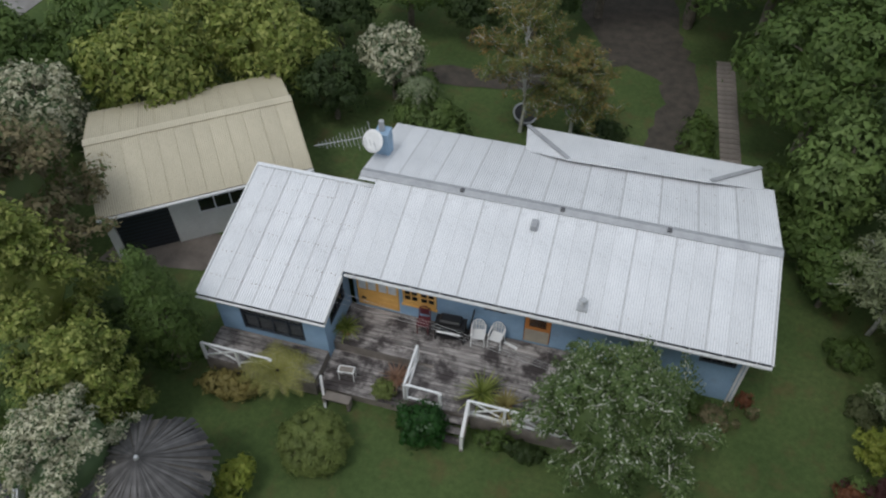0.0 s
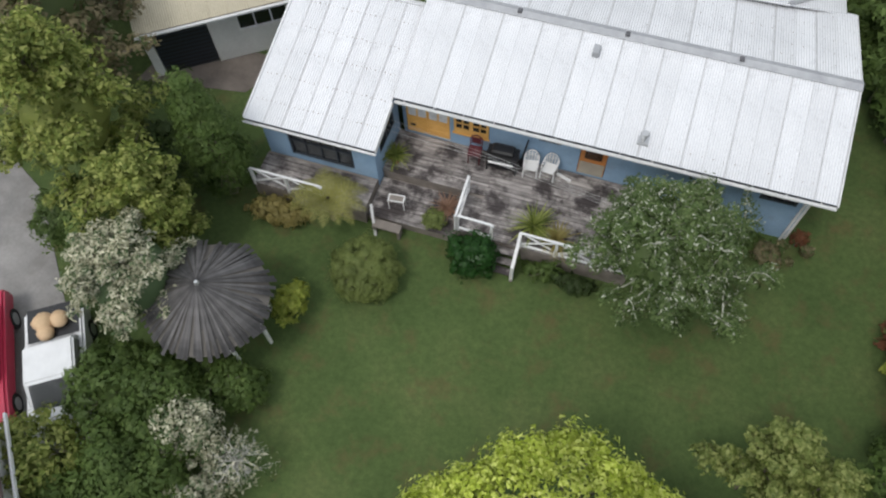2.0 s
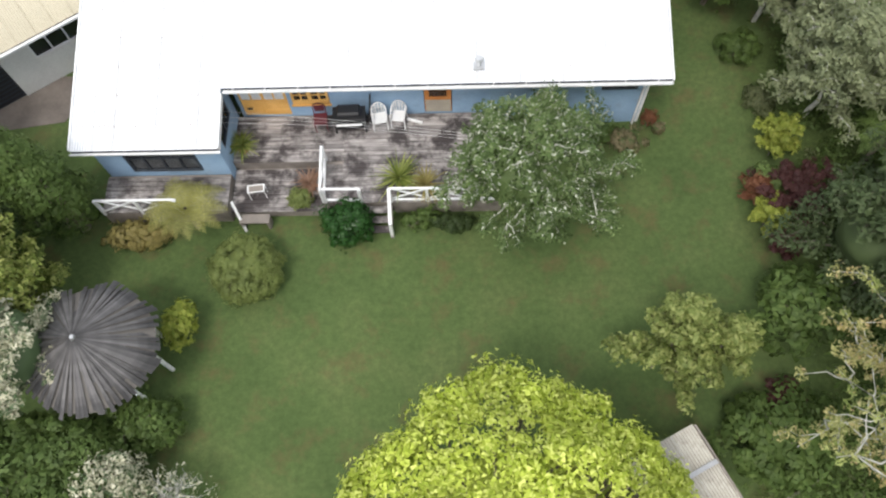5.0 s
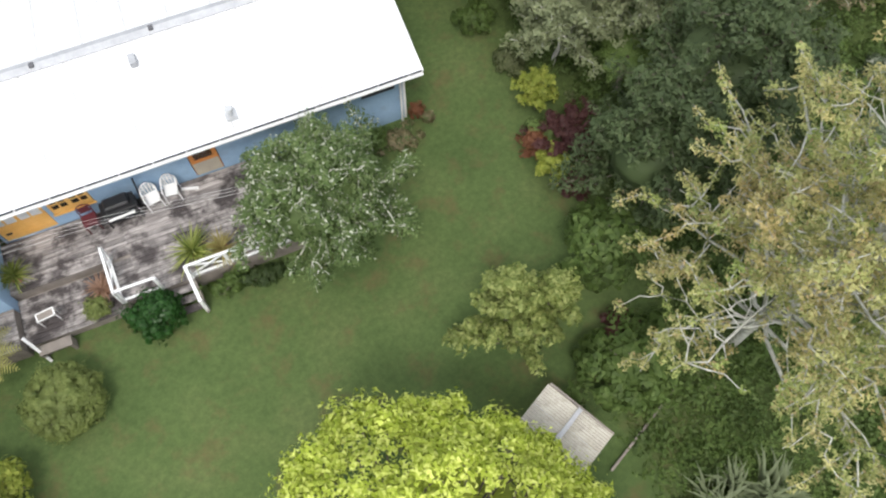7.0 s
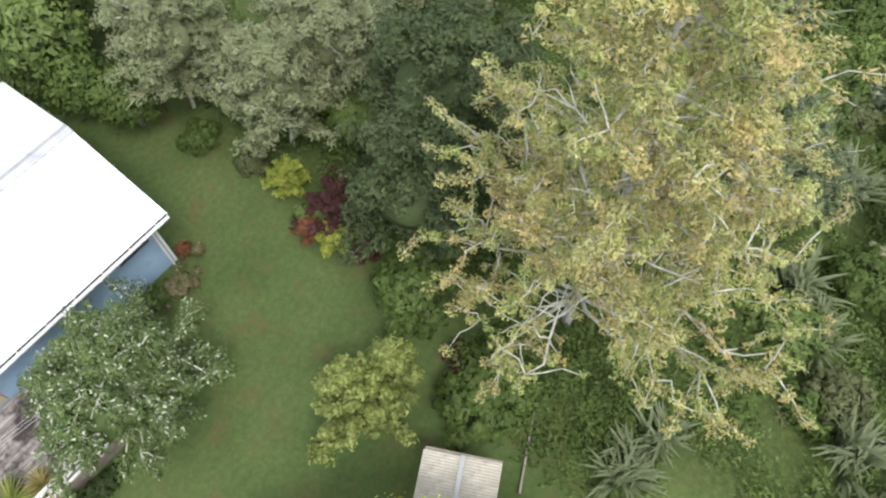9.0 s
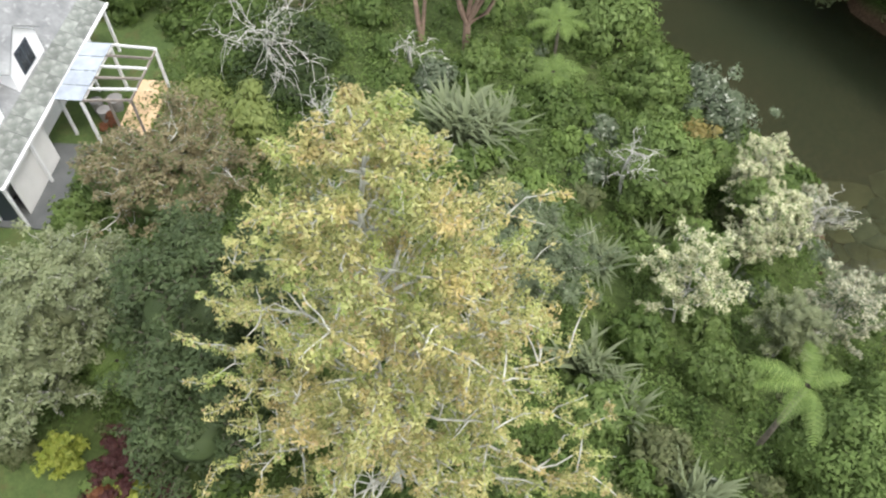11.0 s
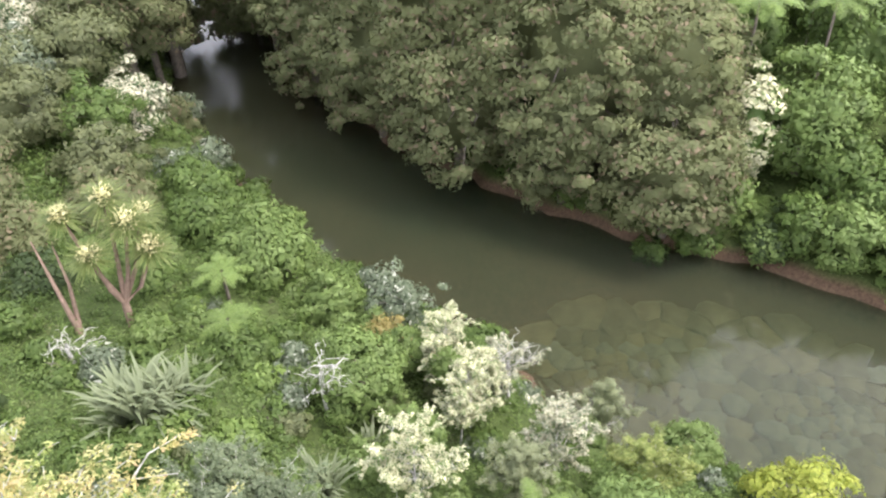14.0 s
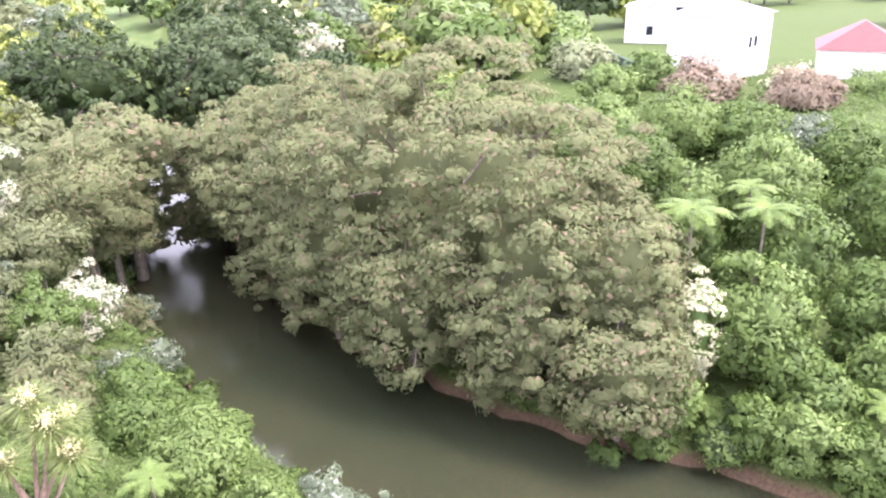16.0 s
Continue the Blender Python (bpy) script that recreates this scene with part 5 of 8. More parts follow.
c1 = plastic_chair(pose(4.32, 0.3, DECK, 0, 0, 8) @ Matrix.Diagonal((0.9, 0.9, 0.9, 1)))
copy_thing(c1, pose(4.9, 0.36, DECK, 0, 0, -6))
red = empty("dining_chair", pose(2.5, 0.25, DECK, 0, 0, 4), "dark red painted wooden chair with a rounded back", "chair")
part("seat", box(-0.21, -0.21, 0.43, 0.21, 0.21, 0.47, 0.012), M_REDPAINT, red)
for x in (-0.18, 0.18):
    part("front_leg", rod((x, -0.18, 0), (x, -0.18, 0.43), 0.022), M_REDPAINT, red)
    part("rear_leg", rod((x, 0.19, 0), (x, 0.2, 0.43), 0.022), M_REDPAINT, red)
    part("stretcher", rod((x, -0.18, 0.2), (x, 0.19, 0.2), 0.014), M_REDPAINT, red)
arc = [(0.19 * math.cos(math.pi * i / 8), 0.24, 0.75 + 0.2 * math.sin(math.pi * i / 8)) for i in range(9)]
limbs([[((0.18, 0.2, 0.46), 0.018)] + [(p, 0.02) for p in arc] + [((-0.18, 0.2, 0.46), 0.018)]], "back_hoop", M_REDPAINT, red)
part("back_panel", box(-0.15, 0.22, 0.55, 0.15, 0.235, 0.86, 0.006), M_REDPAINT, red)
bbq = empty("barbecue_table", pose(3.42, 0.2, DECK, 0, 0, 2), "black barbecue trolley with a white handle bar", "barbecue")
part("top", box(-0.5, -0.22, 0.72, 0.5, 0.28, 0.78, 0.012), M_BLACK, bbq)
part("lid", box(-0.36, -0.12, 0.78, 0.36, 0.26, 0.95, 0.05), M_BLACK, bbq)
part("handle", rod((-0.38, -0.3, 0.62), (0.38, -0.3, 0.62), 0.035), M_PLASTIC, bbq)
part("shelf", box(-0.46, -0.18, 0.2, 0.46, 0.24, 0.24), M_BLACK, bbq)
for x in (-0.46, 0.46):
    for y in (-0.18, 0.24):
        part("leg", box(x - 0.025, y - 0.025, 0, x + 0.025, y + 0.025, 0.72), M_BLACK, bbq)
side = empty("side_table", pose(0.62, -1.95, DECK - 0.36, 0, 0, 6), "low white-framed side table on the lower deck", "table")
part("table_frame", box(-0.26, -0.13, 0.46, 0.26, -0.1, 0.5, 0.004), M_PLASTIC, side)
part("table_frame", box(-0.26, 0.1, 0.46, 0.26, 0.13, 0.5, 0.004), M_PLASTIC, side)
part("table_frame", box(-0.26, -0.1, 0.46, -0.22, 0.1, 0.5, 0.004), M_PLASTIC, side)
part("table_frame", box(0.22, -0.1, 0.46, 0.26, 0.1, 0.5, 0.004), M_PLASTIC, side)
part("table_top", box(-0.22, -0.1, 0.465, 0.22, 0.1, 0.48), M_OLDWOOD, side)
for x, y in ((-0.24, -0.115), (0.24, -0.115), (-0.24, 0.115), (0.24, 0.115)):
    part("leg", rod((x, y, 0), (x, y, 0.46), 0.018), M_PLASTIC, side)
line = empty("clothes_line", Matrix.Translation((-0.2, -0.45, 2.2)), "three thin white clothes lines across the deck", "clothes line")
for k in range(3):
    limbs([[((0, 0.16 * k, 0.06 * k), 0.0035), ((3.4, 0.08 * k - 0.1, -0.12 + 0.03 * k), 0.0035), ((7.6, -0.9 + 0.1 * k, 0.2), 0.0035)]], "line", M_PLASTIC, line, 4)
path = part("path", slab([(-10.2, 0.5, 0.015), (-6.2, 1.1, 0.015), (-5.2, 2.9, 0.015), (-9.6, 2.9, 0.015)], 0.1), M_PATH)
tagged(path, "damp brown path between the garage and house", "path", kind="structure")
pipe = part("plastic_pipe", rod((5.15, 0.45, DECK + 0.05), (5.62, 0.3, DECK + 0.05), 0.05), M_PLASTIC)
tagged(pipe, "short white plastic pipe lying on the deck", "pipe")
hook = part("leaning_frame", beam((3.95, 0.65, DECK), (4.1, 0.6, DECK + 1.2), 0.04, 0.04), M_BLACK)
tagged(hook, "dark bent rod leaning against the wall", "rod")
for i, (x, y, z, ln, m, w) in enumerate([(4.95, -1.75, DECK, 0.75, F_YEL, "spiky yellow-green potted plant on the deck"), (5.75, -2.0, DECK, 0.6, F_FERNTAN, "tan spiky potted plant on the deck"),
                                         (2.2, -1.7, DECK - 0.36, 0.5, F_TANPINK, "faded pinkish spiky potted plant on the lower deck"), (0.1, -0.55, DECK, 0.5, F_GOLD, "olive spiky potted plant by the wing wall")]):
    pot = empty("potted_plant", Matrix.Translation((x, y, z)), w, "potted plant")
    part("pot", rod((0, 0, 0), (0, 0, 0.3), 0.13, 0.19, 14), M_RAIN, pot)
    blade_tuft("leaves", (0, 0, 0.28), 90, ln, 0.022, F_GOLD if i == 0 else m, "", 80 + i, pot, droop=0.35, up=0.15)
tree("potted_shrub", 1.95, -2.2, (0.38, 0.36, 0.34), 1.0, F_ROUND, "olive-green potted shrub on the lower deck", 90, "potted plant", leaf=0.08, base=DECK - 0.36)
bench = empty("garden_bench", pose(0.55, -2.75, 0.0), "old grey bench at the lower deck edge", "bench")
part("seat", box(-0.45, -0.15, 0.42, 0.45, 0.15, 0.46), M_OLDWOOD, bench)
for x in (-0.4, 0.4):
    part("leg", box(x - 0.04, -0.14, 0, x + 0.04, 0.14, 0.42), M_OLDWOOD, bench)
part("post", beam((-0.35, -0.2, 0.0), (-0.55, 0.25, 1.1), 0.08, 0.05), M_WHITE, bench)

# ---------------------------------------------------------------- garage
G = Matrix.Translation((-9.35, 0.58, 0)) @ Matrix.Rotation(radians(35.5), 4, "Z")
garage = empty("garage", G, "cream garage with a corrugated gable roof", "garage")
L, Wd, ZE, ZR = 7.6, 6.1, 2.4, 3.32


def gwall(bm):
    return part("wall", bm, M_PLASTER, garage)


for a, b, z0, z1 in ((0.05, 0.35, 0, 2.3), (0.35, 2.3, 2.0, 2.3), (2.3, 3.3, 0, 2.3), (3.3, 5.1, 0, 1.2), (3.3, 5.1, 1.9, 2.3), (5.1, L - 0.05, 0, 2.3)):
    gwall(box(a, 0.3, z0, b, 0.42, z1))
gwall(box(0.05, Wd - 0.4, 0, L - 0.05, Wd - 0.28, 2.3))
for x in (0.05, L - 0.17):
    bm = prism([(0.42, 0), (Wd - 0.4, 0), (Wd - 0.4, 2.3), (Wd / 2, ZR - 0.1), (0.42, 2.3)], 0.12)
    bm.transform(Matrix.Translation((x, 0, 0)) @ Matrix(((0, 1, 0, 0), (1, 0, 0, 0), (0, 0, 1, 0), (0, 0, 0, 1))))
    gwall(bm)
door = part("roller_door", box(0.37, 0.36, 0.02, 2.28, 0.39, 1.98), M_DARKFRAME, garage, "dark roller door")
for i in range(11):
    part("rib", box(0.38, 0.335, 0.1 + i * 0.17, 2.27, 0.358, 0.16 + i * 0.17), M_BLACK, door)
win = part("window", box(3.3, 0.33, 1.2, 5.1, 0.37, 1.24), M_WHITE, garage)
for i in range(4):
    x = 3.3 + i * 0.5833
    part("mullion", box(x, 0.33, 1.24, x + 0.05, 0.37, 1.9), M_WHITE, win)
    if i < 3:
        part("pane", box(x + 0.05, 0.36, 1.24, x + 0.583, 0.37, 1.9), M_GLASS, win)
part("window_head", box(3.28, 0.325, 1.86, 5.12, 0.375, 1.9), M_WHITE, win)
for y0, z0, y1, z1 in ((0, ZE, Wd / 2, ZR), (Wd, ZE, Wd / 2, ZR)):
    c = [(0, y0, z0 - 0.04), (L, y0, z0 - 0.04), (L, y1, z1 - 0.04), (0, y1, z1 - 0.04)]
    rf = part("roof", slab(c if y0 == 0 else c[::-1], 0.05), M_SHADE, garage)
    ln = math.hypot(y1 - y0, z1 - z0)
    if y0 == 0:
        clad(rf, M_CREAM, (0, -0.03, z0 - 0.035), (1, 0, 0), (0, y1 - y0, z1 - z0), ln + 0.02, 12, 0.633)
    else:
        clad(rf, M_CREAM, (L, Wd + 0.03, z0 - 0.035), (-1, 0, 0), (0, y1 - y0, z1 - z0), ln + 0.02, 12, 0.633)
part("ridge_capping", slab([(-0.03, Wd / 2 - 0.17, ZR + 0.0), (L + 0.03, Wd / 2 - 0.17, ZR + 0.0), (L + 0.03, Wd / 2 + 0.17, ZR + 0.03), (-0.03, Wd / 2 + 0.17, ZR + 0.03)], 0.03), M_CREAM, garage)
part("gutter", box(-0.02, -0.13, ZE - 0.12, L + 0.02, -0.02, ZE - 0.05), M_WHITE, garage)

# ---------------------------------------------------------------- round hut with a shake roof
hut = empty("garden_hut", Matrix.Translation((-2.85, -7.25, 0)), "round garden hut under a dark weathered shake roof", "hut")
for i in range(8):
    w = 2 * math.pi * i / 8
    part("post", rod((1.35 * math.cos(w), 1.35 * math.sin(w), 0), (1.35 * math.cos(w), 1.35 * math.sin(w), 2.3), 0.06), M_WHITE, hut)
bm = bmesh.new()
bmesh.ops.create_cone(bm, cap_ends=True, segments=24, radius1=1.7, radius2=0.03, depth=1.0)
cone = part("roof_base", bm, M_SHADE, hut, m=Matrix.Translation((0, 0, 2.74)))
n = 104
half = math.pi / n * 0.97
shakes = []
for k in range(4):
    z0, z1 = 2.23, 3.27
    sp = 1.0 - 0.06 * k
    shakes.append(mesh_of("shake", [(1.84 * sp, -1.84 * math.sin(half), z0), (1.84 * sp, 1.84 * math.sin(half), z0), (0.03, 0.004, z1), (0.03, -0.004, z1),
                                    (1.84 * sp, -1.84 * math.sin(half), z0 - 0.035), (1.84 * sp, 1.84 * math.sin(half), z0 - 0.035)], [(0, 1, 2, 3), (4, 5, 1, 0)], [M_THATCH]))
for i in range(n):
    w = 2 * math.pi * i / n
    f = math.cos(math.pi / 8) / math.cos((w + 0.2) % (math.pi / 4) - math.pi / 8) * 1.04
    ob = link("shake", shakes[random.choice((0, 0, 0, 1, 1, 2))], cone)
    ob.matrix_basis = Matrix.Rotation(w + random.uniform(-0.012, 0.012), 4, "Z") @ Matrix.Translation((0, 0, random.uniform(0, 0.035))) @ Matrix.Diagonal((f, f * 1.03, 1, 1))
part("finial", rod((0, 0, 3.2), (0, 0, 3.34), 0.1, 0.05, 10), M_STEEL, hut)


# ---------------------------------------------------------------- drive, cars, tiled roof next door
bm = bmesh.new()
drive_pts = [(-26, -26), (-7.6, -26), (-6.8, -9.4), (-9.6, -6.2), (-11.0, -4.6), (-16, -2.0), (-24, 6), (-23, 16), (-21, 40), (-24, 40), (-27, 14), (-30, 0)]
bm.faces.new([bm.verts.new((x, y, 0.03)) for x, y in drive_pts])
tagged(part("driveway", bm, M_CONC), "stained grey concrete driveway", "driveway", kind="structure")


def car(name, m, paint, label, tray=False):
    thing = empty(name, m, label, "car")
    low = [(-2.15, 0.32), (2.1, 0.32), (2.15, 0.62), (2.05, 0.82), (1.0, 0.95), (-2.05, 0.95), (-2.18, 0.7)]
    bm = prism(low, 1.68)
    bmesh.ops.bevel(bm, geom=list(bm.edges), offset=0.07, segments=2, affect="EDGES")
    part("body", bm, paint, thing, smooth=False, m=Matrix.Translation((0, -0.84, 0)))
    cab = [(-1.0 if tray else -1.75, 0.93), (1.05, 0.93), (0.35, 1.42), (-0.75 if tray else -1.25, 1.42)]
    bm = prism(cab, 1.4)
    bmesh.ops.bevel(bm, geom=list(bm.edges), offset=0.06, segments=2, affect="EDGES")
    part("cabin", bm, paint, thing, m=Matrix.Translation((0, -0.7, 0)))
    part("windscreen", slab([(1.03, -0.6, 0.98), (1.03, 0.6, 0.98), (0.42, 0.55, 1.4), (0.42, -0.55, 1.4)], -0.012), M_GLASS, thing)
    bx = -1.0 if tray else -1.72
    part("rear_window", slab([(bx, 0.6, 1.0), (bx, -0.6, 1.0), (bx + (0.26 if tray else 0.42), -0.55, 1.38), (bx + (0.26 if tray else 0.42), 0.55, 1.38)], -0.012), M_GLASS, thing)
    for s in (-1, 1):
        part("side_window", slab([(0.85, s * 0.712, 0.99), (-0.8, s * 0.712, 0.99), (-0.65, s * 0.706, 1.36), (0.35, s * 0.706, 1.36)], 0.01 * s), M_GLASS, thing)
        part("headlight", box(2.06, s * 0.5 - 0.16, 0.62, 2.17, s * 0.5 + 0.16, 0.76, 0.02), M_STEEL, thing)
    if tray:
        part("tray_floor", box(-2.1, -0.72, 0.955, -1.05, 0.72, 0.97), M_BLACK, thing)
    for x in (-1.35, 1.35):
        for s in (-1, 1):
            wh = part("wheel", rod((x, s * 0.66, 0.31), (x, s * 0.86, 0.31), 0.31, seg=18), M_TYRE, thing)
            part("rim", rod((x, s * 0.862, 0.31), (x, s * 0.875, 0.31), 0.19, seg=14), M_STEEL, wh)
    return thing


car("car", pose(-8.95, -10.55, 0.03, 0, 0, -56), M_CARRED, "dark pink-red saloon car on the drive")
car("ute", pose(-6.55, -10.15, 0.03, 0, 0, -56), M_CARWHITE, "white utility with a loaded tray by the shrubs", tray=True)
nb = empty("neighbour_building", pose(-6.55, -15.28, 0.0, 0, 0, 39.8), "brown tiled roof building beside the drive", "building")
part("wall", box(-3.5, -3.4, 0, 2.2, 2.0, 2.5), M_WHITE, nb)
sl = part("roof", slab([(-4, -4, 2.75), (2.5, -4, 2.75), (2.5, 2.5, 3.4), (-4, 2.5, 3.4)], 0.1), M_TILE, nb)
tile = bpy.data.meshes.new("roof_tile")
bm = box(0, 0, 0, 0.3, 0.4, 0.025, 0.006)
bm.to_mesh(tile)
bm.free()
tile.materials.append(M_TILE)
for i in range(16):
    for j in range(17):
        ob = link("roof_tile", tile, sl)
        ob.matrix_basis = Matrix.Translation((-2.4 + i * 0.306, -4 + j * 0.375, 2.765 + j * 0.0375)) @ Matrix.Rotation(radians(4.0), 4, "X")
part("fascia", box(2.5, -4, 2.5, 2.56, 2.5, 2.62), M_WHITE, nb)
for x, y, s in ((-7.55, -9.0, 0.3), (-7.2, -8.75, 0.26), (-7.35, -9.25, 0.24)):
    bm = bmesh.new()
    bmesh.ops.create_icosphere(bm, subdivisions=2, radius=s)
    for q in bm.verts:
        q.co *= 1 + 0.25 * noise.noise(q.co * 4)
    o = part("log_round", bm, M_PLY, smooth=True, m=Matrix.Diagonal((1, 1, 0.7, 1)))
    o.location = (x, y, 1.0 + s * 0.66)
    tagged(o, "pale tan log round lying in the tray", "log", "logs in the tray")

# path behind the house
walkway = empty("boardwalk", pose(12.05, 12.0, 0.0, 0, 0, 4), "grey slatted boardwalk behind the house", "boardwalk")
me = bpy.data.meshes.new("slat")
bm = box(-0.42, 0, 0.02, 0.42, 0.3, 0.07, 0.006)
bm.to_mesh(me)
bm.free()
me.materials.append(M_OLDWOOD)
for i in range(22):
    link("slat", me, walkway).matrix_basis = Matrix.Translation((0, i * 0.33, 0))
def ribbon(name, mids, material, label, category, z):
    """A strip of bare earth with uneven edges along a line of (x, y, half width)."""
    rg = np.random.default_rng(len(mids))
    bm = bmesh.new()
    rows = []
    for k in range(len(mids) * 4 - 3):
        a, b, u = mids[k // 4], mids[min(k // 4 + 1, len(mids) - 1)], (k % 4) / 4
        x, y, w = (a[c] + (b[c] - a[c]) * u for c in range(3))
        nx, ny = -(b[1] - a[1]), b[0] - a[0]
        if k == len(mids) * 4 - 4:
            nx, ny = -(b[1] - mids[-2][1]), b[0] - mids[-2][0]
        ln = math.hypot(nx, ny)
        l_, r_ = w * rg.uniform(0.8, 1.2), w * rg.uniform(0.8, 1.2)
        rows.append((bm.verts.new((x + nx / ln * l_, y + ny / ln * l_, z)), bm.verts.new((x - nx / ln * r_, y - ny / ln * r_, z))))
    for (a, b), (c, d) in zip(rows[:-1], rows[1:]):
        bm.faces.new((a, b, d, c))
    return tagged(part(name, bm, material), label, category, kind="structure")


ribbon("earth_track", [(8.6, 10.0, 0.7), (9.1, 12.0, 0.75), (9.45, 13.6, 0.75), (9.8, 15.4, 0.8), (9.6, 17.2, 0.95), (8.6, 18.8, 1.5), (7.4, 20.6, 2.2), (6.0, 24.0, 2.6)], M_SOIL, "dark bare earth track behind the house", "track", 0.02)
ribbon("worn_strip", [(7.2, 19.2, 1.0), (4.8, 16.9, 0.9), (2.2, 15.3, 0.75), (-0.6, 14.9, 0.7), (-3.2, 14.2, 0.5)], M_SOIL, "worn brown earth across the back lawn", "track", 0.024)

tub = empty("garden_tub", pose(3.25, 12.6, 0.0), "old black tub tipped beside the autumn tree", "tub")
part("shell", rod((0, 0, 0.0), (0.1, -0.15, 0.5), 0.35, 0.5, 18), M_BLACK, tub)
bm = bmesh.new()
ring = [[bm.verts.new((r * math.cos(k * math.pi / 10), r * math.sin(k * math.pi / 10), z)) for k in range(20)] for r, z in ((0.46, 0.0), (0.47, 0.05), (0.54, 0.05), (0.54, 0.0))]
for a, b in zip(ring, ring[1:] + ring[:1]):
    for k in range(20):
        bm.faces.new((a[k], a[(k + 1) % 20], b[(k + 1) % 20], b[k]))
part("rim", bm, M_STEEL, tub, m=Matrix.Translation((0.1, -0.15, 0.5)) @ Vector((0.1, -0.15, 0.5)).to_track_quat("Z", "Y").to_matrix().to_4x4())

# ---------------------------------------------------------------- small shed with an iron roof
shed = empty("small_shed", Matrix.Translation((12.55, -9.27, 0)) @ Matrix.Rotation(radians(-63), 4, "Z"), "small shed with pale ragged corrugated iron roof sheets", "shed")
part("walls", box(0.06, -1.85, 0, 1.85, -0.06, 1.5), M_OLDWOOD, shed)
sr = part("roof", slab([(0, -1.92, 1.52), (1.92, -1.92, 1.52), (1.92, 0, 1.62), (0, 0, 1.62)], 0.04), M_OLDWOOD, shed)
clad(sr, M_OLDIRON, (-0.06, -0.02, 1.6), (0, -1, -0.05), (1, 0, 0), 1.05, 3, 0.635)
clad(sr, M_OLDIRON, (0.98, 0.02, 1.6), (0, -1, -0.05), (1, 0, 0), 1.0, 3, 0.635)
part("roof_batten", beam((0.97, -1.92, 1.575), (0.97, 0.0, 1.675), 0.12, 0.03), M_RIDGE, shed)
part("edge_board", beam((-0.02, 0.03, 1.6), (1.98, 0.03, 1.6), 0.05, 0.14), M_OLDWOOD, shed)

# ---------------------------------------------------------------- white house beyond the hedge
WH = Matrix.Translation((24.1, 7.08, -0.05)) @ Matrix.Rotation(radians(10.2), 4, "Z")
wh = empty("white_house", WH, "white cottage with grey roofs, two gabled dormers and a verandah", "house")
part("ground_floor", box(0, 0, 0, 9.8, 6.6, 2.75), M_CLEANWHITE, wh)
bm = bmesh.new()
v = [bm.verts.new(q) for q in ((-0.35, -0.3, 2.72), (10.1, -0.3, 2.72), (10.1, 6.7, 2.72), (-0.35, 6.7, 2.72), (2.6, 3.35, 5.2), (7.2, 3.35, 5.2))]
for q in ((0, 1, 5, 4), (1, 2, 5), (2, 3, 4, 5), (3, 0, 4), (3, 2, 1, 0)):
    bm.faces.new([v[k] for k in q])
part("main_roof", bm, M_GREYROOF, wh, "weathered grey hipped roof")
part("ridge_cap", rod((2.6, 3.35, 5.2), (7.2, 3.35, 5.2), 0.06), M_RIDGE, wh)
vr = part("verandah_roof", slab([(-0.35, -1.2, 2.36), (10.1, -1.2, 2.36), (10.1, -0.3, 2.76), (-0.35, -0.3, 2.76)], 0.05), M_GREYROOF, wh, "lichen-mottled grey verandah roof")
M_PANEL = surface("lichened_grey_panel", (0.13, 0.145, 0.13), (0.3, 0.32, 0.29), 2.6, 0.85, 0.0, 12.0, 0.05, 0.002, 0.4, dirt=(0.36, 0.37, 0.35), dirt_scale=2.2, dirt_at=(0.5, 0.75))
pan = bpy.data.meshes.new("roof_panel")
bm = box(0, 0, 0, 0.78, 0.475, 0.012)
bm.to_mesh(pan)
bm.free()
pan.materials.append(M_PANEL)
for i in range(13):
    for j in range(2):
        link("roof_panel", pan, vr).matrix_basis = Matrix.Translation((-0.33 + i * 0.8, -1.18 + j * 0.44, 2.375 + j * 0.196)) @ Matrix.Rotation(radians(24.0), 4, "X")
part("verandah_gutter", box(-0.4, -1.3, 2.26, 10.15, -1.2, 2.35), M_WHITE, wh)
part("barge_board", beam((-0.38, 0.0, 2.66), (-0.38, 6.7, 2.66), 0.05, 0.16), M_WHITE, wh)
part("barge_end", beam((-0.38, -1.2, 2.32), (-0.38, -0.3, 2.72), 0.05, 0.12), M_WHITE, wh)
for x in (-0.25, 2.0, 4.6, 7.2, 9.8):
    part("verandah_post", box(x - 0.05, -1.2, 0, x + 0.05, -1.1, 2.28), M_WHITE, wh)
part("verandah_floor", box(-0.3, -2.1, 0.0, 4.0, -0.01, 0.12), surface("dark_damp_concrete", (0.07, 0.075, 0.075), (0.12, 0.125, 0.125), 1.2, 0.8), wh)
part("lean_to_side", box(0.35, -1.0, 0.13, 3.2, -0.96, 2.3), M_PLASTER, wh)
# near-black sheet added for the shade in the open verandah end, no door
part("verandah_end_shade", box(-0.04, -0.9, 0.13, -0.012, -0.1, 2.1), M_DARKFRAME, wh)
for y in (4.3, 2.2):
    w = part("window", box(-0.045, y - 0.55, 1.1, -0.012, y + 0.55, 2.2), M_DARKFRAME, wh)
    part("pane", box(-0.052, y - 0.48, 1.17, -0.046, y + 0.48, 2.13), M_GLASS, w)
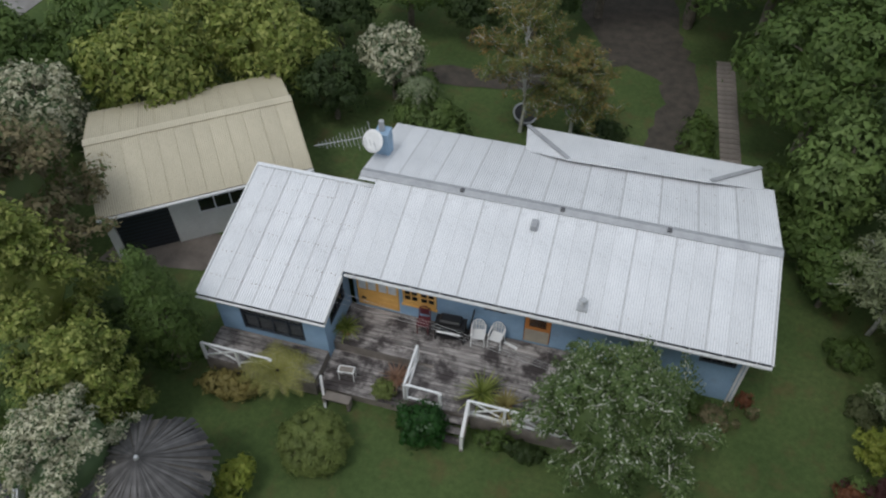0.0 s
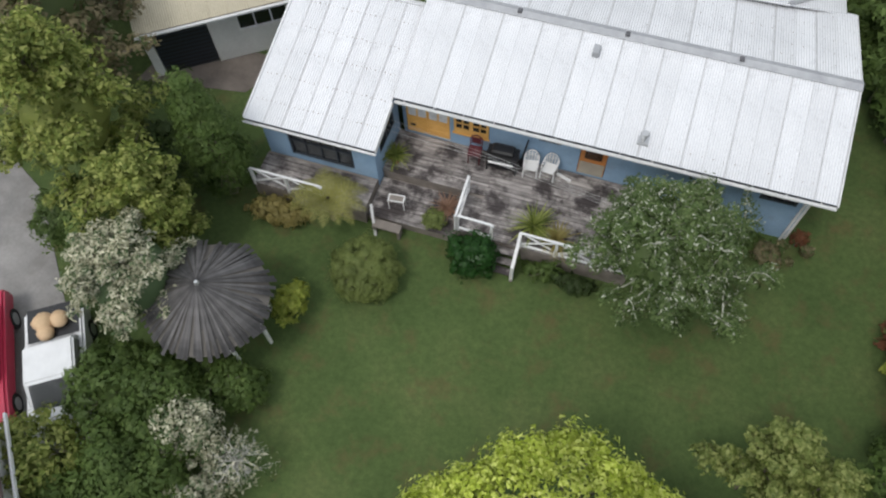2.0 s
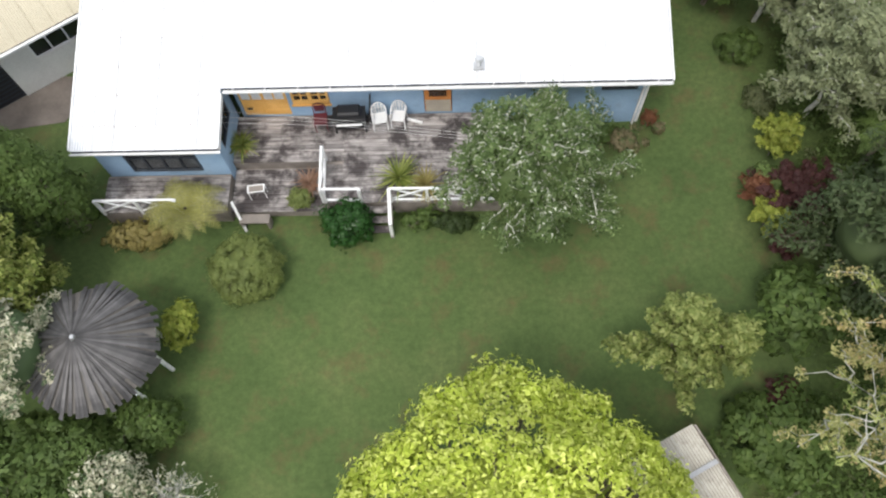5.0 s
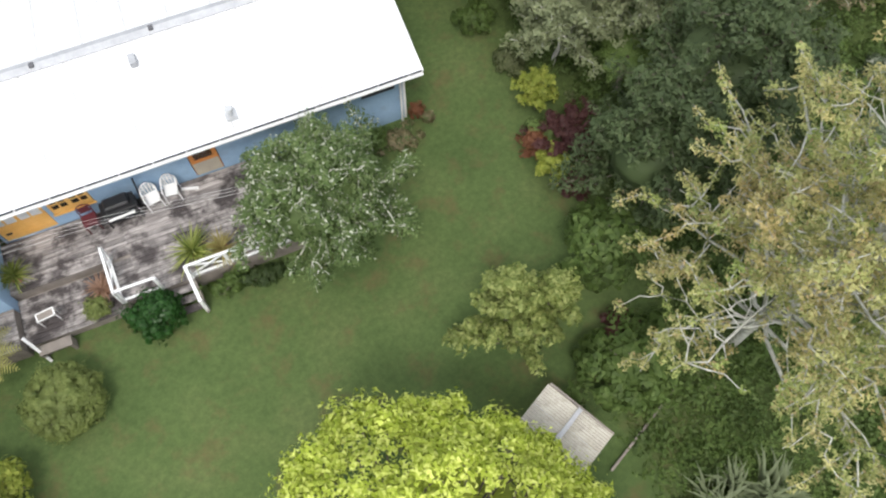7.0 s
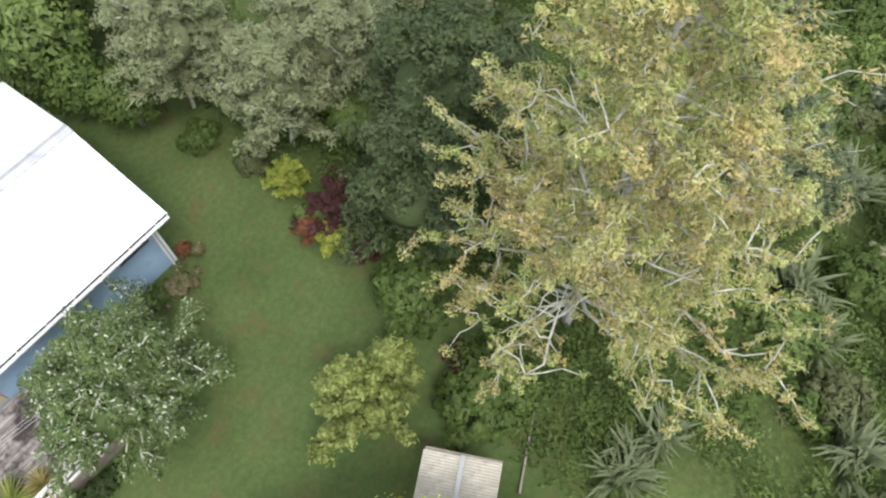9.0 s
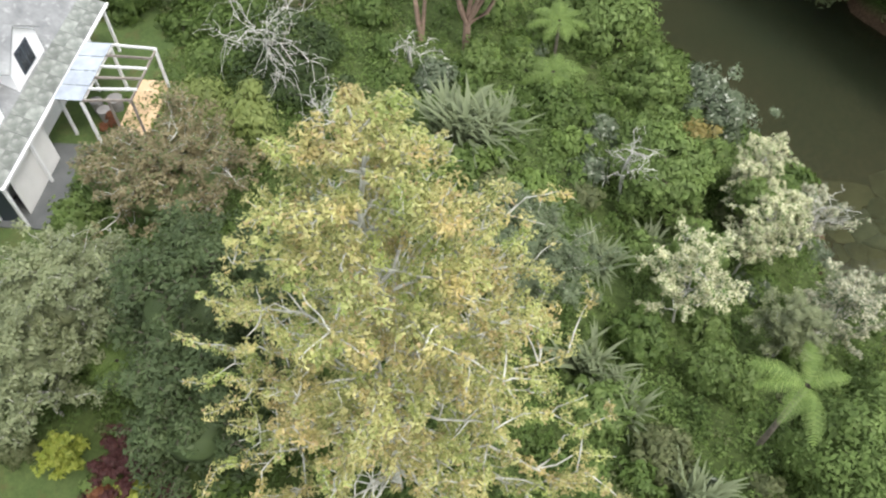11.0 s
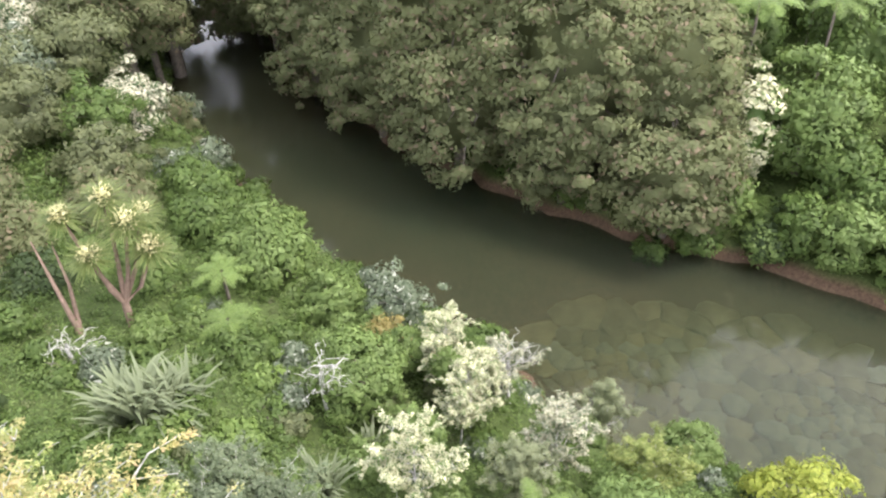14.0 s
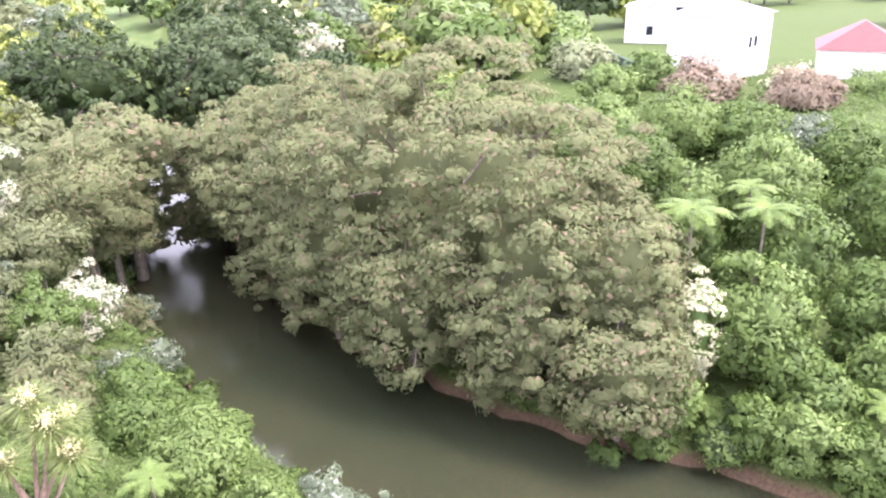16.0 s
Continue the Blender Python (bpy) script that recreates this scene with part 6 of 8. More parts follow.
# gabled dormers standing on the front slope
for x in (1.45, 5.2):
    part("dormer", prism([(-1.2, 2.6), (1.2, 2.6), (1.2, 3.8), (0, 4.75), (-1.2, 3.8)], 3.2), M_CLEANWHITE, wh, "white gabled dormer", m=Matrix.Translation((x, -0.22, 0)))
    for sgn in (-1, 1):
        part("dormer_roof", slab([(x + sgn * 1.38, -0.38, 3.72), (x, -0.38, 4.82), (x, 3.2, 4.82), (x + sgn * 1.38, 3.2, 3.72)][::sgn], 0.05), M_GREYROOF, wh)
    w = part("dormer_window", box(x - 0.5, -0.262, 2.98, x + 0.5, -0.224, 3.95), M_DARKFRAME, wh)
    part("pane", box(x - 0.43, -0.27, 3.05, x - 0.03, -0.263, 3.88), M_GLASS, w)
    part("pane", box(x + 0.03, -0.27, 3.05, x + 0.43, -0.263, 3.88), M_GLASS, w)
balc = part("landing", box(-1.0, 2.6, 0.9, -0.02, 5.4, 1.0), M_OLDWOOD, wh)
for i in range(9):
    part("landing_rail", rod((-0.95, 2.7 + i * 0.32, 1.0), (-0.95, 2.7 + i * 0.32, 1.8), 0.025), M_BLACK, balc)
part("landing_handrail", beam((-0.95, 2.6, 1.82), (-0.95, 5.4, 1.82), 0.05, 0.04), M_BLACK, balc)
for y in (2.7, 5.3):
    part("landing_post", box(-0.98, y - 0.05, 0, -0.88, y + 0.05, 0.9), M_OLDWOOD, balc)

perg = empty("pergola", WH @ Matrix.Translation((4.1, -1.2, 0)), "white pergola with pale roof panels beside the white house", "pergola")
for x, y in ((0.08, -1.1), (3.3, -1.1), (3.3, -2.95)):
    part("post", box(x - 0.05, y - 0.05, 0, x + 0.05, y + 0.05, 2.25), M_WHITE, perg)
for x, y in ((0.35, -2.0), (0.4, -2.9)):
    part("dark_post", box(x - 0.04, y - 0.04, 0, x + 0.04, y + 0.04, 2.25), M_OLDWOOD, perg)
for i in range(6):
    part("rafter", beam((i * 0.66 + 0.1, -1.1, 2.3), (i * 0.6 + 0.3, -3.0, 2.28), 0.05, 0.1), M_WHITE if i % 2 else M_OLDWOOD, perg)
part("beam", beam((0.0, -1.1, 2.2), (3.45, -1.1, 2.2), 0.06, 0.12), M_WHITE, perg)
part("end_beam", beam((0.2, -2.9, 2.2), (3.45, -2.95, 2.2), 0.05, 0.09), M_OLDWOOD, perg)
M_CLEAR = surface("pale_blue_grey_sheet", (0.24, 0.27, 0.31), (0.36, 0.4, 0.45), 1.5, 0.45, 0.0, 20.0, 0.05, 0.002)
for i in range(4):
    part("roof_panel", box(0.03 + i * 0.85, -1.18, 2.36, 0.84 + i * 0.85, -0.06, 2.375), M_CLEAR, perg)
plat = empty("ply_platform", WH @ Matrix.Translation((6.0, -3.5, 0)), "bare plywood sheets on a low timber platform", "platform")
part("frame", box(-1.6, -0.62, 0.0, 1.7, 0.62, 0.27), M_OLDWOOD, plat)
for x0, y0, x1, y1, z in ((-1.65, -0.66, 0.03, 0.66, 0.27), (0.045, -0.66, 1.76, 0.66, 0.27), (-0.4, -1.22, 1.45, -0.74, 0.12)):
    part("sheet", box(x0, y0, z, x1, y1, z + 0.03), M_PLY, plat)
part("low_bearer", box(-0.35, -1.18, 0.0, 1.4, -0.78, 0.12), M_OLDWOOD, plat)
for i, (x, y) in enumerate(((4.55, -2.45), (4.85, -2.75), (5.2, -2.5))):
    q = WH @ Vector((x, y, 0.05))
    tree("potted_plant", q.x, q.y, (0.2, 0.2, 0.2), 0.75, F_RED, "red-flowered potted plant by the pergola", 95 + i, "potted plant", leaf=0.09, group="red pot plants")
for x, y, r in ((5.5, -2.1, 0.26), (6.2, -2.3, 0.3), (6.0, -1.6, 0.24)):
    bm = rod((0, 0, 0), (0, 0, 0.55), r * 0.8, r, 16)
    rod((0, 0, 0.55), (0, 0, 0.58), r * 1.06, r * 1.06, 16, bm)
    tagged(part("grey_tub", bm, M_CONC, m=WH @ Matrix.Translation((x, y, 0.05))), "round grey garden tub under the pergola", "tub", "tubs under the pergola")

# ---------------------------------------------------------------- houses beyond the river
def far_house(at, turn, w, d, h, roof_mat, label, windows, rise=1.6, hip=True):
    z = height(at[0], at[1]) - 0.3
    thing = empty("far_house", Matrix.Translation((at[0], at[1], z)) @ Matrix.Rotation(radians(turn), 4, "Z"), label, "house")
    part("house_body", box(0, 0, 0, w, d, h), M_WHITE, thing)
    bm = bmesh.new()
    o = 0.5
    base = [bm.verts.new(v) for v in ((-o, -o, h), (w + o, -o, h), (w + o, d + o, h), (-o, d + o, h))]
    if w > d:
        top = [bm.verts.new((d / 2, d / 2, h + rise)), bm.verts.new((w - d / 2, d / 2, h + rise))]
        quads_ = ((0, 1, 5, 4), (2, 3, 4, 5), (1, 2, 5), (3, 0, 4))
    else:
        top = [bm.verts.new((w / 2, w / 2, h + rise)), bm.verts.new((w / 2, d - w / 2, h + rise))]
        quads_ = ((1, 2, 5, 4), (3, 0, 4, 5), (0, 1, 4), (2, 3, 5))
    al = base + top
    for q in quads_:
        bm.faces.new([al[k] for k in q])
    bm.faces.new(base[::-1])
    part("roof", bm, roof_mat, thing)
    for x, z0, ww, hh, side in windows:
        b_ = box(x, -0.05, z0, x + ww, 0.0, z0 + hh) if side == 0 else box(-0.05, x, z0, 0.0, x + ww, z0 + hh)
        win_ = part("window", b_, M_DARKFRAME, thing)
        b_ = box(x + 0.08, -0.06, z0 + 0.08, x + ww - 0.08, -0.051, z0 + hh - 0.08) if side == 0 else box(-0.06, x + 0.08, z0 + 0.08, -0.051, x + ww - 0.08, z0 + hh - 0.08)
        part("pane", b_, M_GLASS, win_)


far_house((105.3, -87.5), 21, 7.7, 12, 8.6, M_GREYROOF, "white two-storey house beyond the river", [(3.0, 4.3, 0.7, 1.4, 1), (4.2, 4.2, 0.6, 1.4, 1), (2.2, 4.6, 0.8, 1.2, 0), (3.4, 4.6, 0.8, 1.2, 0)])
far_house((134.5, -101.5), -33, 8, 19, 6.5, M_GREYROOF, "long white house beyond the river", [(4, 5.0, 1.2, 1.4, 1), (9, 5.0, 1.2, 1.4, 1), (14, 1.5, 1.2, 1.6, 1), (5, 1.4, 1.2, 1.6, 1)])
far_house((103.0, -107.0), 52, 10.5, 13, 4.4, M_REDROOF, "white house with a brick-red roof beyond the river", [(3, 1.6, 1.2, 1.3, 1), (7, 2.2, 1.0, 1.2, 1)], 3.4)
hedge = part("garden_fence", beam((111, -70.6, height(111, -70.6) + 0.9), (190, -84, height(190, -84) + 0.9), 0.3, 1.9), plain("dark_green_fence", (0.03, 0.06, 0.05), 0.7))
tagged(hedge, "dark green boundary fence beyond the river", "fence")

# ---------------------------------------------------------------- rocks in the shallows
def cell(points, i, reach):
    """The convex plot of ground nearer to point i than to its neighbours."""
    c = points[i]
    poly = [c + reach * np.array([math.cos(w), math.sin(w)]) for w in np.linspace(0, 2 * math.pi, 9)[:-1] + 0.2]
    for j in np.argsort(((points - c) ** 2).sum(1))[1:16]:
        m, d = (c + points[j]) / 2, points[j] - c
        cut = []
        for a, b in zip(poly, poly[1:] + poly[:1]):
            sa, sb = float((a - m) @ d), float((b - m) @ d)
            if sa <= 0:
                cut.append(a)
            if sa * sb < 0:
                cut.append(a + (b - a) * (sa / (sa - sb)))
        poly = cut
    return poly


def river_rocks():
    """Worn slabs and stones of many sizes crowding the shallows, most of them just under the water."""
    rg = np.random.default_rng(33)
    shelf = empty("rock_shelf", Matrix.Translation((37, -35, WATER_Z)), "flat brown and grey rocks paving the shallow water", "rocks")
    pts_, gaps = [], []
    for _ in range(40000):
        q = rg.uniform((22, -60), (47, -26))
        near = -to_line([q], NEAR)[0]
        edge = np.interp(-q[1], (26, 32, 35, 41.5, 44.6, 47, 60), (42.6, 45.2, 44.8, 42.2, 38.8, 34.8, 26)) + 0.7 * math.sin(q[1] * 1.7)
        if near > 0.6 or q[0] > edge or len(pts_) > 285:
            continue
        slabs = 0.5 + 0.5 * math.sin(q[0] * 0.5 + 0.4) * math.cos(q[1] * 0.33 + 1.1)
        gap = 0.5 + 2.7 * slabs ** 1.15 * rg.uniform(0.3, 1.1)
        if all((q[0] - a[0]) ** 2 + (q[1] - a[1]) ** 2 > (0.5 * (gap + g)) ** 2 for a, g in zip(pts_, gaps)):
            pts_.append(q)
            gaps.append(gap)
    P_ = np.array(pts_)
    for i, c in enumerate(P_):
        poly = cell(P_, i, min(2.8, gaps[i] * 1.1 + 0.3))
        if len(poly) < 3:
            continue
        # corners worn round, outline uneven, gaps of sand of uneven width
        ring = np.array([a + (b - a) * f - c for a, b in zip(poly, poly[1:] + poly[:1]) for f in (0.1, 0.5, 0.9)])
        ring = (np.roll(ring, 1, 0) + 8 * ring + np.roll(ring, -1, 0)) / 10 + rg.normal(size=ring.shape) * 0.03
        n = len(ring)
        w = np.arctan2(ring[:, 1], ring[:, 0])
        ph = rg.uniform(0, 6.28, 3)
        ring *= (rg.uniform(0.92, 1.36) * (1 + 0.09 * np.sin(3 * w + ph[0]) + 0.07 * np.sin(5 * w + ph[1]) + 0.03 * np.sin(9 * w + ph[2])))[:, None]
        dry = gaps[i] < 1.3 and rg.uniform() < 0.16
        top = rg.uniform(-0.05, -0.01) if dry else rg.uniform(-0.26, -0.03)
        tilt = rg.normal(size=2) * 0.03
        vs = []
        for k, dz in ((1.05, -0.5), (1.0, -0.16), (0.92, -0.03), (0.5, 0.0)):
            vs += [(k * q[0], k * q[1], (dz if dz == -0.5 else min(top + dz + float(tilt @ q) * k + 0.012 * rg.normal(), -0.006))) for q in ring]
        vs.append((0, 0, top))
        fs = []
        for l_ in range(3):
            fs += [(l_ * n + i_, l_ * n + (i_ + 1) % n, (l_ + 1) * n + (i_ + 1) % n, (l_ + 1) * n + i_) for i_ in range(n)]
        me = bpy.data.meshes.new("rock")
        me.from_pydata(vs, [], fs + [(3 * n + i_, 3 * n + (i_ + 1) % n, 4 * n) for i_ in range(n)])
        me.materials.append(M_GREYROCK if dry or (gaps[i] < 1.1 and rg.uniform() < 0.3) else M_ROCK)
        me.polygons.foreach_set("use_smooth", [True] * len(me.polygons))
        link("rock", me, shelf).matrix_basis = Matrix.Translation((c[0] - 37, c[1] + 35, 0))


river_rocks()

# ---------------------------------------------------------------- garden round the house

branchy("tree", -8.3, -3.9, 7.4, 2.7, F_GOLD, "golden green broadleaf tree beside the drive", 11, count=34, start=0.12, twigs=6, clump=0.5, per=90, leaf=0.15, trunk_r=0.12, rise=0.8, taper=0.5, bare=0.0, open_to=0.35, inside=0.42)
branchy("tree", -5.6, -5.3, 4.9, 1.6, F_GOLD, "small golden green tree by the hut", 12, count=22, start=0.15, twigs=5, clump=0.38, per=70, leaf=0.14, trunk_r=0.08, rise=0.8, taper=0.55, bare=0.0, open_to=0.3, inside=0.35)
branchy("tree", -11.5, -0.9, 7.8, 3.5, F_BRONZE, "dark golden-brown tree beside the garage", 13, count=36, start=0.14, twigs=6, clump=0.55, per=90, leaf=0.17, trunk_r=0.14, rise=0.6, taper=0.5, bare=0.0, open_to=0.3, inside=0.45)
tree("conifer", -4.85, -2.7, (1.05, 1.05, 2.9), 5.6, F_MID, "dense dark green upright conifer", 14, "conifer", leaf=0.14, aspect=0.35, low=-0.8, cone=0.7, spread=0.34, core=False)
branchy("shrub", -5.0, -7.4, 4.1, 1.95, F_PALE, "pale silvery flowering shrub by the hut", 15, "shrub", count=36, start=0.2, twigs=6, clump=0.27, per=60, leaf=0.14, aspect=0.4, bark=M_SILVER, trunk_r=0.08, rise=0.7, taper=0.45,
        bare=0.0, open_to=0.3, inside=0.55)
tree("shrub", -4.6, -10.0, (1.7, 1.5, 1.1), 2.1, F_MID, "leafy green shrub below the hut", 16, "shrub", leaf=0.17)
tree("shrub", -1.9, -8.9, (1.2, 1.0, 0.7), 1.4, F_MID, "low leafy green shrub at the lawn edge", 17, "shrub", leaf=0.15)
tree("shrub", -2.0, -10.5, (0.9, 0.8, 1.1), 2.5, F_PALE, "pale straggly shrub at the lawn edge", 18, "shrub", leaf=0.12, bark=M_LICHEN, bare=0.1, lumpy=2.2, hollow=0.5, core=False)
for k, (x, y, r, t, m) in enumerate([(-3.2, -12.1, (1.5, 1.3, 1.2), 2.5, F_MID), (-3.9, -13.5, (1.4, 1.3, 1.2), 2.4, F_MID), (-1.9, -12.6, (1.2, 1.1, 1.0), 2.0, F_BRIGHT), (-2.9, -10.9, (1.3, 1.2, 1.1), 2.2, F_MID), (-1.2, -12.0, (0.8, 0.8, 0.9), 1.9, F_PALE),
                                     (-3.5, -9.6, (1.2, 1.1, 1.1), 2.2, F_MID), (-2.0, -13.8, (1.3, 1.2, 1.0), 1.9, F_MID)]):
    tree("shrub", x, y, r, t, m, "leafy shrub in the thicket by the lawn", 1900 + k, "shrub", leaf=0.13, lumpy=1.8, hollow=0.55, group="thicket shrubs")
tree("dead_shrub", -0.6, -10.9, (0.9, 0.9, 1.1), 2.2, F_PALE, "half-dead shrub of bare pale twigs", 19, "shrub", leaf=0.1, bark=M_SILVER, limb_share=1.0, twigs=3, bare=0.15, cover=0.1, core=False)
tree("shrub", -5.5, -12.6, (1.4, 1.3, 1.3), 2.6, F_GOLD, "green shrub beside the tiled roof", 20, "shrub", leaf=0.16)
tree("shrub", -1.2, -6.15, (0.5, 0.7, 0.65), 1.35, F_YEL, "small yellow-green shrub with red tips", 21, "shrub", leaf=0.13)
for k, (x, y, r, t, m) in enumerate([(-6.9, -4.2, (1.4, 1.4, 1.6), 3.4, F_MID), (-6.3, -2.6, (1.2, 1.2, 1.3), 2.8, F_DARK), (-8.9, -5.6, (1.1, 1.0, 1.0), 2.0, F_MID), (-7.3, -6.0, (1.1, 1.0, 1.1), 2.4, F_BRIGHT)]):
    tree("shrub", x, y, r, t, m, "leafy green shrub under the golden trees", 1950 + k, "shrub", leaf=0.13, lumpy=1.8, hollow=0.55, group="shrubs under the trees")
tree("clipped_bush", 0.5, -4.45, (1.08, 1.05, 0.9), 1.55, F_ROUND, "rounded olive-green bush on the lawn", 22, "bush", leaf=0.085, aspect=0.4, spread=0.2, low=-0.7, hollow=0.9, cover=0.9, lumpy=0.15)
tree("camellia", 3.4, -2.98, (0.78, 0.7, 0.72), 1.35, F_GLOSS, "glossy dark green rounded camellia by the steps", 23, "bush", leaf=0.11, spread=0.2, low=-0.8, hollow=0.84)
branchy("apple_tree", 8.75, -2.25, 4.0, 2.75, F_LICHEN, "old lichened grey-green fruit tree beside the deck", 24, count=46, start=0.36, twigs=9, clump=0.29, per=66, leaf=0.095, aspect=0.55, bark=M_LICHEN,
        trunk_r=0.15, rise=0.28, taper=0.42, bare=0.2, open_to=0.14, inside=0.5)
tree("lime_green_tree", 7.95, -12.8, (4.45, 4.2, 3.2), 6.65, F_LIME, "big rounded yellow-green leafy tree", 25, leaf=0.12, spread=0.4, low=-0.1, hollow=0.88, cover=0.85, dense=1.6, lumpy=0.35)
branchy("magnolia", 12.05, -7.35, 4.0, 1.5, F_MAGNOLIA, "small light green tree with an uneven pointed crown", 28, count=30, start=0.16, twigs=5, clump=0.24, per=40, leaf=0.12, trunk_r=0.06, rise=0.7, taper=0.85, bare=0.0, open_to=0.3, skew=(0.3, 0.5))
branchy("magnolia", 13.5, -7.2, 3.5, 1.2, F_MAGNOLIA, "small light green tree with a narrow crown", 29, count=24, start=0.18, twigs=5, clump=0.24, per=40, leaf=0.12, trunk_r=0.05, rise=0.7, taper=0.8, bare=0.0, open_to=0.3)
for i, (x, y, r, t, m, w) in enumerate([
        (16.4, -0.6, (0.75, 0.7, 0.7), 1.6, F_YEL, "yellow variegated shrub in the border"), (15.6, -2.1, (0.4, 0.45, 0.4), 0.9, F_RED, "low red-leaved plant in the border"),
        (15.75, -3.1, (0.5, 0.6, 0.5), 1.1, F_YEL, "bright yellow-green plant in the border"), (16.5, -2.5, (0.4, 1.2, 0.6), 1.4, F_PURPLE, "purple-leaved shrub in the border"),
        (16.1, -1.9, (0.6, 0.5, 0.5), 1.2, F_BRIGHT, "fresh green plant in the border"), (16.2, -3.9, (0.5, 0.5, 0.45), 0.9, F_PURPLE, "purple-leaved plant in the border"),
        (12.75, 0.55, (0.25, 0.25, 0.35), 0.8, F_RED, "red flowering plant by the wall corner"), (11.9, -0.2, (0.55, 0.4, 0.35), 0.7, F_BRONZE, "brownish plant against the wall"),
        (11.2, 0.1, (0.6, 0.4, 0.35), 0.7, F_MID, "green plant against the wall"), (13.05, 0.3, (0.2, 0.2, 0.25), 0.5, F_BRONZE, "red flowering plant by the wall corner"),
        (5.6, -2.75, (0.7, 0.3, 0.4), 0.7, F_MID, "green plants under the railing"), (6.6, -2.9, (0.7, 0.35, 0.4), 0.7, F_DARK, "dark green plants under the railing"),
        (15.35, -8.3, (0.5, 0.45, 0.35), 0.7, F_PURPLE, "purple-leaved shrub at the lawn edge"), (15.9, 3.2, (0.7, 0.6, 0.5), 1.0, F_MID, "green plant in the side border"), (16.3, 1.2, (0.5, 0.6, 0.4), 0.8, F_OLIVE, "olive plant in the side border")]):
    if m in (F_YEL, F_PURPLE, F_RED) and max(r) > 0.42:
        branchy("border_plant", x, y, t + 0.15, max(r) * 1.1, m, w, 40 + i, "plant", count=20, start=0.12, twigs=4, clump=0.15, per=30, leaf=0.1, trunk_r=0.025, rise=0.9, taper=0.45, bare=0.0, open_to=0.35, group="border plants")
        continue
    tree("border_plant", x, y, r, t, m, w, 40 + i, "plant", leaf=0.1, spread=min(r) * 0.45, low=-0.8, lumpy=2.6, hollow=0.5, group="border plants")
frond_fan("tree_fern", -1.3, -2.75, 0.0, 15, 1.35, F_FERNYEL, "yellowed tree fern in front of the wing", 70, stem=1.2, arch=0.62, pairs=22, lift=0.55, width=0.2)
tree("shrub", -2.9, -3.2, (1.1, 0.5, 0.5), 0.9, F_FERNTAN, "low tan-coloured shrub by the wing railing", 71, "shrub", leaf=0.13, low=-0.9)

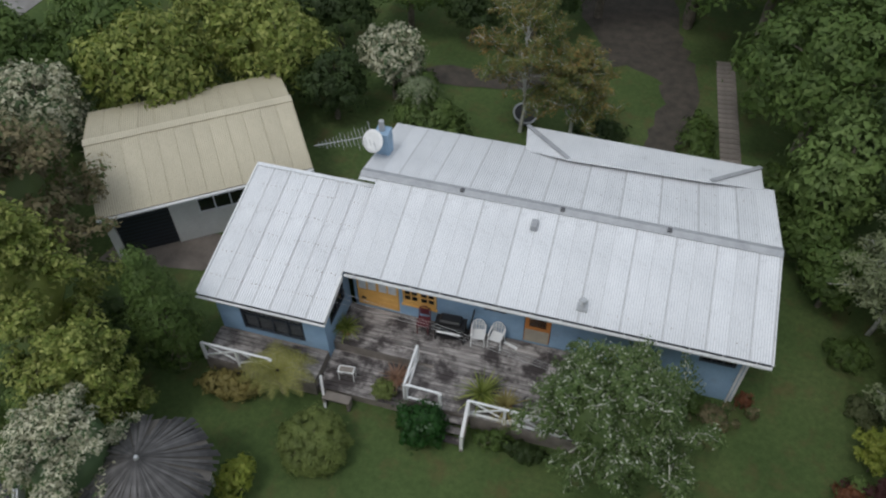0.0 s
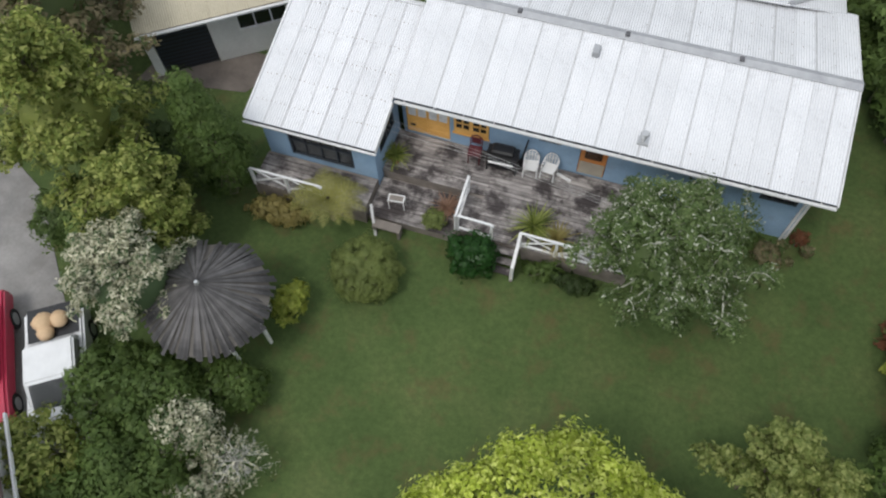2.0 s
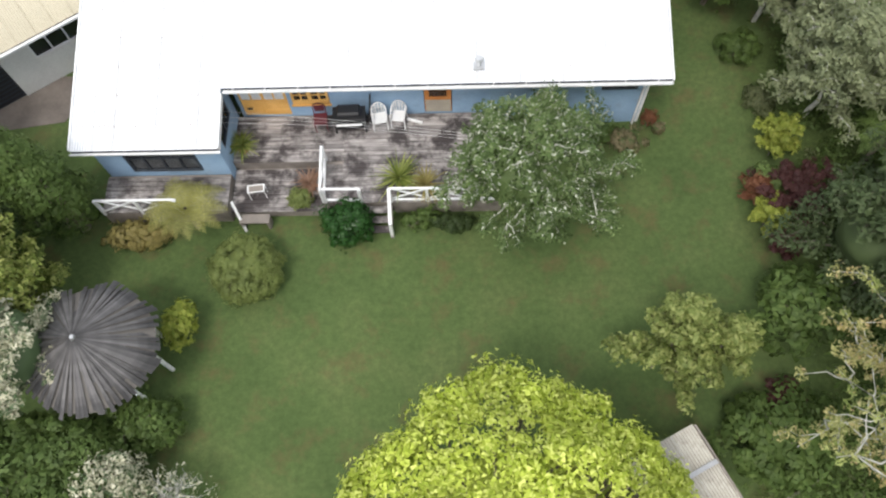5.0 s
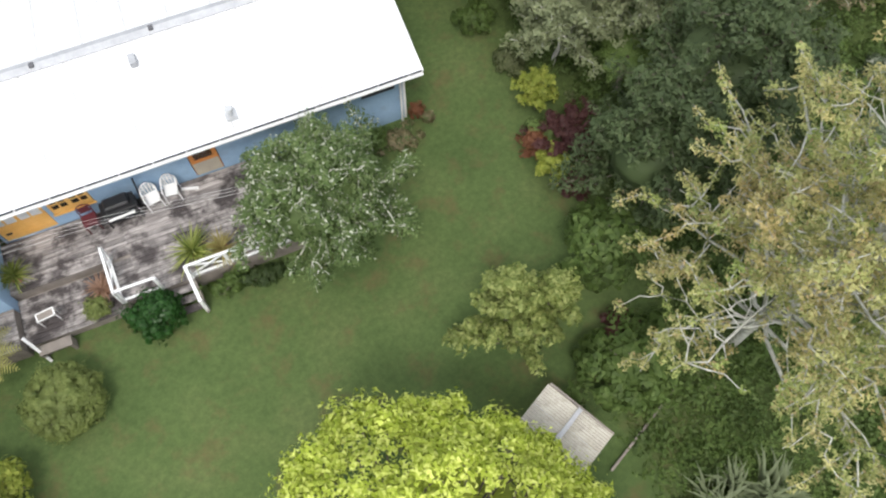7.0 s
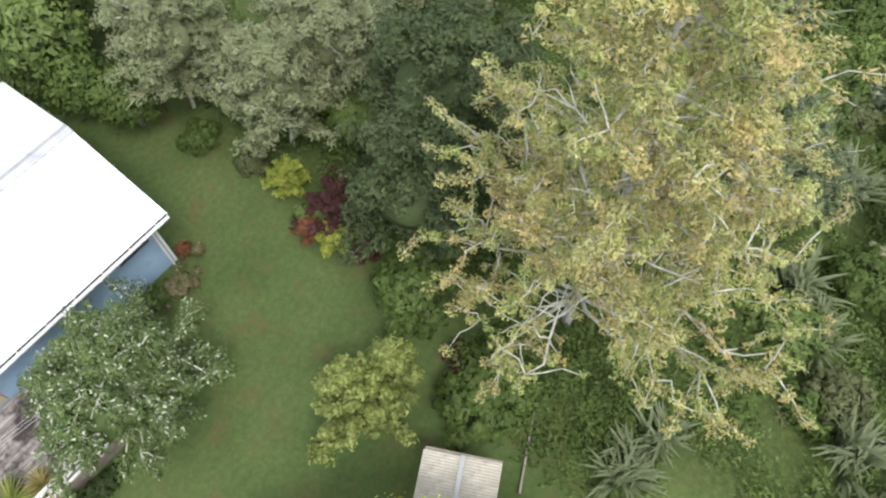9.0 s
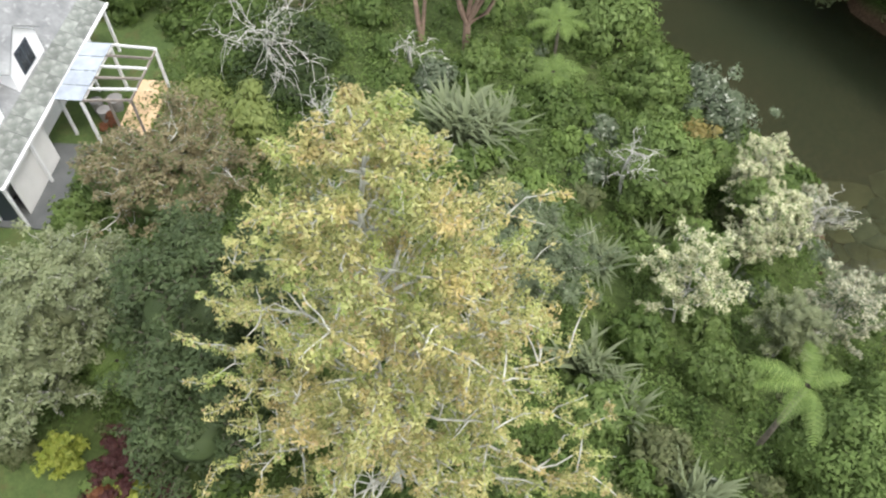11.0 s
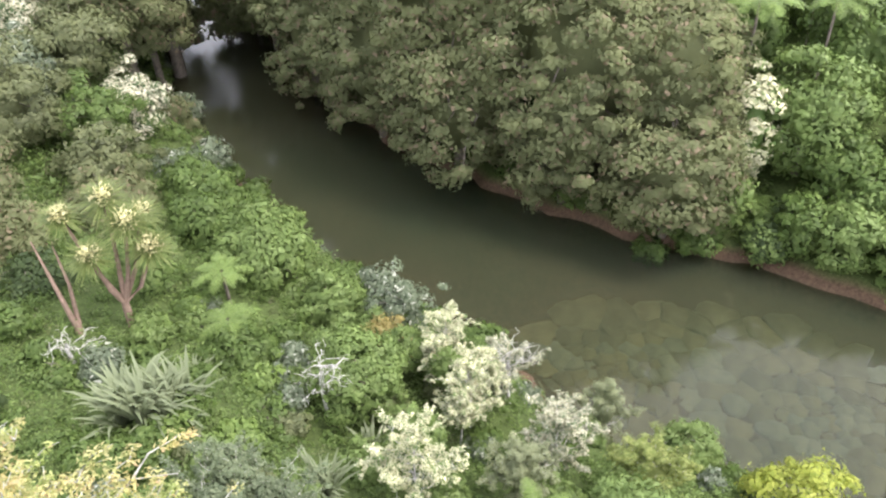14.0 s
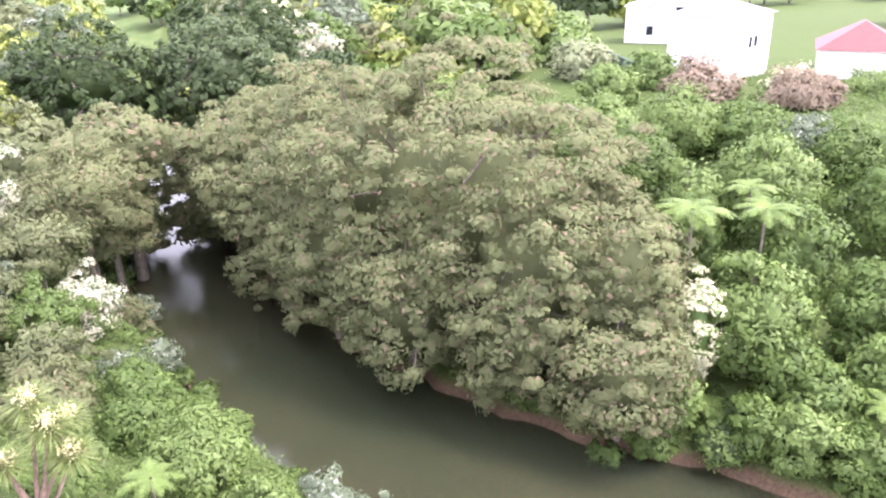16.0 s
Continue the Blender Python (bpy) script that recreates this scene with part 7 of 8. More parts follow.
# trees round and behind the house
for i, (x, y, r, t, m, w) in enumerate([
        (16.8, 4.6, (2.3, 2.3, 2.3), 5.0, F_SAGE, "olive-green tree beside the side lawn"), (15.0, 8.8, (1.6, 1.7, 2.6), 5.6, F_BRIGHT, "mid green tree behind the house end"),
        (14.6, 13.4, (3.4, 3.2, 3.4), 7.6, F_MID, "fresh leafy green tree at the back boundary"), (18.6, 9.5, (3.2, 3.0, 3.2), 7.0, F_DARK, "dark green tree at the side boundary"),
        (17.8, 0.8, (1.9, 1.8, 2.0), 4.6, F_SAGE, "olive-green tree with white-dotted leaves"), (15.2, 5.4, (1.2, 1.2, 1.4), 3.0, F_MID, "green shrub beside the side lawn"), (14.6, 7.0, (1.1, 1.4, 1.3), 2.8, F_MID, "green shrub at the house end"),
        (18.1, -4.7, (2.3, 2.2, 2.5), 5.2, F_DARK, "dense dark green tree at the lawn edge"), (20.9, -3.6, (3.1, 2.8, 3.0), 6.0, F_DARK, "dense dark green rounded tree on the bank"),
        (15.8, -6.1, (1.3, 1.2, 1.3), 2.6, F_MID, "dark green shrub at the lawn edge"), (14.9, -9.4, (1.7, 1.5, 0.9), 1.6, F_MID, "green leafy shrub beside the small shed"),
        (20.5, 1.3, (2.7, 2.5, 2.2), 3.9, F_SAGE, "broad sage-grey tree above the bank"), (17.9, 4.0, (1.5, 1.5, 1.5), 3.2, F_SAGE, "sage-grey shrub by the side lawn"),
        (-11.6, 8.4, (3.0, 2.2, 2.6), 5.2, F_GOLD, "green hedge tree behind the garage"), (-7.4, 11.2, (2.6, 2.0, 2.4), 5.0, F_GOLD, "green hedge tree behind the garage"),
        (-14.8, 5.2, (2.0, 1.8, 2.0), 4.4, F_PALE, "pale silvery shrub at the garage end"), (-18.5, 7.5, (2.6, 2.4, 2.6), 5.4, F_MID, "green tree beside the drive"),
        (-2.6, 12.6, (1.5, 1.3, 1.6), 3.8, F_PALE, "pale variegated shrub on the back lawn"), (-0.3, 10.4, (1.6, 1.1, 1.0), 1.9, F_BRIGHT, "low fresh green shrub behind the chimney"),
        (3.3, 11.8, (2.2, 1.9, 2.2), 5.9, F_AUTUMN, "orange-tinged autumn tree on the back lawn"), (5.5, 11.3, (1.9, 1.6, 1.7), 4.6, F_AUTUMN, "orange-tinged autumn tree on the back lawn"),
        (18.5, 16.0, (4.4, 4.2, 4.2), 9.4, F_MID, "big fresh green tree over the boardwalk"), (12.6, 19.0, (3.4, 3.0, 3.2), 8.4, F_MID, "leafy green tree over the boardwalk"), (-15.2, 10.2, (2.6, 2.4, 2.4), 5.0, F_MID, "green hedge tree beside the drive"),
        (-10.0, 12.4, (2.4, 2.2, 2.4), 5.2, F_GOLD, "green hedge tree behind the garage"), (-19.0, 3.0, (2.4, 2.4, 2.4), 4.8, F_GREY, "grey-green tree beside the drive"), (13.9, 10.0, (0.9, 1.6, 0.9), 1.6, F_MID, "green hedge beside the boardwalk"),
        (10.6, 12.6, (0.7, 1.8, 0.6), 1.0, F_MID, "low green hedge beside the boardwalk"), (-4.6, 10.6, (1.5, 1.5, 1.6), 3.4, F_DARK, "dark green shrub behind the garage"), (-13.5, 1.0, (2.2, 2.2, 2.6), 5.6, F_MID, "green tree beside the drive"),
        (2.4, 19.0, (2.4, 2.0, 2.4), 5.4, F_DARK, "dark green tree across the back lawn"), (5.2, 21.6, (2.6, 2.2, 2.6), 6.6, F_DARK, "dark green tree across the back lawn"), (-3.6, 18.2, (2.2, 1.9, 2.0), 4.8, F_MID, "green tree across the back lawn"),
        (-0.4, 18.0, (1.7, 1.5, 1.6), 3.6, F_DARK, "dark shrub across the back lawn"), (-6.2, 15.4, (1.8, 1.7, 1.8), 4.2, F_DARK, "dark green shrub behind the garage"), (9.6, 21.8, (2.6, 2.2, 2.6), 7.0, F_DARK, "dark green tree over the end of the track"),
        (-1.3, 12.2, (0.9, 0.8, 0.9), 2.0, F_MID, "green shrub on the back lawn"), (6.6, 12.2, (1.1, 0.8, 0.5), 0.9, F_DARK, "low dark shrub under the autumn trees")]):
    if w.startswith("dense dark"):
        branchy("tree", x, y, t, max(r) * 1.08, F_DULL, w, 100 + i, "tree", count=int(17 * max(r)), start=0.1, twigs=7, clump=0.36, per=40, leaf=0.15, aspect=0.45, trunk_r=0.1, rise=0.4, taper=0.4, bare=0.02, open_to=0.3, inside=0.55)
        continue
    if m is F_AUTUMN:
        branchy("tree", x, y, t, max(r) * 1.1, m, w, 100 + i, "tree", count=34, start=0.28, twigs=7, clump=0.27, per=40, leaf=0.1, aspect=0.5, bark=M_SILVER, trunk_r=0.1, rise=0.75, taper=0.4, bare=0.06, open_to=0.3)
        continue
    if m is F_SAGE:
        branchy("tree", x, y, t + 0.2, max(r) * 1.05, m, w, 100 + i, "tree", count=int(16 * max(r)), start=0.25, twigs=7, clump=0.3, per=46, leaf=0.13, aspect=0.45, bark=M_SILVER, trunk_r=0.09, rise=0.45, taper=0.45,
                bare=0.06, open_to=0.25, inside=0.36)
        continue
    tree("tree", x, y, r, t, m, w, 100 + i, leaf=0.19 if max(r) < 2.5 else 0.25)
frond_fan("palm", -0.8, 10.5, 0.0, 16, 1.1, F_FLAX, "small palm with a thick stem on the back lawn", 130, stem=2.6, category="palm", width=0.12)
rng = np.random.default_rng(7)
for i in range(62):
    x, y = rng.uniform(-38, 40), rng.uniform(17, 46)
    if -6 < x < 11 and y < 19.5 or (abs(x + 23.5) < 3 and y < 34):
        continue
    r = rng.uniform(2.4, 4.0)
    tree("tree", x, y, (r, r, r * rng.uniform(0.8, 1.1)), r * 2 + rng.uniform(0.5, 3), [F_MID, F_DARK, F_DARK, F_MID, F_OLIVE][i % 5],
         "leafy garden tree behind the house", 200 + i, leaf=0.7, group="trees behind the house")

# ---------------------------------------------------------------- the yellowing sycamore
branchy("sycamore", 18.25, -9.95, 14.9, 5.6, F_SYC, "tall yellowing sycamore with bare lichened limbs", 300, count=96, start=0.14, twigs=9, clump=0.225, per=54, leaf=0.085, aspect=0.5, gap=1.3,
        bark=M_SYCBARK, trunk_r=0.17, rise=0.4, taper=0.72, bare=0.09, bare_to=2.1, open_to=0.28, lean=lambda az, h: 1.0 - 0.3 * max(0.0, math.cos(az - 3.0)) * (h < 0.7))

# ---------------------------------------------------------------- the bank
BANK = [
    (26.0, 0.6, (3.5, 3.2, 2.5), 3.0, F_BRONZE, "brown-tinged twiggy tree on the bank"), (23.2, 3.9, (1.2, 1.0, 0.9), 1.1, F_BRIGHT, "green hedge shrub by the white house"), (24.7, 4.3, (1.2, 1.0, 0.9), 1.2, F_BRIGHT, "green hedge shrub by the white house"), (26.2, 4.4, (1.2, 0.9, 0.8), 1.0, F_MID, "green hedge shrub by the white house"), (27.6, 4.5, (1.1, 0.8, 0.7), 0.8, F_MID, "green hedge shrub by the white house"),
    (29.6, -0.9, (0.95, 0.95, 3.2), 4.4, F_ROUND, "weeping olive-green conifer on the bank"), (26.4, -12.0, (2.8, 2.5, 2.1), 1.8, F_BLUEGREEN, "blue-grey green leaved tree on the bank"),
    (28.5, -17.9, (1.9, 1.9, 1.9), 1.2, F_WHITE, "white-backed olearia in flower on the bank"), (34.6, -16.6, (2.2, 2.2, 1.9), -0.2, F_BRIGHT, "fresh green tree on the bank"),
    (33.6, -21.2, (0.95, 1.05, 1.6), -1.6, F_WHITE, "white flowering shrub above the water"), (37.3, -20.9, (1.3, 1.0, 1.5), -2.0, F_WHITE, "white flowering shrub above the water"),
    (35.8, -23.2, (1.4, 1.5, 1.6), -3.2, F_PALE, "pale twiggy shrub above the water"), (41.9, -19.4, (1.5, 1.5, 1.6), -3.0, F_GREY, "grey-green shrub leaning over the water"),
    (47.6, -12.6, (3.4, 3.2, 2.8), -1.5, F_BRIGHT, "rounded fresh green tree at the water"), (51.5, -9.6, (3.0, 3.0, 2.6), -1.2, F_MID, "rounded green tree at the water"),
    (22.4, -24.3, (3.3, 3.2, 2.8), 1.7, F_BRIGHT, "spreading green shrub with yellowing tips"), (34.0, -27.9, (1.1, 1.2, 1.4), -5.2, F_SAGE, "small pale green tree at the water's edge"),
    (25.9, -33.0, (2.4, 2.4, 2.4), -3.2, F_YEL, "yellow-green shrub on the bank"), (30.6, -24.2, (1.6, 1.7, 1.4), -2.2, F_PALE, "pale flowering shrub on the bank"),
    (34.2, -0.4, (2.8, 2.6, 2.6), 2.3, F_DARK, "dark tree with bare silver branches"), (41.6, 1.8, (3.4, 3.2, 3.0), 2.8, F_TOTARA, "bronze-green tree on the bank"),
    (39.2, 6.8, (3.4, 3.0, 2.8), 3.6, F_GREY, "blue-green feathery tree on the bank"), (38.2, -11.6, (1.6, 1.6, 1.4), -1.6, F_MID, "leafy green shrub on the bank"),
    (33.2, -12.6, (2.0, 1.8, 1.3), -1.6, F_MID, "leafy green shrub on the bank"), (30.2, -9.4, (1.6, 1.5, 1.2), -0.6, F_DARK, "dark green shrub on the bank"),
    (37.5, -16.0, (1.8, 1.8, 1.4), -2.0, F_BRIGHT, "fresh green shrub on the bank"), (43.5, -15.8, (2.0, 1.8, 1.6), -3.2, F_BRIGHT, "fresh green shrub on the bank"),
    (39.4, -18.2, (1.5, 1.3, 1.2), -3.6, F_FERNTAN, "tan and white shrub above the water"), (24.9, -7.6, (1.8, 1.8, 1.4), 0.6, F_DARK, "dark green shrub on the bank"),
    (36.2, -4.2, (2.0, 2.0, 1.8), 0.2, F_MID, "green shrub on the bank"), (44.8, -6.2, (2.6, 2.4, 2.2), -0.6, F_MID, "green tree on the bank"),
    (47.8, 0.6, (3.2, 3.0, 2.8), 1.8, F_TOTARA, "bronze-green tree on the bank"), (52.6, 3.6, (3.8, 3.4, 3.4), 3.6, F_TOTARA, "bronze-green tree on the bank"),
    (57.0, -3.0, (3.2, 3.0, 2.8), 0.4, F_OLIVE, "olive tree on the bank"), (62.2, 3.4, (4.6, 4.2, 3.8), 4.4, F_OLIVE, "dull olive tree on the bank"),
    (61.6, -6.2, (2.2, 2.2, 1.8), -4.0, F_GREY, "grey-green shrub over the water"), (68.6, -3.2, (3.4, 3.0, 2.6), -0.6, F_PALE, "pale-flowered tree over the water"),
    (74.6, 0.8, (4.4, 4.0, 3.6), 3.4, F_OLIVE, "dull olive tree on the bank"), (82.0, -1.6, (5.4, 5.0, 4.6), 6.4, F_TOTARA, "bronze-green tree leaning over the river"),
    (56.0, -9.6, (2.2, 2.0, 1.8), -4.4, F_BRIGHT, "fresh green shrub at the water"), (47.0, 8.6, (3.6, 3.4, 3.2), 4.4, F_OLIVE, "olive tree above the bank"),
    (66.0, 10.0, (5.0, 4.6, 4.0), 5.4, F_OLIVE, "olive tree above the bank"), (70.0, 4.6, (4.0, 3.8, 3.4), 2.6, F_GREY, "grey-green tree on the bank"),
    (57.0, 9.0, (4.2, 4.0, 3.6), 4.6, F_OLIVE, "dull olive tree above the bank"), (79.0, 7.0, (5.0, 4.6, 4.0), 6.2, F_PALE, "pale-flowered tree above the bank"),
    (57.2, -8.0, (2.6, 2.4, 2.2), -2.6, F_MID, "green tree over the water"), (64.0, -1.6, (3.2, 3.0, 2.8), 0.8, F_MID, "green tree on the bank"),
    (53.0, -3.8, (2.8, 2.6, 2.4), -0.2, F_TOTARA, "bronze-green tree on the bank"), (44.0, -1.6, (2.6, 2.4, 2.2), 0.6, F_DARK, "dark tree on the bank"),
    (31.0, 2.4, (2.4, 2.2, 2.0), 1.6, F_ROUND, "olive-green shrub above the bank"), (36.4, 2.6, (2.4, 2.2, 2.2), 1.8, F_MID, "green shrub above the bank"),
    (26.2, -16.4, (1.2, 1.2, 0.9), -0.8, F_MID, "green shrub on the bank"), (25.6, -19.0, (1.0, 1.0, 0.8), -1.0, F_BRIGHT, "fresh green shrub on the bank"),
    (28.6, -22.0, (1.6, 1.5, 1.3), -1.6, F_SAGE, "fresh green shrub on the bank"), (19.8, -14.6, (1.3, 1.2, 1.0), 0.6, F_MID, "green shrub below the sycamore"),
    (19.0, -20.6, (1.6, 1.6, 1.3), 0.6, F_OLIVE, "olive shrub on the bank"), (27.9, -27.2, (1.9, 1.9, 1.6), -2.4, F_MAGNOLIA, "pale yellow-green shrub in flower on the bank"),
    (30.6, -30.6, (1.6, 1.6, 1.6), -5.0, F_BRIGHT, "fresh green shrub at the water's edge"), (21.6, -17.4, (1.0, 1.0, 0.8), 0.0, F_OLIVE, "olive shrub on the bank"),
    (34.9, -22.2, (0.8, 0.9, 1.1), -2.4, F_WHITE, "small white flowering shrub above the water"), (32.8, -20.5, (0.75, 0.7, 0.9), -2.2, F_WHITE, "small white flowering shrub above the water"), (36.0, -20.2, (0.9, 0.8, 1.0), -2.2, F_WHITE, "small white flowering shrub above the water"),
    (35.2, -20.6, (0.9, 0.9, 1.1), -2.1, F_BRIGHT, "fresh green shrub among the white ones"),
    (37.0, 9.0, (1.6, 1.5, 1.3), 2.0, F_MID, "green shrub beyond the pergola"), (38.8, 11.4, (2.0, 1.8, 1.6), 2.6, F_YEL, "yellow-green shrub beyond the pergola"), (36.4, 5.2, (1.4, 1.3, 1.1), 1.2, F_MID, "green shrub beyond the pergola"),
    (34.3, 3.6, (1.2, 1.1, 0.9), 0.8, F_BRIGHT, "fresh green shrub beyond the pergola"), (31.2, -18.4, (1.3, 1.3, 1.3), -1.4, F_BRIGHT, "fresh green shrub on the bank"), (37.6, -18.8, (1.2, 1.1, 1.2), -2.6, F_BRIGHT, "fresh green shrub among the white ones")]
for i, (x, y, r, t, m, w) in enumerate(BANK):
    far = max(x - 30, 0)
    if "feathery" in w:
        branchy("bank_tree", x, y, t + 0.6, max(r) * 1.1, F_BLUEGREEN, w, 400 + i, "tree", count=60, start=0.25, twigs=7, clump=0.34, per=44, leaf=0.13, aspect=0.35, bark=M_SILVER, trunk_r=0.1, rise=0.12, taper=0.6, bare=0.12, open_to=0.2, inside=0.4)
        continue
    if m is F_BRONZE:
        branchy("bank_tree", x, y, t + 0.4, max(r), m, w, 400 + i, "tree", count=44, start=0.3, twigs=7, clump=0.3, per=46, leaf=0.12, aspect=0.5, bark=M_SILVER, trunk_r=0.1, rise=0.45, taper=0.45, bare=0.18, open_to=0.25, inside=0.5)
        continue
    if m in (F_SAGE, F_MAGNOLIA, F_BLUEGREEN):
        branchy("bank_shrub", x, y, t + 0.3, max(r) * 1.1, m, w, 400 + i, "shrub", count=int(15 * max(r)), start=max(0.15, 1 - 2.2 * r[2] / (t - height(x, y))), twigs=7, clump=0.24, per=44, leaf=0.115, aspect=0.45, bark=M_SILVER,
                trunk_r=0.07, rise=0.8, taper=0.6, bare=0.04, open_to=0.3, inside=0.36)
        continue
    if m in (F_WHITE, F_PALE) and x < 45:
        branchy("bank_shrub", x, y, t + 0.15, max(r) * 1.12, m, w, 400 + i, "shrub", count=26, start=max(0.12, 1 - 2.5 * r[2] / (t - height(x, y))), twigs=9, clump=0.15, per=34, leaf=0.105, aspect=0.4, bark=M_SILVER, trunk_r=0.06, rise=1.05, gap=0.95,
                taper=0.55, bare=0.1 if m is F_WHITE else 0.3, open_to=0.45)
        continue
    tree("bank_tree" if r[2] > 1.7 else "bank_shrub", x, y, r, t, m, w, 400 + i, "tree" if r[2] > 1.7 else "shrub",
         leaf=0.21 + 0.003 * far, aspect=0.5, spread=max(r) * 0.26, low=-0.75, lumpy=2.8 if m in (F_WHITE, F_PALE, F_GREY) else 1.5, hollow=0.45 if m is F_WHITE else 0.6, core=m is not F_WHITE)

for i in range(150):
    x, y = rng.uniform(20.5, 47), rng.uniform(-33, -2)
    if -to_line([(x, y)], NEAR)[0] < 1.0 or (x - 18.2) ** 2 + (y + 10) ** 2 < 20 or y > 3.0:
        continue
    r = rng.uniform(0.5, 1.15)
    tree("bank_shrub", x, y, (r, r, r * 0.8), height(x, y) + r * 1.25, [F_MID, F_BRIGHT, F_MID, F_FERN, F_OLIVE, F_BRIGHT, F_GREY][i % 7], "leafy green shrub on the wild bank", 1100 + i, "shrub", leaf=0.235, aspect=0.5,
         spread=r * 0.36, low=-0.7, hollow=0.55, lumpy=1.7, core=False, group="bank shrubs")

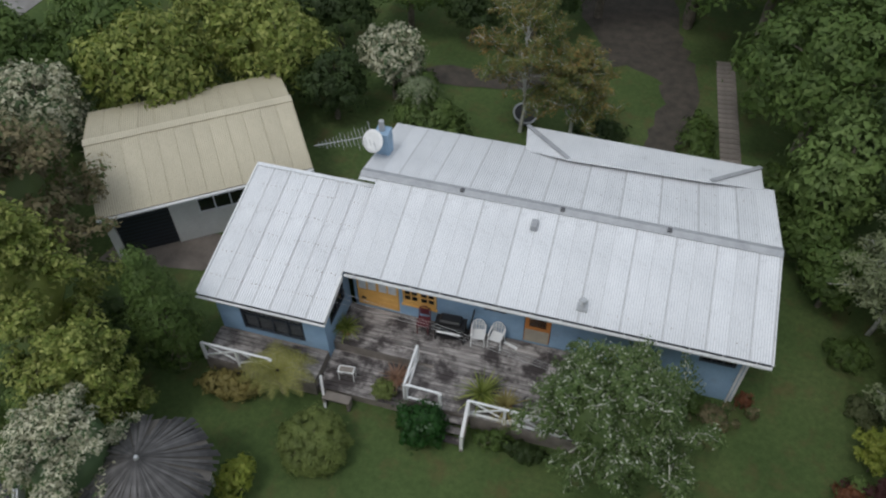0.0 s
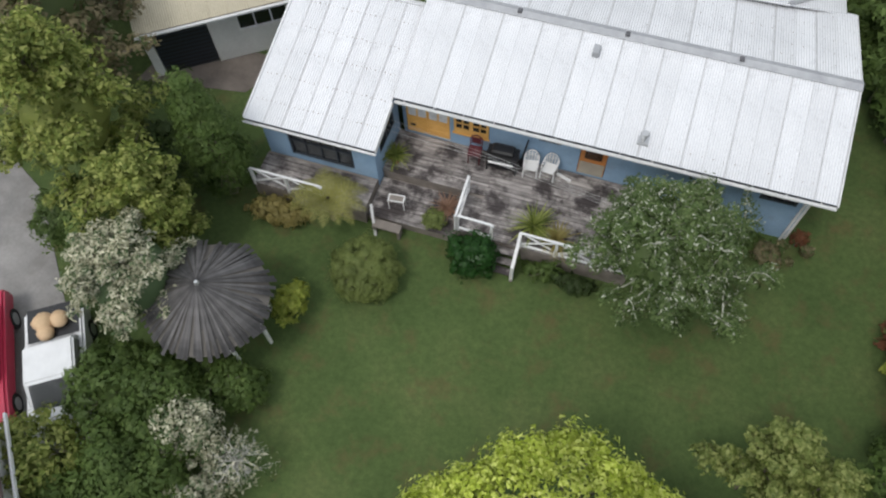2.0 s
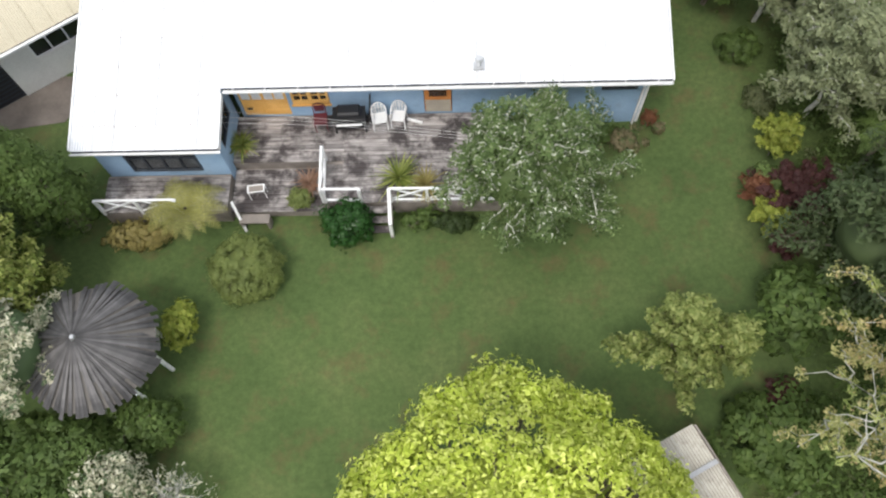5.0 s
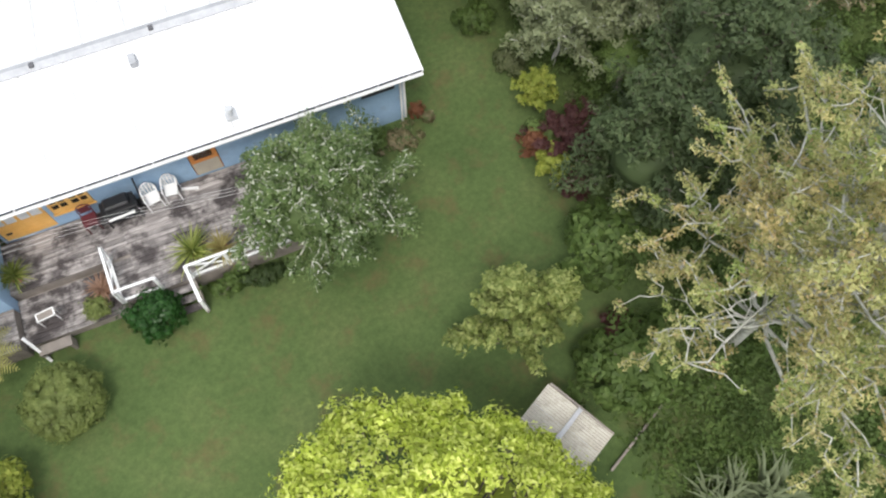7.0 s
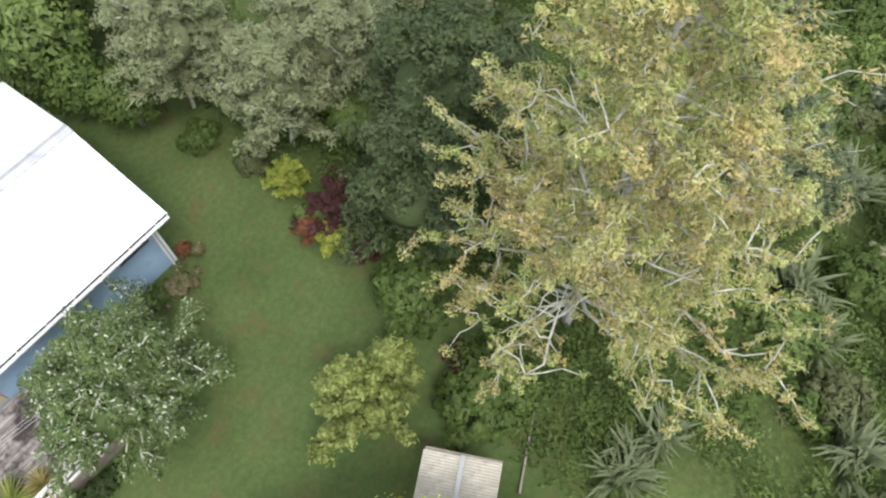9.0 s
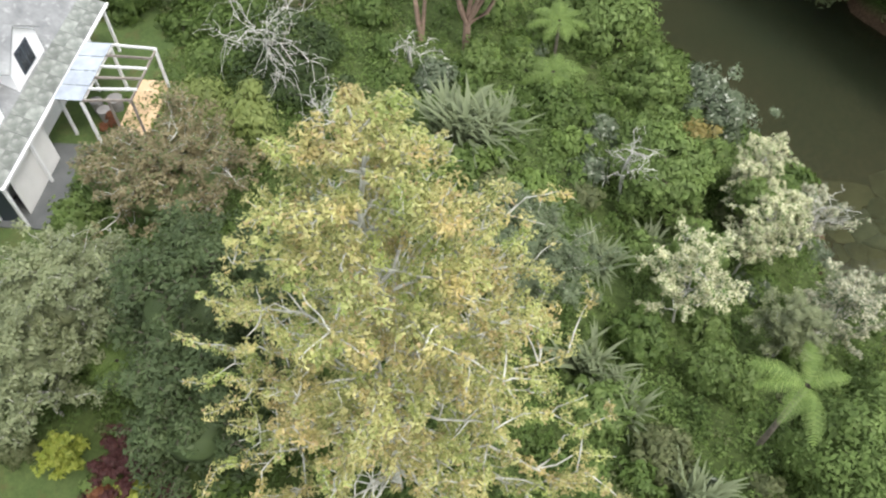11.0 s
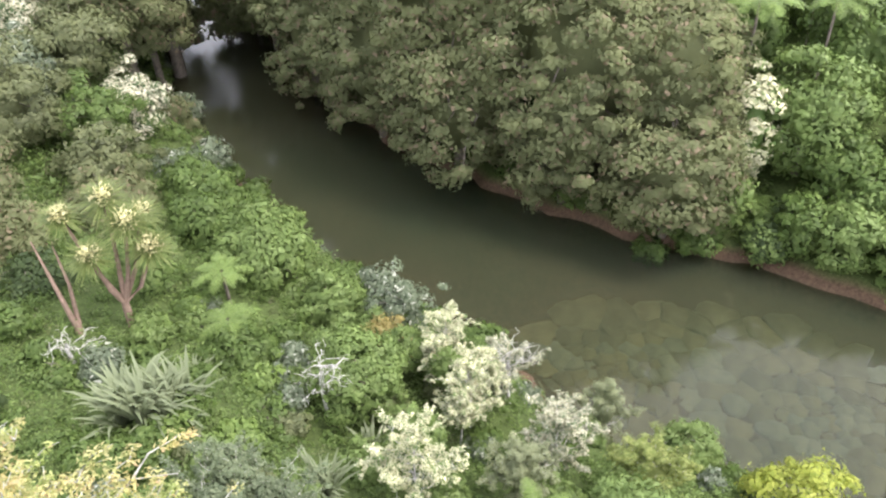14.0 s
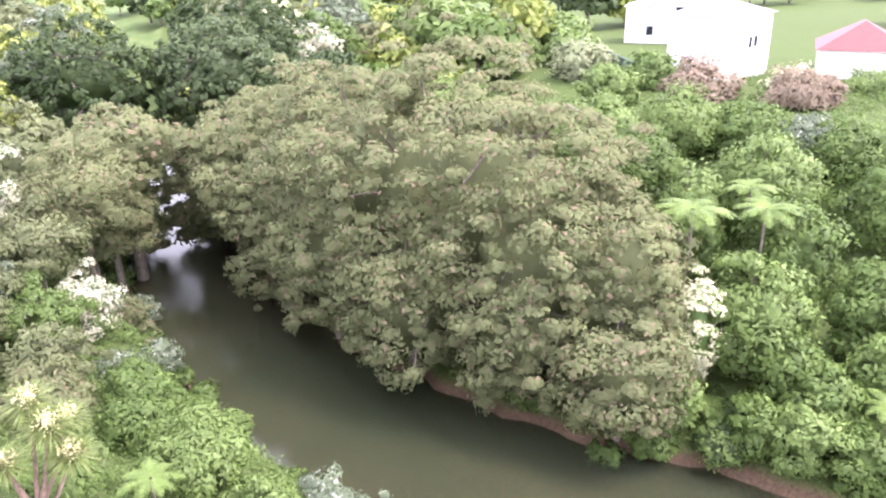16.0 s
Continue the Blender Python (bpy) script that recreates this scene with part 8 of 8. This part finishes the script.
# ---------------------------------------------------------------- far bank
# the great totara crown and the trees that crowd round it: place, radii, top, leaf, down to the ground or not
FARTREES = [
    (69.0, -33.5, (13.5, 12.5, 12.0), 14.2, F_TOTARA, True), (76.0, -26.5, (10.5, 9.5, 10.0), 12.6, F_TOTARA, True), (60.5, -36.5, (8.0, 7.5, 8.0), 8.6, F_TOTARA, True),
    (51.4, -39.6, (4.6, 4.4, 5.0), 0.2, F_TOTARA, True), (56.6, -41.0, (6.2, 5.6, 6.0), 6.4, F_TOTARA, True), (57.0, -34.2, (5.4, 5.0, 5.4), 2.6, F_TOTARA, True), (64.5, -28.0, (6.2, 5.6, 6.0), 3.4, F_TOTARA, True),
    (72.5, -23.0, (6.6, 5.6, 6.0), 4.6, F_TOTARA, True), (80.5, -19.0, (5.6, 5.0, 5.6), 4.4, F_TOTARA, True), (87.0, -22.0, (8.0, 7.4, 7.4), 10.0, F_TOTARA, True), (89.0, -17.5, (7.0, 7.6, 4.6), 8.4, F_TOTARA, False), (83.5, -18.0, (5.0, 6.4, 4.6), 5.2, F_TOTARA, False),
    (92.5, -4.0, (7.0, 6.6, 4.6), 7.4, F_TOTARA, False), (86.0, -3.0, (4.6, 4.2, 4.0), 2.0, F_TOTARA, False), (98.0, -21.0, (8.0, 7.0, 6.4), 9.4, F_TOTARA, True), (97.0, 6.0, (6.4, 6.0, 5.4), 7.0, F_OLIVE, True),
    (52.6, -50.2, (3.8, 3.6, 4.0), 1.6, F_BRIGHT, True), (49.2, -50.8, (2.6, 2.6, 2.6), -2.6, F_MID, True), (57.5, -56.5, (4.0, 4.0, 3.6), 3.6, F_MID, True), (66.5, -60.5, (4.8, 4.6, 4.0), 6.2, F_BRIGHT, True),
    (73.0, -51.0, (4.4, 4.0, 3.8), 6.6, F_MID, True), (83.0, -52.0, (5.0, 4.6, 3.8), 7.4, F_BRIGHT, True), (46.0, -57.0, (3.0, 3.0, 3.2), -1.2, F_BRIGHT, True), (53.0, -46.0, (1.9, 1.9, 1.8), 0.8, F_WHITE, True),
    (61.0, -50.5, (2.4, 2.2, 2.0), 3.2, F_MID, True), (43.5, -64.0, (4.0, 4.0, 3.6), 1.2, F_MID, True), (60.0, -68.0, (4.6, 4.6, 3.8), 4.6, F_MID, True), (74.0, -70.0, (3.0, 3.0, 2.6), 6.2, F_GREY, True),
    (86.0, -78.5, (4.8, 4.6, 3.6), 8.4, F_PINK, True), (95.5, -71.0, (5.0, 4.6, 3.6), 8.4, F_PINK, True), (82.0, -62.0, (3.0, 3.0, 2.6), 6.8, F_BRIGHT, True), (92.0, -82.0, (3.6, 3.4, 2.6), 7.4, F_WHITE, True),
    (98.0, -60.0, (4.0, 3.6, 3.0), 8.4, F_BRIGHT, True), (94.0, -40.0, (5.0, 5.0, 4.0), 8.6, F_BRIGHT, True), (97.0, -14.5, (6.0, 8.0, 3.6), -0.2, F_TOTARA, False), (95.0, -0.5, (5.5, 6.5, 3.6), 0.4, F_TOTARA, False), (120.0, -18.5, (6.5, 6.0, 9.0), 16.0, F_DARK, True),
    (118.0, 5.6, (7.0, 7.5, 8.0), 14.0, F_GREY, True), (82.0, -60.5, (4.6, 4.2, 3.6), 7.6, F_BRIGHT, True), (71.0, -72.0, (4.2, 4.2, 3.4), 6.2, F_MID, True), (78.0, -66.5, (4.2, 4.0, 3.2), 6.8, F_MID, True), (102.0, -68.0, (4.4, 4.0, 3.2), 8.8, F_MID, True), (88.0, -90.0, (4.0, 4.0, 3.0), 7.4, F_BRIGHT, True), (104.0, -22.0, (7.0, 7.4, 6.4), 8.6, F_DARK, True), (118.0, -20.0, (8.0, 7.0, 7.0), 11.0, F_DARK, True),
    (112.0, -28.0, (6.0, 6.0, 5.0), 10.0, F_DARK, True), (104.0, 12.0, (6.0, 6.0, 5.4), 9.0, F_GOLD, True), (128.0, -20.0, (6.0, 6.0, 5.0), 10.0, F_GREY, True), (112.0, -20.0, (2.6, 2.6, 2.2), 10.0, F_WHITE, True),
    (124.0, -27.0, (4.0, 4.0, 3.4), 12.4, F_PALE, True), (110.0, 20.0, (7.0, 7.0, 6.0), 11.0, F_GOLD, True), (124.0, 18.0, (6.0, 6.0, 5.0), 10.5, F_DARK, True), (50.0, -58.0, (3.0, 3.0, 2.8), 1.2, F_MID, True),
    (46.5, -51.6, (2.6, 2.4, 3.0), -3.6, F_MID, True), (44.6, -49.2, (2.5, 2.3, 2.8), -4.8, F_BRIGHT, True), (42.3, -51.6, (2.4, 2.2, 2.4), -5.8, F_MID, True),
    (46.6, -46.9, (1.9, 1.8, 2.2), -5.4, F_MID, True), (39.8, -54.2, (2.6, 2.4, 2.6), -5.2, F_BRIGHT, True), (50.4, -42.6, (2.2, 2.0, 2.6), -4.2, F_BRIGHT, True), (66.0, -52.5, (3.2, 3.0, 2.8), 4.6, F_BRIGHT, True), (70.0, -44.0, (4.0, 3.8, 4.0), 6.2, F_MID, True), (78.0, -42.0, (5.0, 4.6, 4.4), 8.4, F_MID, True),
    (102.0, -12.6, (5.0, 6.5, 3.2), -4.6, F_TOTARA, False), (100.0, -1.2, (5.0, 5.6, 3.2), -4.8, F_TOTARA, False), (113.0, -13.5, (7.0, 8.0, 7.0), 14.4, F_DULL, False), (113.5, 2.4, (7.0, 9.6, 7.0), 14.0, F_DARK, False), (134.0, -17.0, (6.5, 6.5, 7.0), 15.0, F_OLIVE, True), (146.0, -20.0, (7.5, 7.0, 8.0), 17.0, F_DARK, True), (140.0, 9.0, (7.0, 7.0, 6.5), 13.0, F_GOLD, True), (132.0, 14.0, (6.5, 6.5, 6.0), 12.0, F_GOLD, True),
    (150.0, 18.0, (8.0, 8.0, 7.0), 15.0, F_OLIVE, True), (136.0, 30.0, (8.0, 8.0, 7.0), 14.0, F_GOLD, True), (160.0, -16.0, (7.0, 7.0, 7.0), 15.0, F_OLIVE, True), (172.0, -24.0, (5.0, 5.0, 5.0), 14.0, F_WHITE, True),
    (168.0, 22.0, (8.0, 8.0, 7.0), 15.0, F_DARK, True), (176.0, 38.0, (9.0, 9.0, 7.0), 15.0, F_GOLD, True), (152.0, 42.0, (8.0, 8.0, 7.0), 14.0, F_OLIVE, True), (186.0, -10.0, (8.0, 8.0, 8.0), 16.0, F_DARK, True),
    (126.0, 32.0, (6.0, 6.0, 5.5), 11.0, F_DARK, True), (200.0, 20.0, (9.0, 9.0, 8.0), 16.0, F_GOLD, True), (156.0, -34.0, (7.0, 7.0, 6.0), 14.0, F_GREY, True), (112.0, -62.5, (4.6, 4.2, 3.6), 9.6, F_SAGE, True), (124.0, -66.0, (4.6, 4.4, 3.6), 10.0, F_BRIGHT, True), (140.0, -71.0, (5.0, 4.8, 3.8), 11.0, F_BRIGHT, True), (126.0, -56.0, (5.0, 5.0, 4.0), 11.0, F_BRIGHT, True), (140.0, -30.0, (6.0, 6.0, 5.0), 12.0, F_MID, True)]
for i, (x, y, r, t, m, down) in enumerate(FARTREES):
    big = r[0] > 5
    kinds = {"bronze_olive_needles": "spreading bronze-olive totara over the far bank", "pinkish_brown_twigs": "rounded pinkish-brown leafless bush"}
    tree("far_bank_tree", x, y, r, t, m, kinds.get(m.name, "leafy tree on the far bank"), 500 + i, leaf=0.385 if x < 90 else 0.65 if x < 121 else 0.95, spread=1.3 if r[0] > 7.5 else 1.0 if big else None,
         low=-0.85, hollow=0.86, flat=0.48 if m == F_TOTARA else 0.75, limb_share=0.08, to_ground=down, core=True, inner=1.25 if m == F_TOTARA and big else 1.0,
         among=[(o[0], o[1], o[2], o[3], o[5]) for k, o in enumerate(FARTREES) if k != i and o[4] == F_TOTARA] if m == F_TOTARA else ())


def open_reach(x, y):
    """The straight reach of the river upstream, with no trees on it."""
    return abs(y - (-7.0 + (x - 116) * 0.1)) < 4.5 + 0.03 * (x - 116) and 96 < x < 230


for i in range(85):
    w, far = rng.uniform(-0.34, 0.36), rng.uniform(112, 260)
    x, y = 10 + far * math.cos(w), -17 + far * math.sin(w)
    if 0.17 * (x - 111) + y + 66 < 0 or open_reach(x, y) or to_line([(x, y)], FAR)[0] < 3 and -to_line([(x, y)], NEAR)[0] < 3:
        continue
    r = rng.uniform(3.5, 6.5)
    tree("distant_tree", x, y, (r, r, r * 0.8), height(x, y) + r * rng.uniform(1.5, 2.0), [F_MID, F_DARK, F_BRIGHT, F_GOLD, F_GREY][i % 5], "leafy tree in the gardens beyond the river", 900 + i, leaf=1.7, group="distant trees", limb_share=0.03, to_ground=True)
for i in range(80):
    w, far = rng.uniform(-0.33, 0.36), rng.uniform(104, 190)
    x, y = 10 + far * math.cos(w), -17 + far * math.sin(w)
    if open_reach(x, y) or to_line([(x, y)], FAR)[0] < 3 and -to_line([(x, y)], NEAR)[0] < 3:
        continue
    r = rng.uniform(3.5, 5.5)
    tree("distant_tree", x, y, (r, r, r * 0.9), height(x, y) + r * rng.uniform(1.7, 2.1), [F_DARK, F_GREY, F_TOTARA, F_MID][i % 4], "leafy tree in the gardens beyond the river", 1700 + i, leaf=1.15, group="distant trees", limb_share=0.03, to_ground=True)
for i in range(80):
    x, y = rng.uniform(105, 330), rng.uniform(-250, 130)
    if open_reach(x, y) or -0.02 > -to_line([(x, y)], NEAR)[0] and to_line([(x, y)], FAR)[0] < 4 or abs(math.atan2(y + 17, x - 10) + 0.66) < 0.12 and x < 210:
        continue
    r = rng.uniform(4, 8)
    tree("distant_tree", x, y, (r, r, r * 0.8), height(x, y) + r * 1.9, [F_MID, F_DARK, F_BRIGHT, F_GOLD][i % 4], "distant leafy tree beyond the river", 600 + i, leaf=2.0, group="distant trees", limb_share=0.03, to_ground=True)

def edge_shrubs(line, side, run, back, kinds_, name, label, seed, leaf, step=2.4):
    """Shrubs hanging over the water along a stretch of a river's edge."""
    rg = np.random.default_rng(seed)
    for a, b in zip(line[run[0]:run[1]], line[run[0] + 1:run[1] + 1]):
        ln = float(np.linalg.norm(b - a))
        out = np.array([-(b - a)[1], (b - a)[0]]) / ln * side
        for k in range(int(ln / step)):
            q = a + (b - a) * rg.uniform() + out * rg.uniform(*back)
            r = rg.uniform(1.0, 1.9)
            if rg.uniform() < 0.2:
                continue
            tree(name, q[0], q[1], (r, r, r * 0.9), height(q[0], q[1]) + r * 1.5, kinds_[int(rg.integers(len(kinds_)))], label, seed + int(rg.integers(999)), "shrub", leaf=leaf, spread=r * 0.34, low=-0.8, group="water's edge shrubs")


edge_shrubs(NEAR, -1, (4, 9), (0.6, 3.0), [F_MID, F_BRIGHT, F_GREY, F_TOTARA, F_MID], "bank_shrub", "leafy shrub overhanging the river", 1300, 0.34)
edge_shrubs(FAR, 1, (5, 10), (0.5, 3.0), [F_TOTARA, F_MID, F_TOTARA], "bank_shrub", "low shrub over the clay bank", 1400, 0.38)
edge_shrubs(FAR, 1, (10, 14), (-0.2, 4.5), [F_MID, F_BRIGHT, F_MID, F_DARK], "bank_shrub", "fresh green shrub over the clay bank", 1500, 0.3, 0.75)

# ---------------------------------------------------------------- ferns, flax, cabbage trees
for i, (x, y, top, n, ln, m) in enumerate([(39.6, -11.0, -1.8, 9, 1.7, F_FERN), (44.0, -10.6, -2.2, 9, 1.8, F_FERN), (19.2, -1.0, 1.8, 10, 1.3, F_FERN), (55.8, -46.6, 4.4, 12, 3.2, F_FERN),
                                           (56.4, -53.0, 3.6, 12, 3.0, F_FERN), (50.6, -45.8, -8.0, 9, 2.0, F_FERN), (49.0, -47.8, -8.4, 8, 1.9, F_FERN), (60.5, -54.5, 4.0, 11, 2.8, F_FERN), (43.0, -53.6, -5.0, 9, 2.2, F_FERN)]):
    z = height(x, y)
    frond_fan("tree_fern", x, y, z, n, ln, m, "tree fern with arching green fronds", 700 + i, stem=top - z, arch=0.34, width=0.21, pairs=28)
frond_fan("tree_fern", 23.3, -20.7, height(23.3, -20.7), 6, 1.8, F_FERN, "tree fern with a few broad arching green fronds", 699, stem=2.2 - height(23.3, -20.7), arch=0.36, width=0.17, pairs=26, lift=0.1, turns=(-6, 82, 104, 186, -62, 150))
for i, (x, y, ln, n) in enumerate([(33.1, -8.0, 2.5, 95), (33.4, -9.4, 2.2, 70), (24.2, -14.8, 1.9, 60), (22.8, -16.2, 1.5, 40), (29.4, -14.6, 1.6, 50), (15.4, -13.6, 1.15, 60), (17.0, -13.9, 1.15, 50), (16.2, -13.2, 1.0, 40), (31.6, -16.4, 1.3, 40), (20.3, -18.4, 1.7, 50), (37.4, -26.6, 1.4, 40), (36.4, -9.6, 1.2, 40)]):
    blade_tuft("flax", (x, y, height(x, y)), int(n * 2.2), ln * 1.05, 0.05, F_FLAX, "clump of long grey-green flax blades", 740 + i)


edge = part("garden_edging", beam((16.3, -10.35, 0.04), (13.4, -11.75, 0.04), 0.06, 0.18), M_OLDWOOD)
tagged(edge, "old timber edging beside the flax bed", "garden edging")


def cabbage_tree(x, y, heads, seed):
    z = height(x, y)
    thing = empty("cabbage_tree", Matrix.Translation((x, y, z)), "cabbage tree with tufted heads and cream flower plumes", "tree")
    paths = [[((0, 0, -0.2), 0.22), ((0.1, 0, 1.6), 0.17)]]
    for hx, hy, hz, r, plume in heads:
        paths.append([((0.1, 0, 1.5), 0.13), ((hx * 0.5, hy * 0.5, hz * 0.55), 0.1), ((hx, hy, hz), 0.08)])
    limbs(paths, "trunk", M_REDBARK, thing, 7)
    for i, (hx, hy, hz, r, plume) in enumerate(heads):
        blade_tuft("leaf_head", (hx, hy, hz), 330, r * 0.98, 0.034, F_CABBAGE, "", seed + i, thing, droop=0.3, up=-0.45)
        if plume:
            rg = np.random.default_rng(seed + 40 + i)
            p = unit(rg.normal(size=(260, 3))) * rg.uniform(0.1, 0.55, (260, 1)) * r + np.array([hx - 0.3 * r, hy - 0.1 * r, hz + 0.4 * r])
            tagged(leaves("flower_plume", p, unit(rg.normal(size=(260, 3))), np.full(260, 0.13), 0.5, F_CREAM, thing, rg), kind="stuff")


cabbage_tree(40.4, -6.6, [(0.6, -1.0, 5.4, 1.15, True), (1.6, -0.2, 6.2, 1.1, True), (-0.4, 0.6, 4.6, 1.0, True), (1.9, -1.4, 5.0, 1.0, True), (0.2, -1.8, 4.2, 1.1, True), (0.9, 1.6, 6.0, 0.95, True)], 760)
limbs([[((0, 0, -0.2), 0.16), ((0.5, 0.4, 2.0), 0.1), ((1.4, 1.0, 4.4), 0.03)], [((0.1, 0, 0), 0.12), ((0.9, 0.0, 2.2), 0.08), ((1.6, 0.3, 3.9), 0.03)]], "stem", M_REDBARK,
      empty("dead_sapling", Matrix.Translation((39.6, -4.6, height(39.6, -4.6))), "bare pinkish dead stems leaning together", "dead tree"))

# bare silver branches standing out of the green
def dead_crown(x, y, z, size, seed, count=16):
    rg = np.random.default_rng(seed)
    thing = empty("dead_tree", Matrix.Translation((x, y, height(x, y))), "bare bleached branches of a dead tree", "dead tree")
    h = z - height(x, y)
    paths = [[((0, 0, -0.1), 0.12), ((0.1, 0.1, h * 0.5), 0.09), ((0, 0, h * 0.75), 0.07)]]
    for i in range(count):
        d = rg.normal(size=3)
        d[2] = d[2] * 0.5 + 0.15
        d = d / np.linalg.norm(d) * size * rg.uniform(0.5, 1.1)
        s_ = np.array([0, 0, h * rg.uniform(0.5, 0.85)])
        main = wander(rg, s_, s_ + d, 0.02, 0.007, 0.1, 8)
        paths.append(main)
        for k in range(5):
            m_ = np.array(main[rg.integers(2, 6)][0])
            e = m_ + d * 0.15 + rg.normal(size=3) * size * 0.2 - np.array([0, 0, 0.08 * size])
            paths.append(wander(rg, m_, e, 0.012, 0.005, 0.14, 5))
    limbs(paths, "bare_crown", M_SILVER, thing, 4)


dead_crown(33.8, 0.2, 3.2, 3.4, 780, 20)
dead_crown(30.9, -3.0, 2.4, 1.6, 781, 10)
dead_crown(33.8, -15.0, 0.3, 1.4, 782, 16)
dead_crown(35.6, -23.6, -2.6, 1.6, 783, 16)
dead_crown(37.2, -4.8, 0.6, 1.4, 784, 8)

# rank undergrowth over the bank
def undergrowth(name, n, seed, material, region, rad, per, leaf, label):
    rg = np.random.default_rng(seed)
    x0, x1, y0, y1 = region
    p = np.c_[rg.uniform(x0, x1, n), rg.uniform(y0, y1, n)]
    near, far = -to_line(p, NEAR), to_line(p, FAR)
    ok = ((near > 0.8) & ((p[:, 0] > 17.5) | (p[:, 1] < -13.5) | ((p[:, 0] > 14.3) & (p[:, 1] < -8.6)))) | (far > 1.4)
    ok &= ~((p[:, 0] > 21) & (p[:, 0] < 37) & (p[:, 1] > 5.5) & (p[:, 1] < 22) & (near > 0))
    p = p[ok]
    c = np.c_[p, heights(p)]
    loc = unit(rg.normal(size=(len(c), per, 3))) * rg.uniform(0.3, 1, (len(c), per, 1))
    loc[..., 2] = np.abs(loc[..., 2])
    sz = rad * rg.uniform(0.5, 1.4, (len(c), 1, 1))
    q = (c[:, None] + loc * sz).reshape(-1, 3)
    nrm = unit(loc.reshape(-1, 3) + np.array([0, 0, 0.6]) + rg.normal(size=(len(q), 3)) * 0.5)
    ob = leaves(name, q, nrm, leaf * rg.uniform(0.6, 1.4, len(q)), 0.5, material, None, rg)
    tagged(ob, label, "undergrowth", kind="stuff")


undergrowth("undergrowth", 2600, 801, F_MID, (17, 60, -48, 8), 0.75, 62, 0.17, "rank green undergrowth over the bank")
undergrowth("undergrowth", 1700, 802, F_BRIGHT, (17, 60, -48, 8), 0.6, 62, 0.15, "fresh green weeds over the bank")
undergrowth("undergrowth", 150, 806, F_MID, (14.3, 18, -14.6, -8.7), 0.6, 40, 0.14, "leafy green ground cover by the flax bed")
undergrowth("undergrowth", 620, 807, F_MID, (17.6, 33, -14, 5), 0.6, 50, 0.15, "leafy green ground cover below the trees")
undergrowth("undergrowth", 350, 803, F_OLIVE, (17, 60, -48, 8), 0.5, 40, 0.14, "olive and tan weeds over the bank")
undergrowth("undergrowth", 1500, 804, F_MID, (45, 110, -90, -10), 1.2, 34, 0.36, "green scrub over the far bank")
undergrowth("undergrowth", 900, 805, F_MID, (48, 110, -8, 20), 1.2, 30, 0.36, "green scrub along the bank")
